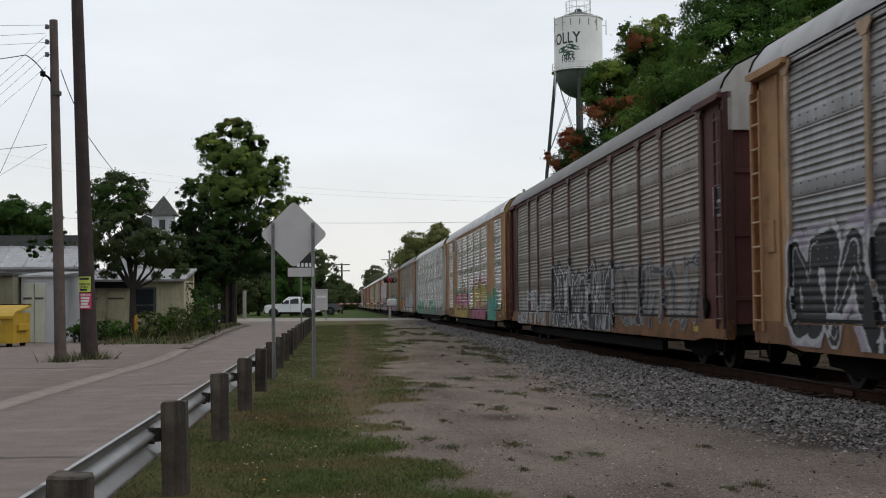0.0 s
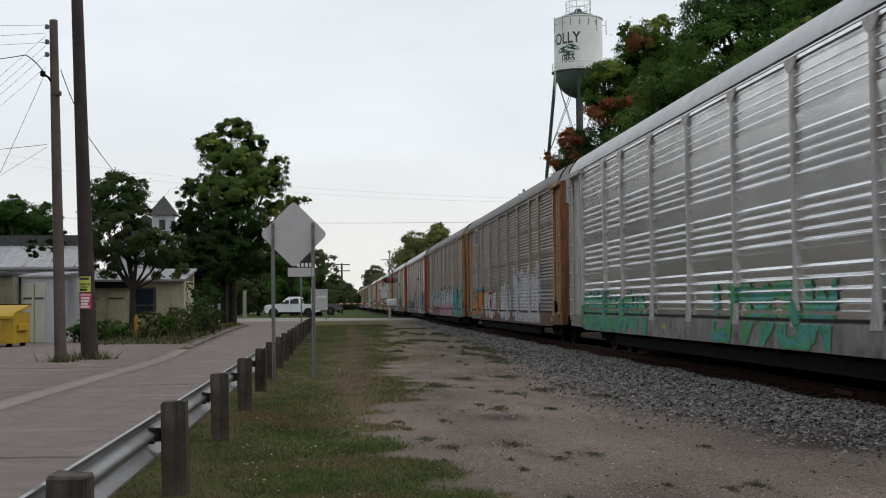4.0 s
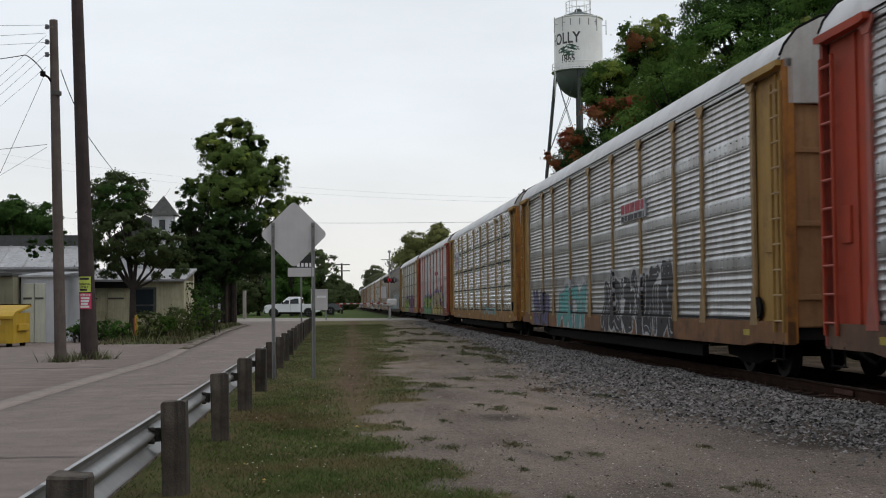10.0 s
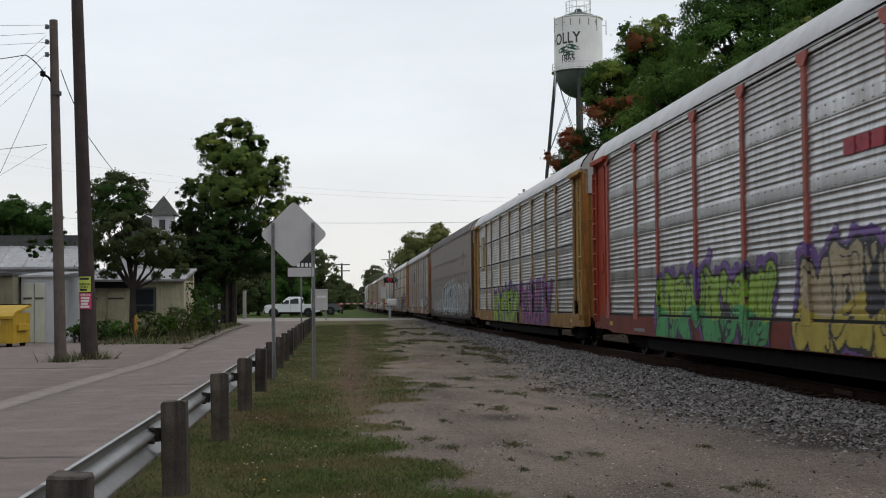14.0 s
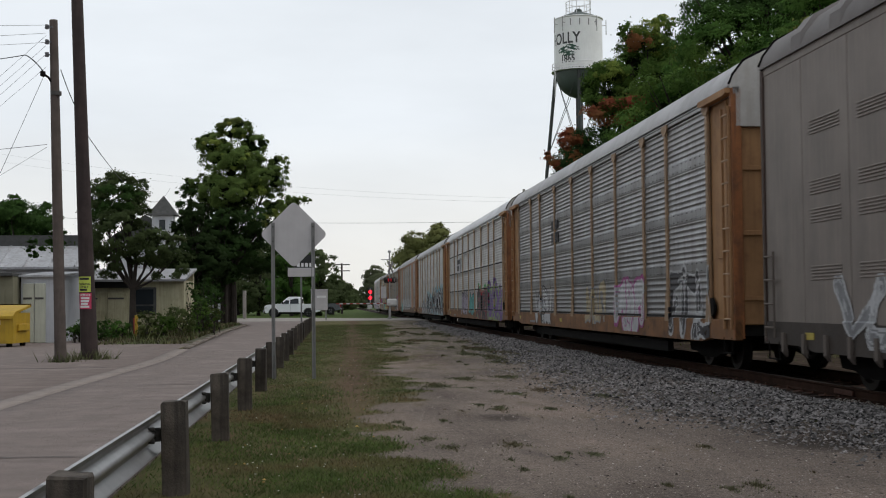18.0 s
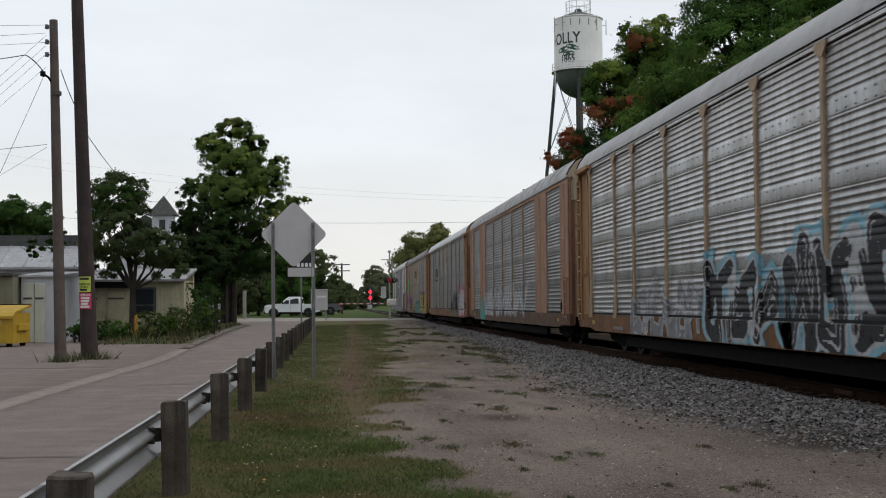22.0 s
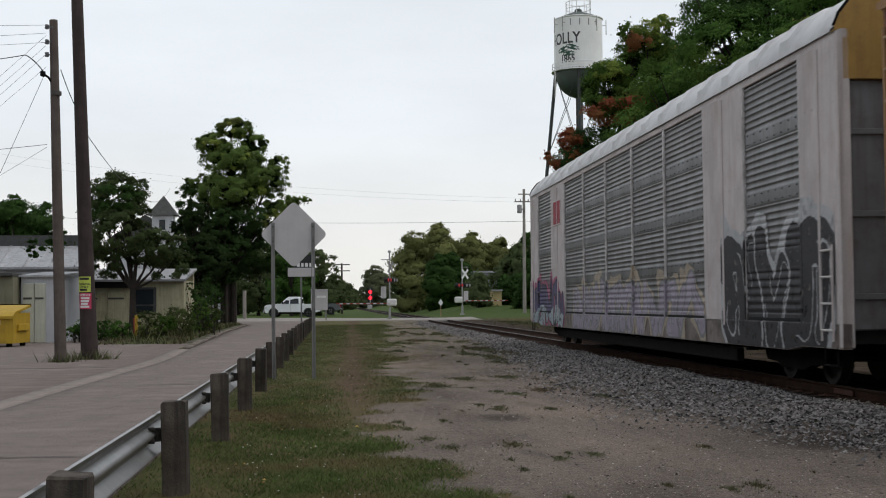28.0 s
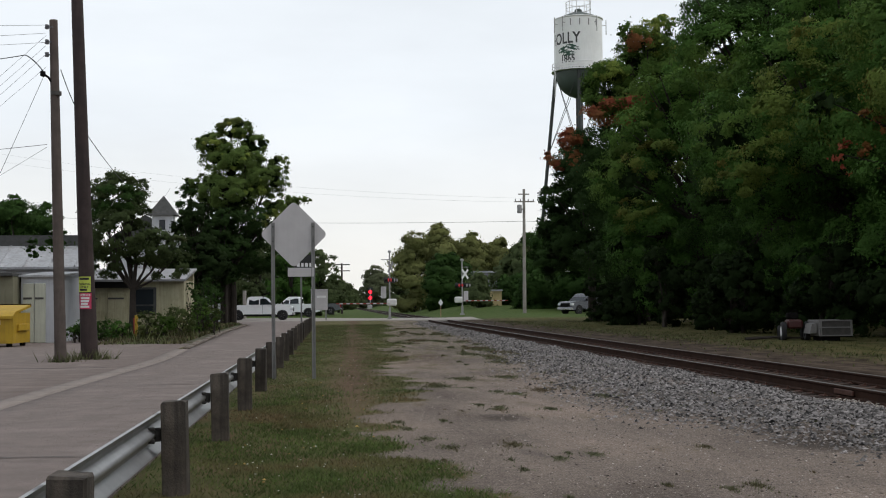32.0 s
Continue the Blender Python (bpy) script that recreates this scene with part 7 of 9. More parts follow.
curved_word("HOLLY", 1.72, 37.3, 216.5, LETTER, "lettering")
curved_word("1865", 1.1, 34.7, 231, LETTER, "lettering")
rs = np.random.RandomState(4)
for u, zz, s, tilt in ((-0.7, 36.45, 1.75, 12), (0.75, 36.7, 1.6, 160), (0.1, 35.85, 1.5, 3)):
    n = 13
    o = []
    for i in range(n * 2):
        w = math.pi * i / n
        k = (1.0 if i % 2 == 0 else 0.72)
        o.append((math.cos(w) * s * 0.72 * k, math.sin(w) * s * 0.26 * k))
    pts = [(x * math.cos(radians(tilt)) - y * math.sin(radians(tilt)) + u, x * math.sin(radians(tilt)) + y * math.cos(radians(tilt)) + zz) for x, y in o]
    vs = [((R + 0.02) * math.cos(radians(231) + x / R), (R + 0.02) * math.sin(radians(231) + x / R), z) for x, z in pts]
    part("leaf_mark", Shape().add(vs + [((R + 0.02) * math.cos(radians(231) + u / R), (R + 0.02) * math.sin(radians(231) + u / R), zz)], [(i, (i + 1) % len(vs), len(vs)) for i in range(len(vs))]), LEAFGREEN, tower, "painted green leaf")


# ---- trees ----
BARK = paint("bark", (0.036, 0.028, 0.023), 0.95, vary=0.3, scale=4, fine=25, bump=0.6)


def leaf_paint(name, col, alt=None, amount=0.4, isl=0.2):
    return paint("leaf_" + name, col, 0.75, vary=0.32, scale=0.45, fine=2.0, bump=0, island=isl, alt=alt, alt_amount=amount, translucent=0.35, spec=0.06)


LEAF = {
    "dark": leaf_paint("dark", (0.044, 0.088, 0.022)),
    "maple": leaf_paint("maple", (0.071, 0.148, 0.031), (0.115, 0.18, 0.038), 0.3),
    "yellowish": leaf_paint("yellowish", (0.14, 0.19, 0.042), (0.22, 0.19, 0.05), 0.4),
    "autumn": leaf_paint("autumn", (0.29, 0.075, 0.045), (0.24, 0.13, 0.05), 0.35),
    "orange": leaf_paint("orange", (0.26, 0.115, 0.045), (0.17, 0.14, 0.04), 0.4),
    # light painted into leaves: bright and sunny for lit tops, deep for shaded masses
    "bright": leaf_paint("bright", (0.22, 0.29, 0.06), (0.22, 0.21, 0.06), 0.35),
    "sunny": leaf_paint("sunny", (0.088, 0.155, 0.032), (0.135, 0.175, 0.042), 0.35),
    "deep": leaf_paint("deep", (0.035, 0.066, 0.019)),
    "ash": leaf_paint("ash", (0.122, 0.180, 0.048), (0.16, 0.165, 0.055), 0.3),
    "olive": leaf_paint("olive", (0.068, 0.094, 0.036), (0.095, 0.092, 0.042), 0.2),
    # distance haze is mixed into these three paler, greyer leaf colours
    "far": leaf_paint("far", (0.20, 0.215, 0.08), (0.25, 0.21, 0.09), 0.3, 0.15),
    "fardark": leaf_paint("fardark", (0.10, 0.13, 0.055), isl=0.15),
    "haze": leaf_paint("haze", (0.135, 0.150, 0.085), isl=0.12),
    # near-black leaf colour that paints the shade inside crowns and under trees
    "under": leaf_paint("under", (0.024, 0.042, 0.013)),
    "bush": leaf_paint("bush", (0.100, 0.130, 0.046), (0.14, 0.12, 0.055), 0.4),
}


def leaf_cloud(rs, blobs, n, size, clump=0.9):
    """A crown mesh: three-cornered leaves on the outer shells of domed clumps, which crowd the outside of the blobs (x, y, z, rx, ry, rz)."""
    blobs = np.array(blobs, float)
    n = int(n * 1.6)
    wgt = (blobs[:, 3] * blobs[:, 4] + blobs[:, 4] * blobs[:, 5] + blobs[:, 3] * blobs[:, 5])
    per = 110 if size < 0.14 else 70
    nc = max(10, n // per)
    i = rs.choice(len(blobs), nc, p=wgt / wgt.sum())
    d = rs.normal(0, 1, (nc, 3)) + np.array([0, 0, 0.25])
    d /= np.linalg.norm(d, axis=1)[:, None]
    r = np.clip(rs.normal(0.9, 0.11, nc), 0.3, 1.1)
    centre = blobs[i, :3] + d * blobs[i, 3:] * r[:, None]
    # clumps buried in another mass carry no leaves
    deep = np.array([((((centre - b[:3]) / b[3:]) ** 2).sum(1) < 0.42) & (i != k) for k, b in enumerate(blobs)]).any(0)
    if (~deep).sum() > 8:
        i, d, centre = i[~deep], d[~deep], centre[~deep]
        nc = len(i)
    rad = clump * rs.uniform(0.4, 0.95, nc) * np.minimum(1.0, blobs[i, 3:].mean(1) / 1.8)
    j = rs.randint(0, nc, n)
    q = rs.normal(0, 1, (n, 3)) + d[j] * 0.9 + np.array([0, 0, 0.6])
    q /= np.linalg.norm(q, axis=1)[:, None]
    shell = rs.uniform(0.3, 1.0, n) ** 0.6 + rs.normal(0, 0.13, n)
    p = centre[j] + q * (rad[j] * shell)[:, None] * np.array([1.1, 1.1, 0.75])
    loose = rs.uniform(0, 1, n) < 0.08
    p[loose] += rs.normal(0, 0.22, (loose.sum(), 3)) * clump * np.array([1, 1, 0.8])
    s = 0.78 * size * rs.uniform(0.6, 1.3, n)
    # leaves lie along the round of their lobe and clump
    soft = 0.75 * d[j] + 0.5 * q + np.array([0, 0, 0.05]) + rs.normal(0, 0.08, (n, 3))
    soft /= np.linalg.norm(soft, axis=1)[:, None]
    nrm = soft + rs.normal(0, 0.34, (n, 3))
    nrm /= np.linalg.norm(nrm, axis=1)[:, None]
    a = np.cross(nrm, rs.normal(0, 1, (n, 3)))
    a /= np.linalg.norm(a, axis=1)[:, None] + 1e-9
    b = np.cross(nrm, a)
    a, b = a * s[:, None], b * s[:, None] * 0.72
    v = np.stack([p + a, p - a * 0.7 + b, p - a * 0.7 - b], 1).reshape(-1, 3)
    return quick_mesh("crown", v, np.arange(len(v)).reshape(-1, 3), smooth=True, normals=np.repeat(soft, 3, 0))


def limbs(rs, base, h, r, blobs, lean=(0, 0), stems=1, fork=0.35):
    s = Shape()
    for k in range(stems):
        bx, by = base[0] + (rs.uniform(-0.5, 0.5) * stems * 0.35 if k else 0), base[1] + (rs.uniform(-0.4, 0.4) * stems * 0.3 if k else 0)
        top = (base[0] + lean[0] + rs.uniform(-0.3, 0.3), base[1] + lean[1], base[2] + h * 0.62)
        f = (bx + lean[0] * fork, by + lean[1] * fork, base[2] + h * fork)
        s.tube([(bx, by, base[2] - 0.3), (bx + rs.uniform(-0.06, 0.06), by, base[2] + h * fork * 0.5), f], r * 1.15, r * 0.8, 10)
        s.tube([f, ((f[0] + top[0]) / 2 + rs.uniform(-0.3, 0.3), (f[1] + top[1]) / 2, (f[2] + top[2]) / 2), top], r * 0.72, r * 0.25, 8)
        for b in blobs[k::stems]:
            e = (b[0] + rs.uniform(-0.2, 0.2) * b[3], b[1] + rs.uniform(-0.2, 0.2) * b[4], b[2] + 0.3 * b[5])
            m = (f[0] * 0.55 + e[0] * 0.45, f[1] * 0.55 + e[1] * 0.45, f[2] * 0.45 + e[2] * 0.55 - 0.3)
            s.tube([f, m, e], r * 0.5, r * 0.1, 6)
            for q in range(3):
                t = (e[0] + rs.normal(0, 0.5) * b[3], e[1] + rs.normal(0, 0.5) * b[4], e[2] + rs.uniform(0.0, 0.6) * b[5])
                s.tube([m, ((m[0] + t[0]) / 2, (m[1] + t[1]) / 2, (m[2] + t[2]) / 2 + 0.15), t], r * 0.2, r * 0.05, 5)
    return s


def tree(name, label, seed, base, h, r, blobs, leaves, size, kind="maple", extra=(), stems=1, fork=0.35, clump=0.9, lean=(0, 0)):
    """blobs: centres and radii of the leaf masses, relative to the base. extra: (leaf kind, blobs, number)."""
    rs = np.random.RandomState(seed)
    t = thing(name, label, "tree" if name == "tree" else name, at=pose(*base))
    rel = [tuple(b) for b in blobs]
    part("trunk", limbs(rs, (0, 0, 0), h, r, rel, lean, stems, fork), BARK, t, "dark bark trunk with limbs")
    part("crown", leaf_cloud(rs, rel, leaves, size, clump), LEAF[kind], t)
    # inner leaves take a near-black colour in place of shade in the crown
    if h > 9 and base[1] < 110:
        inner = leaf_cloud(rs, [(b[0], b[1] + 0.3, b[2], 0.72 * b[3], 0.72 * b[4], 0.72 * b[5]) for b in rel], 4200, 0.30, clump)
        part("crown", inner, LEAF["under"], t, "inner leaves coloured dark for the shade inside the crown")
    for k, bl, n in extra:
        part("crown", leaf_cloud(rs, bl, n, size, clump), LEAF[k], t, {"autumn": "orange-red autumn leaves", "orange": "orange autumn leaves", "yellowish": "yellowing leaves"}.get(k, ""))
    return t


def auto_blobs(seed, w, h, z0, n, sx=1.0):
    """A crown of overlapping masses, widest at two fifths of its height."""
    rs = np.random.RandomState(seed)
    out = []
    for i in range(n):
        u = (i + 0.5) / n
        z = z0 + (h - z0) * u
        wid = w * (0.62 + 0.5 * math.sin(math.pi * min(1, u * 0.9 + 0.12))) * (1 - 0.55 * max(0, u - 0.55) / 0.45)
        a = rs.uniform(0, 6.28) + i * 2.4
        q = wid * rs.uniform(0.25, 0.62)
        s = w * rs.uniform(0.32, 0.52) * (1 - 0.35 * max(0, u - 0.6) / 0.4)
        out.append((math.cos(a) * q * sx, math.sin(a) * q, z, s * rs.uniform(0.9, 1.2), s * rs.uniform(0.9, 1.2), s * rs.uniform(0.7, 0.95)))
    return out


# the tall wood to the east of the track
tree("tree", "tall dark green maple beside the railway", 101, (18.6, 92.0, 0.1), 13, 0.16, auto_blobs(1, 4.4, 12.6, 4.6, 18) + [(-2.7, -0.5, 6.5, 1.1, 1.2, 1.3), (-2.5, 0, 8.8, 1.1, 1.1, 1.1), (-3.0, 0, 4.4, 1.1, 1.2, 1.2)], 60000, 0.115, "deep", stems=2, extra=[("autumn", [(-3.0, -2.0, 11.4, 0.8, 0.8, 0.8)], 700)])
# sunny and bright tops over deep lower masses colour in the crown's light and shade
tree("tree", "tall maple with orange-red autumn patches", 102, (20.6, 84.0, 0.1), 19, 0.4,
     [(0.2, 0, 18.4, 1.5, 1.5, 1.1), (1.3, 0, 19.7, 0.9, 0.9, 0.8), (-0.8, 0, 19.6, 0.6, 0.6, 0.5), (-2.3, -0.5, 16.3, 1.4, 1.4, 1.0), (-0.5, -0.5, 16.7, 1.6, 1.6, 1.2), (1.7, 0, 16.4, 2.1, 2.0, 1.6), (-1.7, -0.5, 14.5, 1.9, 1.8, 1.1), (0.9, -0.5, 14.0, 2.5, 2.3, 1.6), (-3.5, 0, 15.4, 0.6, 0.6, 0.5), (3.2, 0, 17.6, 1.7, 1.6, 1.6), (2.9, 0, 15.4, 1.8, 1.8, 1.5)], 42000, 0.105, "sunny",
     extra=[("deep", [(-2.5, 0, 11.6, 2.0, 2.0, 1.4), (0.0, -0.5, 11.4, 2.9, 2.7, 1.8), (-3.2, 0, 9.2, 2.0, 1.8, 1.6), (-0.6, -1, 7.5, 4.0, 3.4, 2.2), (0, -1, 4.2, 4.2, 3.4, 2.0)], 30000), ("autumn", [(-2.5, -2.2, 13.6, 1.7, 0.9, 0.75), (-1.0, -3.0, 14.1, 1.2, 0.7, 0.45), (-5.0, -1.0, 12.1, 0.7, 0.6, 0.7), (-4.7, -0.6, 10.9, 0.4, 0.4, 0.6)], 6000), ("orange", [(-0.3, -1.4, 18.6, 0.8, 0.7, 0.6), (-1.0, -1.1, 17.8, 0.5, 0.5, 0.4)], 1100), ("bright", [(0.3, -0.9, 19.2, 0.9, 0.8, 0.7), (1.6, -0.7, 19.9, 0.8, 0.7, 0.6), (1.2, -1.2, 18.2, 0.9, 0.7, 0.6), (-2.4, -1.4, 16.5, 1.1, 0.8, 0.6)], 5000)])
tree("tree", "tall dense green maple beside the railway", 103, (21.0, 71.0, 0.1), 16, 0.42, auto_blobs(3, 5.0, 14.4, 1.6, 20) + [(-4.5, -1, 7.8, 2.0, 2.0, 2.2), (-4.0, -1, 10.6, 1.8, 1.8, 1.6), (-3.6, -1, 4.4, 2.2, 2.0, 2.0), (-2.4, -1, 12.6, 1.8, 1.8, 1.4)], 92000, 0.095, "maple", extra=[("yellowish", [(-3.5, -3, 9.0, 1.6, 1.4, 1.1), (-4.2, -2, 6.0, 1.3, 1.3, 0.9)], 2600)], clump=0.75)
tree("tree", "very tall dark maple beside the railway", 104, (22.0, 61.0, 0.1), 20, 0.45, auto_blobs(4, 5.4, 19.6, 1.2, 22) + [(-3.1, -1, 14.8, 1.9, 2.0, 1.8), (-2.7, 0, 17.6, 1.8, 1.9, 1.8), (0.2, -1, 16.6, 2.6, 2.4, 2.0), (0.8, -1, 19.4, 2.4, 2.2, 1.6)], 100000, 0.09, "dark", extra=[("maple", [(-3.8, -3, 13.0, 2.2, 2.0, 1.8), (-3, -3, 8, 2.0, 1.8, 1.5), (-2.6, -3, 10.8, 1.6, 1.6, 1.2)], 14000)], clump=0.75)
tree("tree", "broad green maple with yellowing leaves", 105, (20.5, 50.5, 0.1), 16, 0.4, auto_blobs(5, 5.0, 14.6, 0.9, 20), 90000, 0.085, "maple", extra=[("yellowish", [(-2.6, -3.6, 9.4, 1.8, 1.4, 0.9), (-4.0, -2.5, 6.6, 1.6, 1.4, 0.8), (-1.0, -4.0, 8.2, 1.3, 1.0, 0.7), (-1.4, -4.2, 11.2, 1.8, 1.2, 0.8), (-3.3, -4.7, 8.2, 1.7, 1.1, 1.0), (-2.0, -5.0, 7.6, 1.2, 0.9, 0.7), (-4.9, -3.0, 5.7, 1.3, 1.0, 0.6)], 10000)], clump=0.75)
tree("tree", "broad dark green maple beside the railway", 106, (21.5, 42.0, 0.1), 15, 0.4, auto_blobs(6, 5.0, 14.6, 0.9, 18), 90000, 0.082, "maple", extra=[("yellowish", [(-3, -3.4, 8.0, 1.8, 1.6, 1.0)], 4000), ("orange", [(-4.3, -2.6, 6.6, 0.6, 0.6, 0.8), (-4.0, -2.8, 6.0, 0.4, 0.4, 0.4)], 300), ("autumn", [(-4.6, -1.2, 6.0, 0.35, 0.35, 0.6)], 110)], clump=0.75)
tree("tree", "broad maple with a few orange leaves", 107, (21.0, 33.0, 0.1), 13, 0.36, auto_blobs(7, 4.8, 13.0, 0.9, 16), 64000, 0.082, "maple", extra=[("autumn", [(-3.2, -2.0, 8.2, 0.9, 0.9, 0.7)], 900)], clump=0.7)
tree("tree", "tall dark tree behind the maples", 108, (29.0, 66.0, 0.1), 21, 0.4, auto_blobs(8, 6.0, 21.5, 1.0, 14), 20000, 0.26, "dark")
tree("tree", "tall dark tree behind the maples", 109, (29.0, 48.0, 0.1), 19, 0.4, auto_blobs(9, 6.0, 19.0, 1.0, 14), 20000, 0.25, "dark")
tree("tree", "tall dark tree behind the maples", 110, (29.5, 35.0, 0.1), 17, 0.4, auto_blobs(10, 5.6, 17.0, 1.0, 12), 20000, 0.24, "dark")
tree("tree", "tall dark tree behind the maples", 111, (28.5, 80.0, 0.1), 15, 0.4, auto_blobs(11, 5.4, 14.0, 1.0, 12), 20000, 0.25, "dark")
# the wood's shade near the ground is put into these bushes' leaf colour
rb = random.Random(3)
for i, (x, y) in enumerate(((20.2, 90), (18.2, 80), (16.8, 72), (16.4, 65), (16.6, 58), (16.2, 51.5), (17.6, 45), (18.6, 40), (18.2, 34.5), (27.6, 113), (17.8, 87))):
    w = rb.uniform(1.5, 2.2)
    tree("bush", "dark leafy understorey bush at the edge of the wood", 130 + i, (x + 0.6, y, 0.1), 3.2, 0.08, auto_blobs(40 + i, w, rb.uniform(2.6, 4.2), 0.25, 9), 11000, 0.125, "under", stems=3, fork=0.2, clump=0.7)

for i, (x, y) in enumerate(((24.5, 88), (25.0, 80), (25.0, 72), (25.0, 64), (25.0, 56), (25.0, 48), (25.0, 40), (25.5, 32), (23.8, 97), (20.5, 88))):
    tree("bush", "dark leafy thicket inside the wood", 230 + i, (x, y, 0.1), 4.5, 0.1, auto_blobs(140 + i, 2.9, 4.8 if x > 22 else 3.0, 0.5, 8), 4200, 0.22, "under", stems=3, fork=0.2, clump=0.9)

# trees on the west side
tree("tree", "small round tree with a forked trunk by the tan building", 120, (-8.36, 53.8, 0.1), 6.6, 0.15,
     [(-1.3, 0.2, 3.9, 0.8, 1.2, 0.8), (-0.5, -0.4, 4.3, 1.3, 1.3, 1.1), (0.9, 0, 3.7, 0.9, 1.2, 0.7), (-1.4, 0.4, 5.2, 0.7, 0.9, 0.7), (-0.7, 0.2, 5.9, 1.2, 1.2, 0.9), (-0.2, 0.2, 5.2, 0.8, 0.9, 0.7), (1.5, 0.2, 3.0, 0.8, 0.8, 0.7), (1.6, 0.1, 3.7, 0.6, 0.7, 0.5), (-0.9, 0, 3.2, 1.1, 1.0, 0.6)],
     23000, 0.072, "olive", extra=[("dark", [(-0.7, -0.4, 5.6, 1.1, 1.0, 0.7), (-1.2, 0, 5.0, 0.7, 0.8, 0.6), (-3.4, 0, 3.9, 0.8, 0.5, 0.25), (-4.3, 0, 3.6, 0.5, 0.4, 0.22)], 4200)], fork=0.3, clump=0.6)
# bright lobes paint lit foliage, deep lobes the shaded lower crown
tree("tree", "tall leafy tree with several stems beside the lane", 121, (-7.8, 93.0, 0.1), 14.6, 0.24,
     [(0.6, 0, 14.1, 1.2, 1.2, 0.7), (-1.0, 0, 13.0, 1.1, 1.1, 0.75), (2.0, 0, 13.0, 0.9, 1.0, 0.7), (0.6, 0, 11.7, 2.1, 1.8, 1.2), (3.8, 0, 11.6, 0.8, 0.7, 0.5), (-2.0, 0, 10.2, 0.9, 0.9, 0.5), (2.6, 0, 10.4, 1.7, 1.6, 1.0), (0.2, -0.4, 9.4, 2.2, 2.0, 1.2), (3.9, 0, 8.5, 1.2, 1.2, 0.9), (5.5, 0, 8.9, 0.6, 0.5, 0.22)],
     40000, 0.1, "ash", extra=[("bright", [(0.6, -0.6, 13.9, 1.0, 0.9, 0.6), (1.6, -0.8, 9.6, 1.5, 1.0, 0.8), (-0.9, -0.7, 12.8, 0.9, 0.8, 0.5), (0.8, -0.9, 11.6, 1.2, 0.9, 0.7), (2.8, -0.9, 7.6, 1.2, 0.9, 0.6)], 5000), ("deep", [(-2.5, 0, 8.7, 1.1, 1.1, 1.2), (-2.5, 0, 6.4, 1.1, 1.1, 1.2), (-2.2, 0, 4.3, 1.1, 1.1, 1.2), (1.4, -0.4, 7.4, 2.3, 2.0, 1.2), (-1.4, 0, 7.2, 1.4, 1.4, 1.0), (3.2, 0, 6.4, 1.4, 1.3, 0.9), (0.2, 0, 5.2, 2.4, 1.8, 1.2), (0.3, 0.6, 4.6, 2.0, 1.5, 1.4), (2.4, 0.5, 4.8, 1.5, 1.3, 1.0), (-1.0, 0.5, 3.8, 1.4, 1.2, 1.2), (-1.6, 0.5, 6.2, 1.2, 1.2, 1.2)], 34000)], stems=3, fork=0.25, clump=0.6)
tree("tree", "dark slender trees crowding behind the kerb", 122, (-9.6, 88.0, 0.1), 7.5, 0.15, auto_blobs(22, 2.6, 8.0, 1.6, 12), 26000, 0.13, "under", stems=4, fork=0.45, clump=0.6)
tree("tree", "dark slender trees crowding behind the kerb", 123, (-7.6, 90.0, 0.1), 7.0, 0.15, auto_blobs(23, 2.4, 7.6, 2.2, 11), 24000, 0.13, "deep", stems=4, fork=0.5, clump=0.6)
for i, (x, y, w, h, k) in enumerate(((-6.6, 55.0, 1.0, 1.5, "bush"), (-7.0, 53.0, 0.8, 1.1, "sunny"), (-8.8, 52.3, 0.8, 0.9, "maple"), (-6.1, 58.5, 0.9, 1.9, "sunny"), (-5.9, 62.5, 0.9, 1.3, "bush"), (-6.9, 61.5, 1.2, 2.4, "dark"), (-6.8, 68.0, 1.3, 2.8, "dark"), (-7.2, 76.0, 1.5, 3.2, "dark"), (-7.4, 51.5, 0.9, 1.3, "bush"), (-7.3, 58, 1.0, 1.5, "bush"), (-7.6, 64, 1.2, 1.9, "dark"), (-7.8, 71, 1.2, 2.0, "bush"), (-8.4, 80, 1.3, 2.2, "dark"), (-9.2, 50.5, 0.9, 0.9, "dark"), (-10.0, 51.2, 0.7, 0.7, "maple"))):
    tree("bush", "scruffy weedy bush in the bed behind the kerb", 150 + i, (x, y, 0.08), h, 0.03, auto_blobs(60 + i, w * 0.85, h * (0.8 if y < 60 else 1.0), 0.12, 8), 4200, 0.055, k, stems=4, fork=0.2, clump=0.45)
for i, (x, y, h, w, k, n) in enumerate(((-32.6, 131, 11.6, 3.6, "dark", 15000), (-29.3, 134, 11.4, 3.2, "dark", 12000), (-36.0, 128, 12.2, 3.6, "dark", 15000), (-31.0, 127, 11.8, 3.4, "dark", 15000), (-22, 150, 9.5, 3.6, "fardark", 7000),
                                       (-9.0, 152, 8.5, 3.2, "fardark", 8000), (-5.0, 148, 8.2, 3.0, "maple", 8000), (-1.8, 155, 7.4, 2.8, "fardark", 8000), (-0.3, 170, 5.2, 2.0, "fardark", 7000), (-13.5, 150, 9.5, 3.4, "fardark", 8000), (-16.5, 160, 10.5, 3.6, "dark", 9000), (-12.0, 160, 9.5, 3.2, "dark", 9000), (-8.0, 162, 9.0, 3.2, "dark", 9000), (-4.2, 164, 8.2, 3.0, "dark", 9000), (0.6, 210, 4.6, 1.9, "fardark", 6000))):
    tree("tree", "leafy green tree in the distance", 170 + i, (x, y, 0.1), h, 0.22, auto_blobs(80 + i, w, h, 1.0, 10), n * 0.9, 0.2, k, clump=1.2)
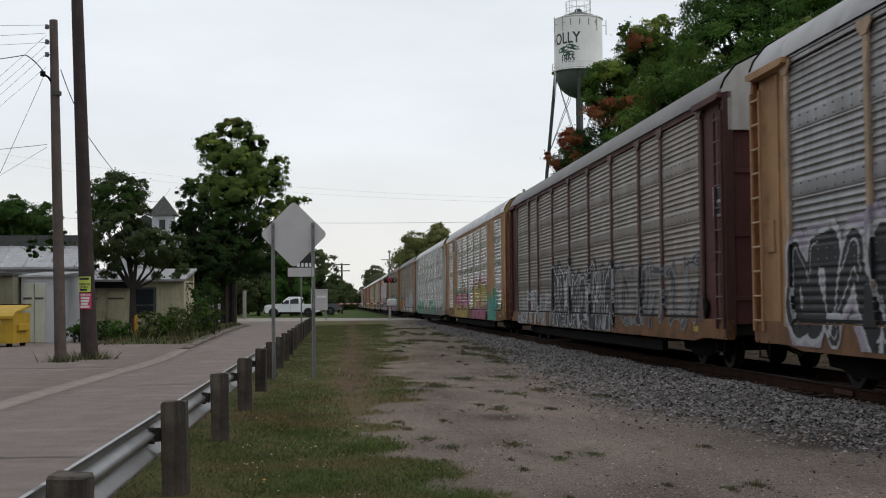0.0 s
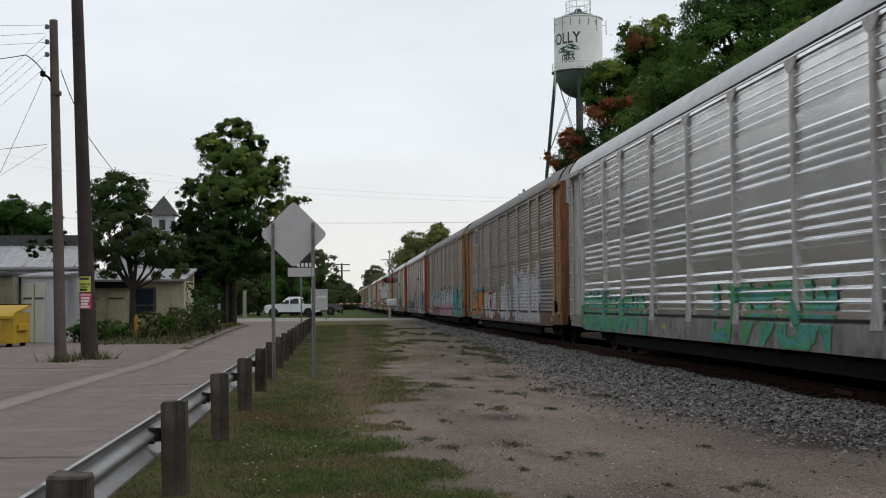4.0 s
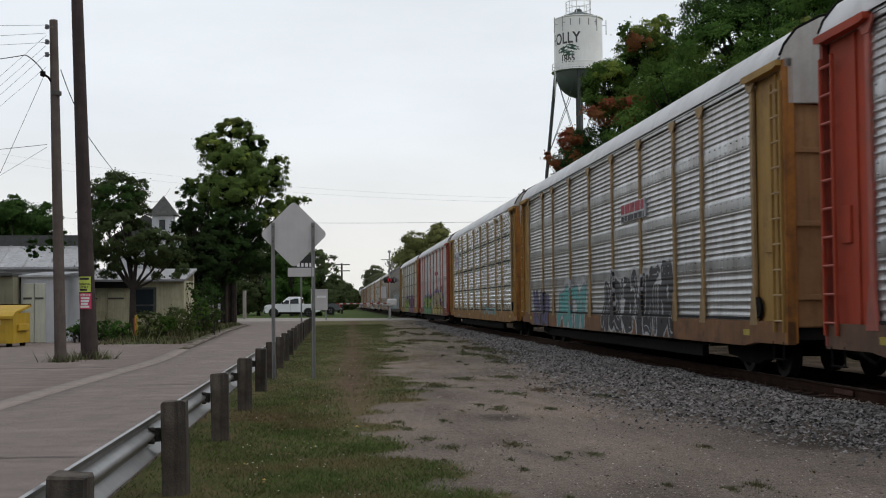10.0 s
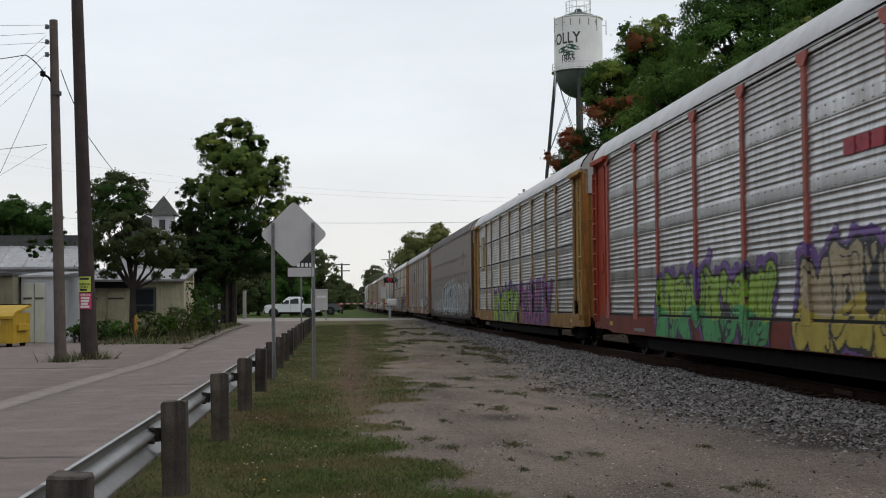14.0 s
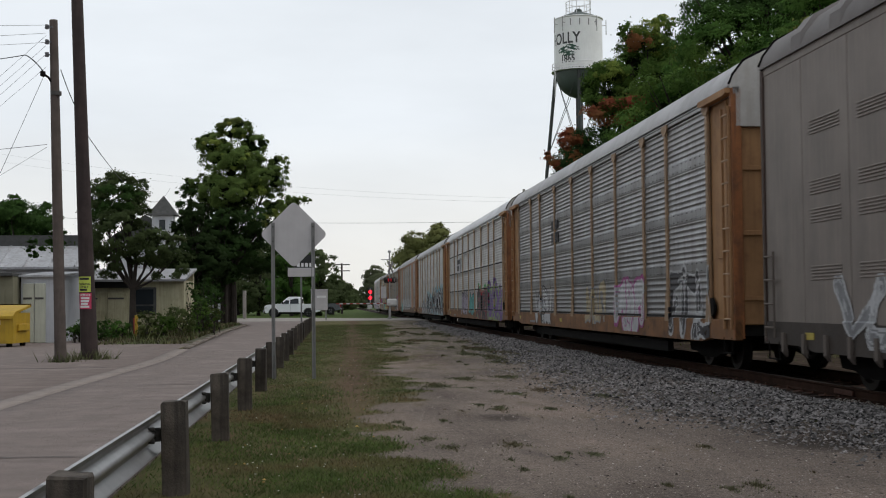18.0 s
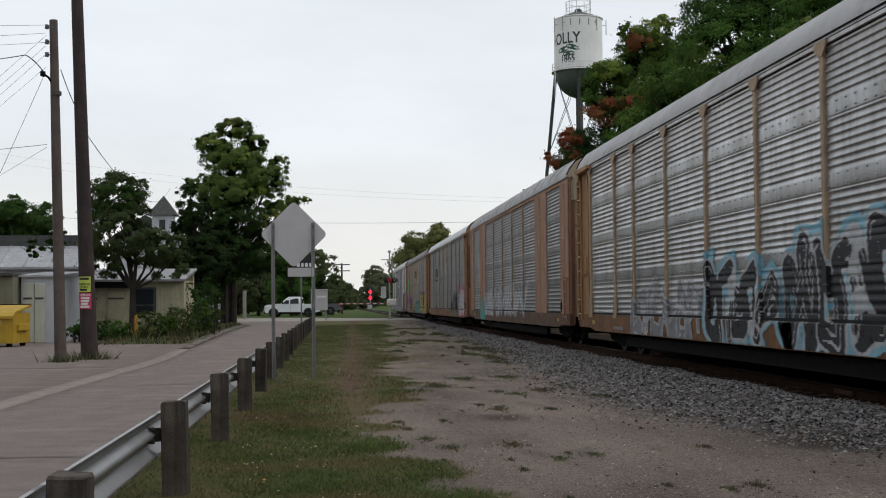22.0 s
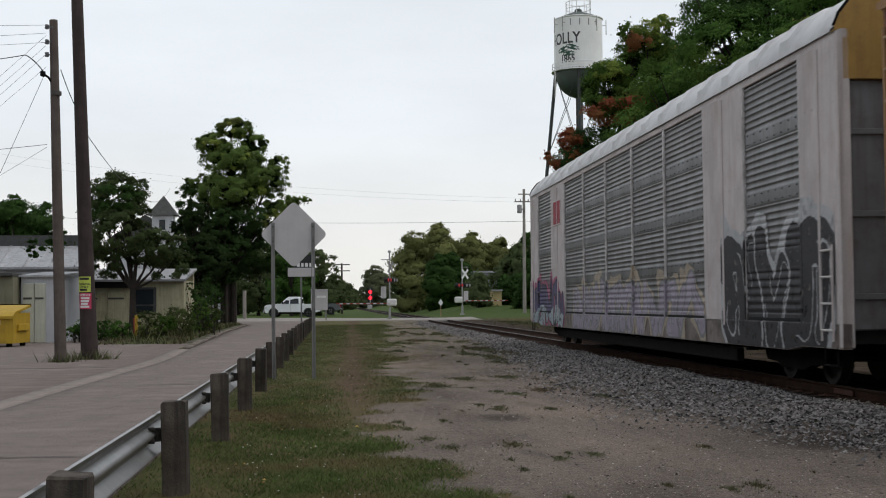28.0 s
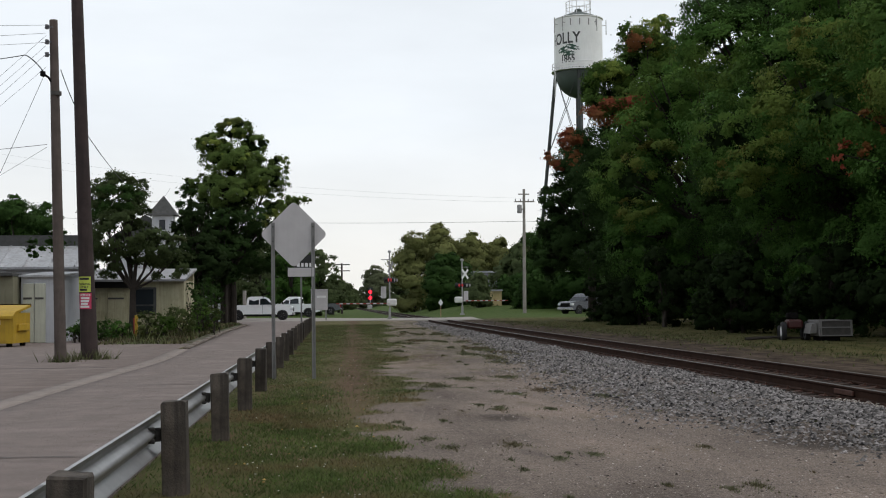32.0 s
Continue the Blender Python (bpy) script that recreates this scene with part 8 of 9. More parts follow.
# crowns of kind far, fardark and haze carry painted distance haze
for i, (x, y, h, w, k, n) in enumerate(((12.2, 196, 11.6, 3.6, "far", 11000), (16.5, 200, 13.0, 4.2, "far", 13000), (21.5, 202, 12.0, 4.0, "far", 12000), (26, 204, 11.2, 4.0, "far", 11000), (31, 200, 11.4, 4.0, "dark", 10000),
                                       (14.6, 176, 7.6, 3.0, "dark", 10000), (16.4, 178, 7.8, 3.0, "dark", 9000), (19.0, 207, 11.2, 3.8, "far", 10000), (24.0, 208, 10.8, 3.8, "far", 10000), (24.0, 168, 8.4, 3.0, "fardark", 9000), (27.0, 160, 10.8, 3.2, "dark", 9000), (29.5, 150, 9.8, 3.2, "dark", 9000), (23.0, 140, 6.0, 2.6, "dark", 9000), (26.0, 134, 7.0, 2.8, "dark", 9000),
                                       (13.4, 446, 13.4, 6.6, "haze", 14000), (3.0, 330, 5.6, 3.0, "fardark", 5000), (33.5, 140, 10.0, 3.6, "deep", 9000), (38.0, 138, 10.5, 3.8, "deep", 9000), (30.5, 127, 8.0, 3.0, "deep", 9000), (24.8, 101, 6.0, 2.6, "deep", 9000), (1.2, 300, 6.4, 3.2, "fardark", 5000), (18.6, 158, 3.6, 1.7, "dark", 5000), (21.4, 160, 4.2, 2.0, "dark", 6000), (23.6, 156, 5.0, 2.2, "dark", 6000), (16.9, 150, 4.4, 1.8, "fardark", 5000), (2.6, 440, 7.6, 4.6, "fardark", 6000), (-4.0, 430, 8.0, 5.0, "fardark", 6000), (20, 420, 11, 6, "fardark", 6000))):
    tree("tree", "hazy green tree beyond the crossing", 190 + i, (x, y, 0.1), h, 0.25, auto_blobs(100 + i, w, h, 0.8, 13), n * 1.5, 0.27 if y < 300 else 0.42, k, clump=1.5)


# ---- buildings ----
BLOCK = paint("tan_wall", (0.46, 0.425, 0.285), 0.9, vary=0.18, scale=1.0, fine=20, bump=0.15, streak=0.5, dirt=(0.22, 0.19, 0.115), dirt_amount=0.45)
WHITE_WALL = paint("white_wall", (0.48, 0.49, 0.515), 0.85, vary=0.1, scale=1.2, fine=20, bump=0.1, streak=0.35, dirt=(0.36, 0.35, 0.35))
ROOF_METAL = paint("white_metal_roof", (0.42, 0.425, 0.445), 0.6, metal=0.2, vary=0.16, scale=1.6, fine=10, bump=0.08, streak=0.5, dirt=(0.24, 0.23, 0.22), dirt_amount=0.6)
PALE_DOOR = paint("pale_door", (0.50, 0.50, 0.41), 0.8, vary=0.1, scale=1.5, bump=0.1, streak=0.3, dirt=(0.3, 0.29, 0.23))
OLIVE = paint("olive_wall", (0.20, 0.19, 0.13), 0.85, vary=0.15, scale=1.5, bump=0.1)
DARKROOF = paint("dark_shingles", (0.07, 0.07, 0.068), 0.9, vary=0.25, scale=4, fine=25, bump=0.3)
GLASS = glass("dark_window")

shop = thing("workshop_building", "low tan workshop with a white metal roof", "building")
part("wall", Shape().box(-24.0, -7.05, 60.5, 60.75, -0.2, 2.62), BLOCK, shop, "stained tan wall")
part("wall", Shape().box(-7.30, -7.05, 60.75, 64.6, -0.2, 2.62), BLOCK, shop)
part("wall", Shape().box(-24.0, -7.05, 64.6, 64.85, -0.2, 3.1), BLOCK, shop)
# darker copy of ROOF_METAL: the roof's shadow is put into its base colour
part("roof", Shape().prism([(60.1, 2.66), (65.2, 3.3), (65.2, 3.2), (60.1, 2.56)], 0, -24.3, -6.95), paint("shaded_metal_roof", (0.27, 0.27, 0.275), 0.6, metal=0.2, vary=0.2, scale=1.0, fine=10, bump=0.05, streak=0.4, dirt=(0.16, 0.15, 0.14)), shop, "white ribbed metal roof, darkened for its shade")
# black box paints the shade under the eave
part("soffit", Shape().box(-12.6, -9.2, 60.2, 60.5, 2.28, 2.58), BLACK, shop, "fascia with its shade painted black")
for x in (-11.3, -10.1):
    d = part("door", Shape().box(x - 0.45, x + 0.45, 60.42, 60.49, 0, 2.05, 0.01), BLOCK, shop, "tan plank door")
    part("hinge", Shape().box(x - 0.42, x + 0.3, 60.40, 60.42, 1.75, 1.83), BOLT, d)
wd = part("window", Shape().box(-9.42, -8.32, 60.42, 60.5, 1.05, 2.3, 0.02), DARKROOF, shop, "dark framed window")
part("pane", Shape().box(-9.3, -8.44, 60.40, 60.42, 1.5, 2.2), GLASS, wd)
part("pane", Shape().box(-9.3, -8.44, 60.40, 60.42, 1.12, 1.42), GLASS, wd)
shed = thing("white_shed", "small white shed with pale double doors", "shed")
part("wall", Shape().box(-12.35, -10.9, 51.5, 56.5, -0.1, 2.68, 0.02), WHITE_WALL, shed)
part("roof", Shape().prism([(51.35, 2.68), (56.6, 2.95), (56.6, 2.86), (51.35, 2.6)], 0, -12.5, -10.8), ROOF_METAL, shed)
for x0, x1 in ((-12.25, -11.82), (-11.8, -11.38)):
    d = part("door", Shape().box(x0, x1, 51.43, 51.49, 0.02, 2.35, 0.012), PALE_DOOR, shed)
    part("hinge", Shape().box(x0 + 0.02, x0 + 0.35, 51.415, 51.43, 1.72, 1.80), BOLT, d)
part("lamp", Shape().lathe([(0.05, 0.0), (0.14, 0.05), (0.16, 0.16), (0.08, 0.28)], 12, (-10.98, 51.35, 3.15)).box(-11.0, -10.95, 51.35, 51.6, 3.0, 3.3), WHITE_WALL, shed, "round white wall lamp")
hall = thing("white_hall", "large white metal-clad hall behind the shed", "building")
part("wall", Shape().box(-26.0, -11.2, 58.2, 58.5, -0.1, 3.2), WHITE_WALL, hall)
part("roof", Shape().prism([(57.9, 3.2), (60.4, 4.25), (60.4, 4.15), (57.9, 3.1)], 0, -26.0, -10.7), ROOF_METAL, hall, "sloped white metal roof")
for i in range(13):
    part("roof_rib", Shape().tube([(-25.0 + i * 1.12, 57.9, 3.22), (-25.0 + i * 1.12, 60.4, 4.27)], 0.03, n=5), ROOF_METAL, hall)
part("parapet", Shape().box(-26.0, -10.9, 60.4, 60.6, 3.9, 4.75), DARKROOF, hall, "grey flat roof edge behind")
part("downpipe", Shape().tube([(-11.1, 58.1, 0), (-11.1, 58.1, 3.1)], 0.06, n=8), BLACK, hall)
olv = thing("olive_shed", "low olive shed wall beside the dumpster", "shed")
part("wall", Shape().box(-15.0, -12.42, 50.6, 54, -0.1, 2.62, 0.02), OLIVE, olv)
part("roof", Shape().box(-15.1, -12.40, 50.4, 54.1, 2.62, 2.76, 0.02), DARKROOF, olv)
part("door", Shape().box(-13.7, -12.75, 50.53, 50.59, 0, 2.1), OLIVE, olv)
part("hinge", Shape().box(-13.6, -12.9, 50.515, 50.53, 1.8, 1.88), BOLT, olv)

house = thing("turret_house", "white house with a square turret and a pointed grey roof", "house", at=pose(-15.9, 120.5, 0))
part("wall", Shape().box(-5.0, 1.3, 0.8, 8.0, 0, 7.6), WHITE_WALL, house)
part("roof", Shape().prism([(-5.4, 7.6), (1.7, 7.6), (-1.8, 10.0)], 1, 0.5, 8.3), DARKROOF, house)
part("turret", Shape().box(-0.95, 0.95, -0.95, 0.95, 0, 9.9, 0.03), WHITE_WALL, house, "white square turret")
part("turret_roof", Shape().add([(-1.35, -1.35, 9.85), (1.35, -1.35, 9.85), (1.35, 1.35, 9.85), (-1.35, 1.35, 9.85), (0, 0, 11.75)], [(0, 1, 4), (1, 2, 4), (2, 3, 4), (3, 0, 4), (3, 2, 1, 0)]), DARKROOF, house, "steep pyramid roof")
for z in (8.4,):
    w = part("window", Shape().box(-0.35, 0.35, -1.0, -0.94, z, z + 1.1, 0.02), WHITE_WALL, house)
    part("pane", Shape().box(-0.28, 0.28, -1.02, -1.0, z + 0.08, z + 1.02), GLASS, w)
wall_bit = thing("white_garage", "white garage end showing between the tree trunks", "building", at=pose(-9.1, 104, 0.1))
part("wall", Shape().box(-3.5, 0.0, 0, 6, 0, 3.3), WHITE_WALL, wall_bit)
part("roof", Shape().prism([(-3.7, 3.3), (0.2, 3.3), (-1.75, 4.3)], 1, -0.2, 6.2), DARKROOF, wall_bit)
boll = thing("white_post", "short stout white post at the roadside", "post", at=pose(-8.05, 115, 0.15))
part("shaft", Shape().tube([(0, 0, 0), (0, 0, 2.6)], 0.16, n=12), POLE_GREY, boll)
ysh = thing("yellow_shed", "pale yellow shed with a grey roof beyond the crossing", "shed", at=pose(19.6, 154, 1.0))
part("wall", Shape().box(-0.5, 0.6, 0, 3, 0, 1.9), paint("yellow_wall", (0.50, 0.40, 0.20), 0.8, vary=0.1), ysh)
part("roof", Shape().box(-0.6, 0.7, -0.2, 3.2, 1.9, 2.1), ROOF_METAL, ysh)
gh = thing("grey_house", "grey-roofed house among the far trees", "house", at=pose(20.6, 176, 0.6))
part("wall", Shape().box(-1.8, 3.2, 0, 6, 0, 3.2), OLIVE, gh)
part("roof", Shape().prism([(-0.3, 3.0), (3.0, 5.2), (6.3, 3.0)], 0, -2.0, 3.6), paint("grey_shingles", (0.10, 0.10, 0.11), 0.9, vary=0.2, scale=3), gh)
part("ridge", Shape().box(-2.0, 3.6, 2.8, 3.2, 5.15, 5.4), ROOF_METAL, gh)

# ---- dumpster ----
YEL = paint("dumpster_yellow", (0.47, 0.30, 0.022), 0.55, vary=0.12, scale=1.8, fine=25, bump=0.06, streak=0.35, dirt=(0.25, 0.16, 0.03), dirt_amount=0.3)
dump = thing("dumpster", "yellow steel dumpster with dark lid edge", "dumpster", at=pose(-12.72, 46.3, 0.02, 0, 0, -6))
part("body", Shape().prism([(0.0, 0.12), (1.75, 0.12), (1.75, 1.2), (0.18, 1.2), (0.0, 1.0)], 0, -1.1, 1.4), YEL, dump)
part("lid", Shape().prism([(-0.05, 1.08), (0.2, 1.24), (1.8, 1.5), (1.8, 1.4), (0.2, 1.16)], 0, -1.12, 1.42), YEL, dump)
part("lid_edge", Shape().box(-1.12, 1.42, 1.7, 1.82, 1.42, 1.52), BLACK, dump)
part("rim", Shape().box(-1.14, 1.44, -0.08, 0.02, 0.98, 1.1, 0.015), YEL, dump)
part("label", Shape().box(0.25, 0.95, -0.012, -0.004, 0.78, 0.92), SIGN_WHITE, dump, "white label strip")
part("side_pocket", Shape().box(1.4, 1.5, 0.4, 1.4, 0.55, 0.8, 0.02), YEL, dump)
for x in (-0.9, 1.2):
    for y in (0.2, 1.55):
        part("foot", Shape().box(x - 0.08, x + 0.08, y - 0.08, y + 0.08, 0.0, 0.12), BLACK, dump)
mk = thing("marker_post", "short yellow and red marker post by the tree", "post", at=pose(-8.0, 52.4, 0.1))
part("shaft", Shape().box(-0.06, 0.06, -0.05, 0.05, 0, 0.95, 0.01), YEL, mk)
part("band", Shape().box(-0.11, -0.062, -0.055, 0.055, 0.2, 0.85, 0.01), ARM_RED, mk)

# ---- vehicles ----
TYRE = paint("tyre_rubber", (0.02, 0.02, 0.021), 0.85, vary=0.2, scale=10, bump=0.1)
RIM = paint("alloy_rim", (0.34, 0.34, 0.35), 0.35, metal=0.8, vary=0.1, bump=0)
CHROME = paint("chrome", (0.55, 0.55, 0.57), 0.2, metal=0.9, vary=0.05, bump=0)
TAIL = paint("tail_lamp", (0.30, 0.015, 0.015), 0.25, vary=0.1, bump=0)
HEAD = paint("head_lamp", (0.7, 0.72, 0.74), 0.15, vary=0.05, bump=0)


def car_paint(name, col):
    return paint("paint_" + name, col, 0.28, vary=0.04, scale=2, bump=0, spec=0.42)


def pickup(label, m, body, length=5.85, cab0=1.55, cab1=3.75, name="pickup_truck"):
    """A four-door pickup; its nose is at +x, the origin under its middle."""
    L2 = length / 2
    v = thing(name, label, "pickup truck", at=m)
    hood = 1.18
    low = [(-L2, 0.62), (-L2, 1.22), (-L2 + 0.05, 1.28), (0.38 - L2 + 1.55 - 0.2, 1.28), (L2 - 1.7, 1.30), (L2 - 1.1, hood + 0.10), (L2 - 0.25, hood + 0.03), (L2 - 0.04, hood - 0.08), (L2, 0.7), (L2 - 0.05, 0.45)]
    rw, fw_ = -L2 + 1.2, L2 - 0.95

    def arch(c):
        return [(c + 0.48 * math.cos(w), 0.42 + 0.48 * math.sin(w)) for w in (math.pi * i / 8 for i in range(9))]
    low += [(fw_ + 0.48, 0.42)] + arch(fw_)[1:] + [(rw + 0.48, 0.42)] + arch(rw)[1:] + [(-L2 + 0.1, 0.55)]
    hull = Shape().prism(low, 1, -0.98, 0.98)
    hull.v = [(x - 0.05 * smooth(L2 - 0.5, L2, x) * (abs(y) > 0.9), y * (1 - 0.05 * smooth(1.0, 1.28, z) - 0.03 * smooth(0.62, 0.42, z) - 0.06 * smooth(L2 - 0.4, L2, x)), z) for x, y, z in hull.v]
    part("body", hull, body, v)
    for s_ in (-1, 1):
        for c_ in (rw, fw_):
            ring = [(c_ + k_ * math.cos(w), 0.42 + k_ * math.sin(w)) for k_, ws_ in ((0.49, range(9)), (0.44, range(8, -1, -1))) for w in (math.pi * i / 8 for i in ws_)]
            part("wheel_arch", Shape().prism(ring, 1, s_ * 0.90, s_ * 0.985), BLACK, v, "dark wheel arch")
        part("door_seam", Shape().prism([(L2 - 2.62, 0.55), (L2 - 2.60, 0.55), (L2 - 2.60, 1.26), (L2 - 2.62, 1.26)], 1, s_ * 0.95, s_ * 0.984), BLACK, v)
        part("rocker_trim", Shape().box(rw + 0.55, fw_ - 0.52, s_ * 0.93, s_ * 0.975, 0.36, 0.5, 0.02), BLACK, v)
    c0, c1 = -L2 + 1.95, L2 - 1.55
    cabin = [(c0, 1.24), (c0 + 0.06, 1.84), (c0 + 0.16, 1.93), (c0 + 0.4, 1.99), (c1 - 1.1, 2.0), (c1 - 0.85, 1.96), (c1 - 0.66, 1.85), (c1, 1.24)]
    vs, n = [], len(cabin)
    for s in (-1, 1):
        vs += [(x, s * (0.96 if z < 1.5 else 0.80), z) for x, z in cabin]
    part("cab", Shape().add(vs, [tuple(range(n))[::-1], tuple(range(n, 2 * n))] + [(i, (i + 1) % n, n + (i + 1) % n, n + i) for i in range(n)]), body, v)
    for s in (-1, 1):
        for x0, x1, x2, x3 in ((c0 + 0.2, c0 + 1.05, c0 + 1.05, c0 + 0.25), (c0 + 1.15, c1 - 0.25, c1 - 0.78, c0 + 1.15)):
            q = [(x0, s * 0.967, 1.30), (x1, s * 0.967, 1.30), (x2, s * 0.83, 1.80), (x3, s * 0.83, 1.80)]
            part("side_window", Shape().add(q + [(x, y * 0.97, z) for x, y, z in q], [(0, 1, 2, 3), (4, 7, 6, 5), (0, 4, 5, 1), (1, 5, 6, 2), (2, 6, 7, 3), (3, 7, 4, 0)]), GLASS, v)
        part("mirror", Shape().box(c1 - 0.4, c1 - 0.25, s * 1.0, s * 1.2, 1.28, 1.5, 0.03), BLACK, v)
        part("side_step", Shape().tube([(rw + 0.7, s * 0.95, 0.36), (fw_ - 0.65, s * 0.95, 0.36)], 0.05, n=8), BLACK, v)
        for k in (c0 + 0.72, c0 + 1.75):
            part("door_handle", Shape().box(k, k + 0.16, s * 0.975, s * 1.0, 1.1, 1.14), body, v)
        part("head_lamp", Shape().box(L2 - 0.32, L2 - 0.02, s * 0.62, s * 0.95, 0.86, 1.06, 0.03), HEAD, v)
        part("tail_lamp", Shape().box(-L2 - 0.015, -L2 + 0.12, s * 0.8, s * 0.99, 0.85, 1.2, 0.02), TAIL, v)
    ws = [(c1 - 0.04, -0.86, 1.29), (c1 - 0.04, 0.86, 1.29), (c1 - 0.68, 0.74, 1.82), (c1 - 0.68, -0.74, 1.82)]
    part("windscreen", Shape().add([(x + 0.02, y, z + 0.01) for x, y, z in ws] + [(x - 0.03, y, z) for x, y, z in ws], [(0, 1, 2, 3), (4, 7, 6, 5), (0, 4, 5, 1), (1, 5, 6, 2), (2, 6, 7, 3), (3, 7, 4, 0)]), GLASS, v)
    part("rear_window", Shape().prism([(-0.7, 1.34), (0.7, 1.34), (0.62, 1.78), (-0.62, 1.78)], 0, c0 + 0.0, c0 + 0.06), GLASS, v)
    part("bed", Shape().box(-L2 + 0.08, c0 - 0.06, -0.85, 0.85, 1.26, 1.292), BLACK, v, "dark pickup bed")
    part("front_bumper", Shape().box(L2 - 0.12, L2 + 0.1, -0.96, 0.96, 0.42, 0.66, 0.05), CHROME, v)
    part("rear_bumper", Shape().box(-L2 - 0.14, -L2 + 0.05, -0.95, 0.95, 0.5, 0.7, 0.04), CHROME, v)
    part("grille", Shape().box(L2 - 0.1, L2 + 0.02, -0.58, 0.58, 0.72, 1.06, 0.03), BLACK, v)
    for x in (rw, fw_):
        for s in (-1, 1):
            w = Shape().lathe([(0.24, -0.13), (0.39, -0.13), (0.43, -0.09), (0.43, 0.09), (0.39, 0.13), (0.24, 0.13)], 24)
            w.v = [(a, c, b) for a, b, c in w.v]
            wh = part("wheel", w, TYRE, v, "black tyre", at=pose(x, s * 0.86, 0.41))
            r2 = Shape().lathe([(0.03, 0.1), (0.08, 0.11), (0.1, 0.06), (0.2, 0.05), (0.24, 0.1), (0.245, 0.12), (0.245, -0.1), (0.03, -0.1)], 18)
            r2.v = [(a, s * c, b) for a, b, c in r2.v]
            rm = part("rim", r2, RIM, wh)
            for q in range(6):
                sp = Shape().box(0.05, 0.235, -0.03, 0.03, -0.015, 0.015)
                sp.v = [(a, s * 0.115 + c, b) for a, b, c in sp.v]
                sp.moved(pose(0, 0, 0, 0, q * 60, 0))
                part("spoke", sp, RIM, wh)
    return v


WHITE_PAINT = car_paint("white", (0.82, 0.83, 0.85))
ram = pickup("white crew-cab pickup driving up to the crossing", pose(-6.3, 109.5, 0.17), WHITE_PAINT, 5.9)
pickup("white pickup waiting at the level crossing", pose(-4.05, 126.5, 0.25, 0, 0, 172), WHITE_PAINT, 5.6)
pickup("silver pickup parked at the edge of the wood", pose(24.1, 121.5, 0.30, 0, 0, 216), car_paint("silver", (0.075, 0.08, 0.095)), 5.8)
for x, y, rz, col, nm in ((-1.9, 150, 185, (0.10, 0.11, 0.12), "dark"), (-11.1, 176, 5, (0.08, 0.08, 0.09), "dark"), (-14.4, 176, 10, (0.1, 0.1, 0.11), "dark")):
    pickup("dark parked vehicle far down the street", pose(x, y, 0.3, 0, 0, rz), car_paint(nm, col), 5.0)

# ---- yard clutter under the trees ----
ALU = paint("trailer_aluminium", (0.20, 0.19, 0.185), 0.5, metal=0.5, vary=0.12, scale=3, bump=0.03, dirt=(0.25, 0.24, 0.23), dirt_amount=0.4)
DULL = paint("trailer_dull", (0.06, 0.055, 0.05), 0.6, metal=0.2, vary=0.3, scale=4, bump=0.05)
box = thing("truck_bed_trailer", "silver trailer box lying under the trees", "trailer", at=pose(15.85, 40.2, 0.06, 0, 0, -4))
part("side_panel", Shape().box(-0.30, 0.74, -0.35, -0.30, 0.2, 0.72, 0.015), DULL, box)
part("side_panel", Shape().box(-0.30, 0.74, 0.85, 0.90, 0.2, 0.72, 0.015), ALU, box)
part("end_panel", Shape().box(-0.33, -0.28, -0.34, 0.88, 0.2, 0.70, 0.01), ALU, box)
part("end_panel", Shape().box(0.72, 0.77, -0.34, 0.88, 0.2, 0.70, 0.01), ALU, box)
part("floor", Shape().box(-0.30, 0.74, -0.34, 0.88, 0.16, 0.22), BLACK, box)
for z in (0.70, 0.48, 0.22):
    part("rib", Shape().box(-0.31, 0.75, -0.385, -0.345, z - 0.02, z + 0.02, 0.006), ALU, box)
for x in (-0.26, 0.71):
    part("stake", Shape().box(x - 0.02, x + 0.02, -0.38, -0.345, 0.2, 0.7), ALU, box)
part("axle_block", Shape().box(-0.2, 0.4, -0.2, 0.7, -0.02, 0.17), BLACK, box)
part("hood", Shape().prism([(-0.58, 0.28), (-0.36, 0.3), (-0.36, 0.62), (-0.5, 0.6)], 1, -0.2, 0.5), ALU, box, "bent pale metal sheet")
mower = thing("garden_tractor", "old red garden tractor with a white-rimmed wheel", "garden tractor", at=pose(15.2, 41.2, 0.06, 0, 0, 78))
part("body", Shape().box(-0.1, 0.75, -0.25, 0.25, 0.42, 0.72, 0.06), paint("tractor_red", (0.055, 0.009, 0.008), 0.5, vary=0.2, scale=4, dirt=(0.06, 0.03, 0.025), dirt_amount=0.4), mower)
part("seat", Shape().box(0.5, 0.8, -0.2, 0.2, 0.72, 0.95, 0.06), BLACK, mower)
for x, rr in ((0.0, 0.33), (0.75, 0.26)):
    for s in (-1, 1):
        w = Shape().lathe([(0.15, -0.08), (rr - 0.03, -0.08), (rr, -0.04), (rr, 0.04), (rr - 0.03, 0.08), (0.15, 0.08)], 18)
        w.v = [(a, c, b) for a, b, c in w.v]
        wh = part("wheel", w, TYRE, mower, at=pose(x, s * 0.38, rr))
        h2 = Shape().lathe([(0.02, -0.085), (0.17, -0.085), (0.17, 0.085), (0.02, 0.085)], 16)
        h2.v = [(a, c, b) for a, b, c in h2.v]
        part("rim", h2, SIGN_WHITE if x == 0.0 and s > 0 else BLACK, wh)
part("steering_wheel", Shape().tube([(0.25, 0.14 * math.cos(w), 0.9 + 0.14 * math.sin(w)) for w in (2 * math.pi * i / 12 for i in range(13))], 0.015, n=5, caps=False), BLACK, mower)
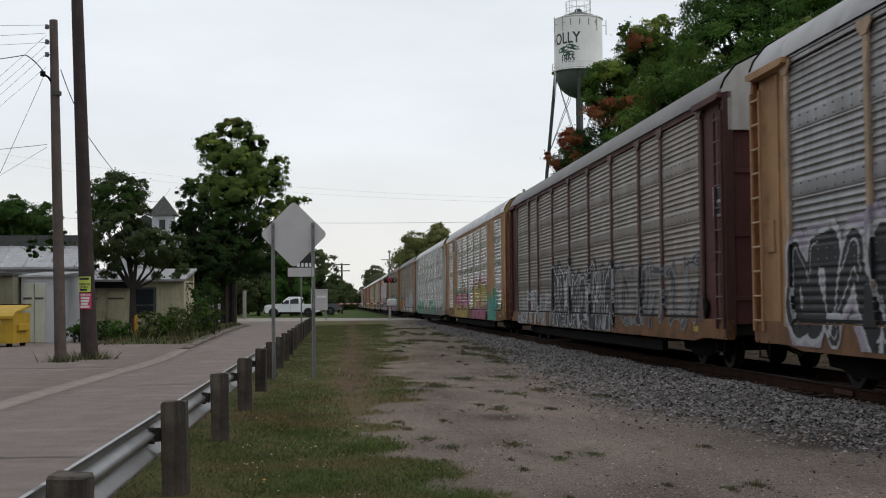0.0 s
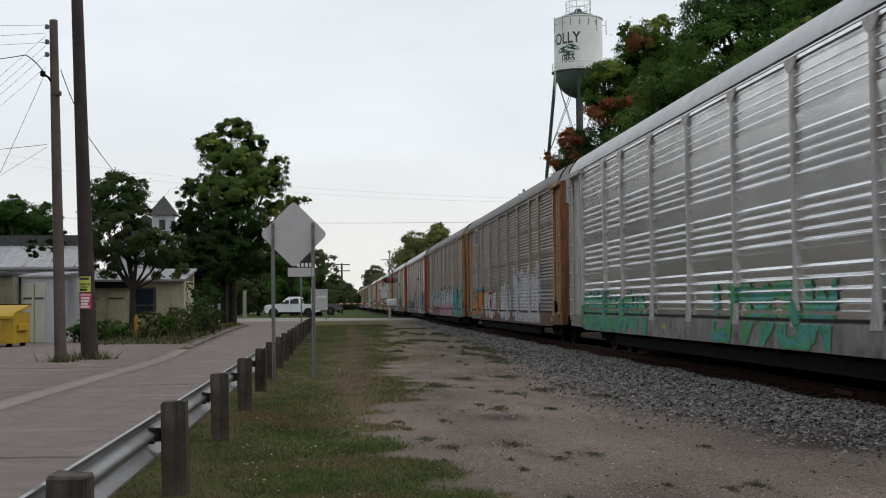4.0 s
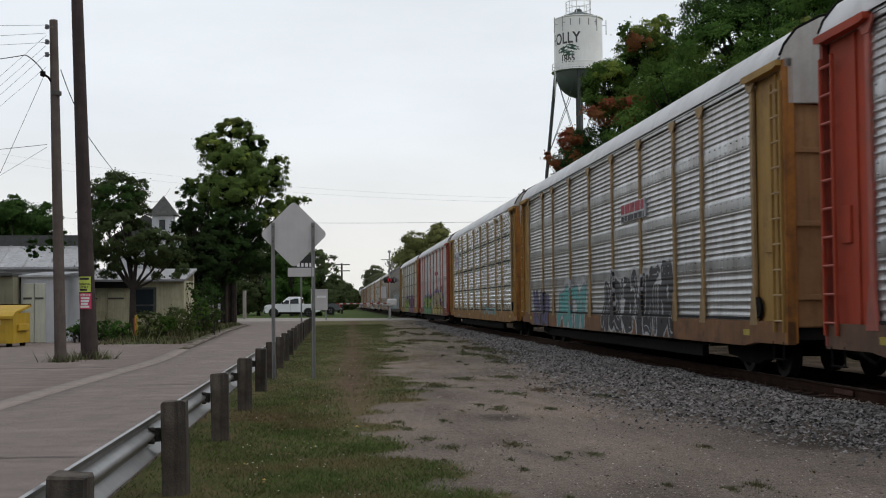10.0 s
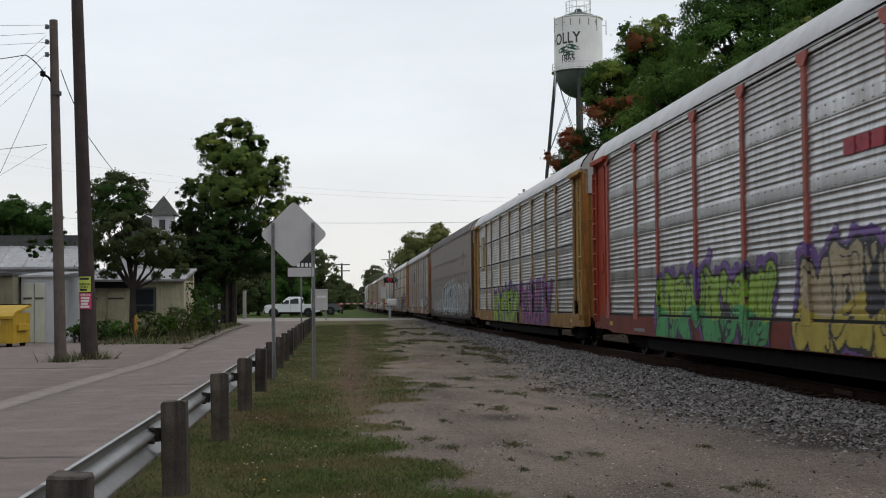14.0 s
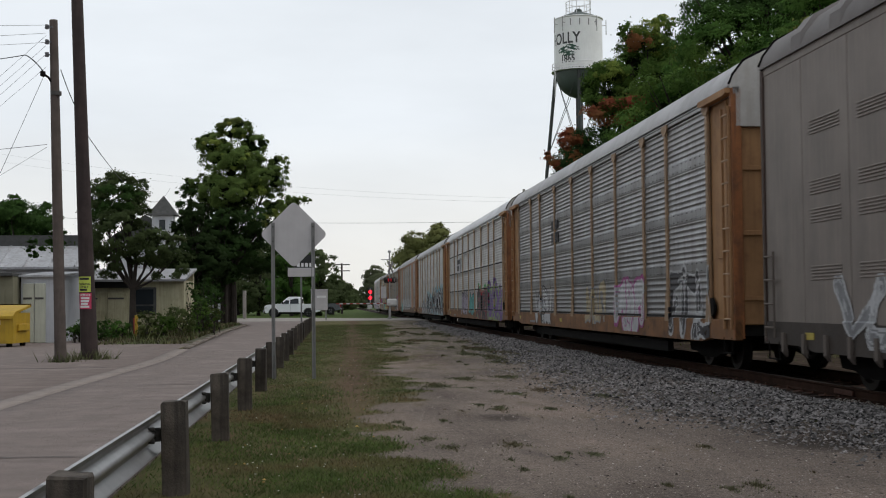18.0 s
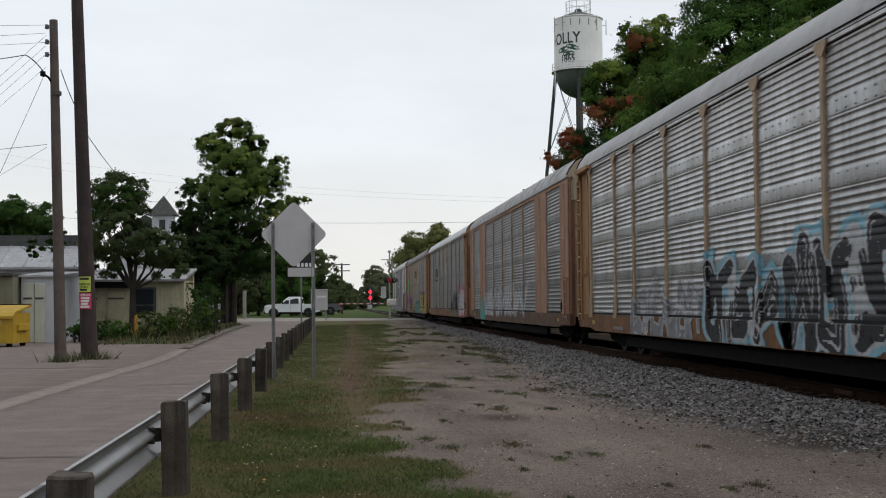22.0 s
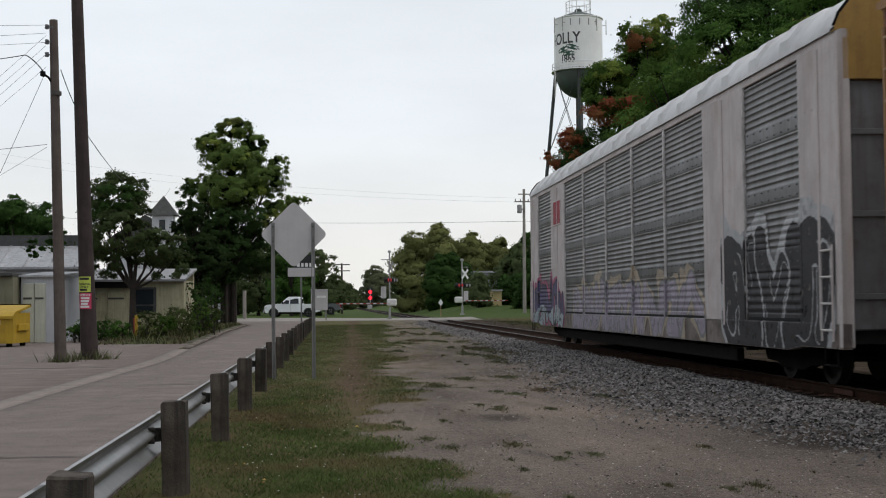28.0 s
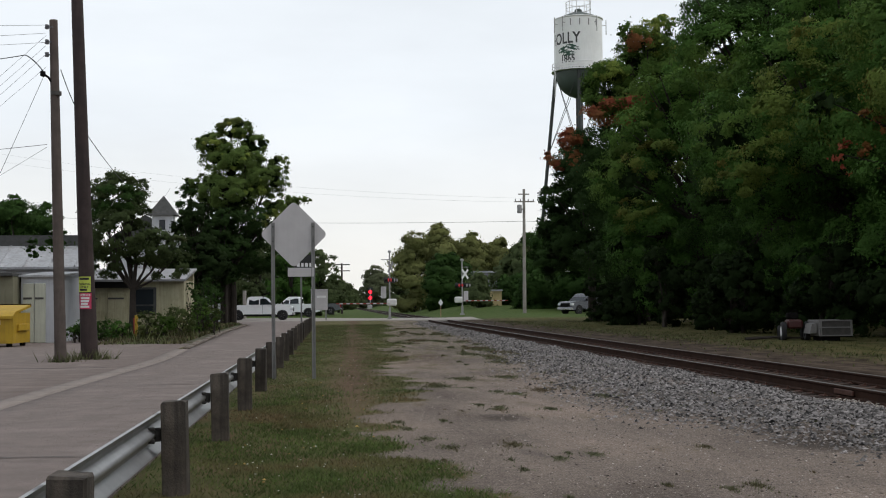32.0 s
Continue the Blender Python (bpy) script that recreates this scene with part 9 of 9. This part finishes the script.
solid("fallen_branch", Shape().tube([(0, 0, 0.05), (1.0, 0.2, 0.09), (2.0, 0.1, 0.06)], 0.06, 0.03, 7), BARK, "fallen branch on the grass", "branch", at=pose(13.6, 41.5, 0.1))


def foot_weeds(rs, n):
    c = np.array([(-6.9, 33.1), (-6.55, 34.6), (-6.2, 34.5), (-6.8, 34.7)])
    i = rs.randint(0, 4, n)
    p = c[i] + rs.normal(0, 0.22, (n, 2))
    return np.stack([p[:, 0], p[:, 1], np.full(n, 0.01)], -1)


def bed_weeds(rs, n):
    c = rs.uniform(0, 1, (40, 2)) * np.array([3.6, 11.0]) + np.array([-9.8, 50.3])
    i = rs.randint(0, 40, n)
    p = c[i] + rs.normal(0, 0.25, (n, 2))
    return np.stack([p[:, 0], p[:, 1], np.full(n, 0.08)], -1)


def verge_weeds(rs, n):
    y = rs.uniform(44.5, 97, n)
    x = np.interp(y, [33, 42, 66, 90, 104], [-4.3, -4.7, -5.6, -6.1, -9.5]) - 0.5 - rs.uniform(0, 1, n) ** 1.3 * 3.0
    return np.stack([x, y, np.full(n, 0.1)], -1)


blades("pole_weeds", 420, foot_weeds, lambda rs, p: rs.uniform(0.05, 0.34, len(p)), DRY, "tall weeds round the pole feet", 0.005, 0.9)
blades("tall_weeds", 1100, bed_weeds, lambda rs, p: rs.uniform(0.1, 0.6, len(p)), WEED, "tall weeds and stalks round the tree and bushes", 0.007, 0.6)
blades("verge_weeds", 7000, verge_weeds, lambda rs, p: rs.uniform(0.03, 0.18, len(p)), WEED, "rough weeds on the verge", 0.008, 0.8)


# ---- what moves ----
# metres by which the train runs behind an even speed
LAG = ((0.0, -0.70), (4.0, -0.20), (8.0, 0.16), (12.0, 0.46), (16.0, 0.42), (20.0, 0.26), (24.0, -0.02), (28.0, -0.22), (32.0, -0.36))


def motions():
    for i, car in enumerate(CARS):
        y0 = 21.98 + CAR_PITCH * (i - 1) + HALF
        walk(car, [(t, pose(TRACK_X, y0 - SPEED * t + lag, RAIL_TOP)) for t, lag in LAG])
    # the pickup rolls up from behind the trees and slows
    front = ((0.0, -16.0), (26.5, -16.0), (27.6, -13.2), (28.6, -9.7), (29.3, -7.85), (29.9, -6.75), (30.5, -5.75), (31.0, -5.0), (31.5, -4.25), (32.0, -3.5))
    walk(ram, [(t, pose(x - 2.95, 109.5, 0.17)) for t, x in front])
    # its wheels roll with it
    ts, xs = [t for t, _ in front], [x for _, x in front]
    times = [0.0, 26.5] + [26.5 + 0.11 * i for i in range(1, 51)]
    for w in [o for o in ram.children if o.name.startswith("wheel")]:
        at = w.matrix_basis.translation.copy()
        walk(w, [(t, Matrix.Translation(at) @ pose(0, 0, 0, 0, math.degrees((float(np.interp(t, ts, xs)) + 16.0) / 0.41), 0)) for t in times])


motions()
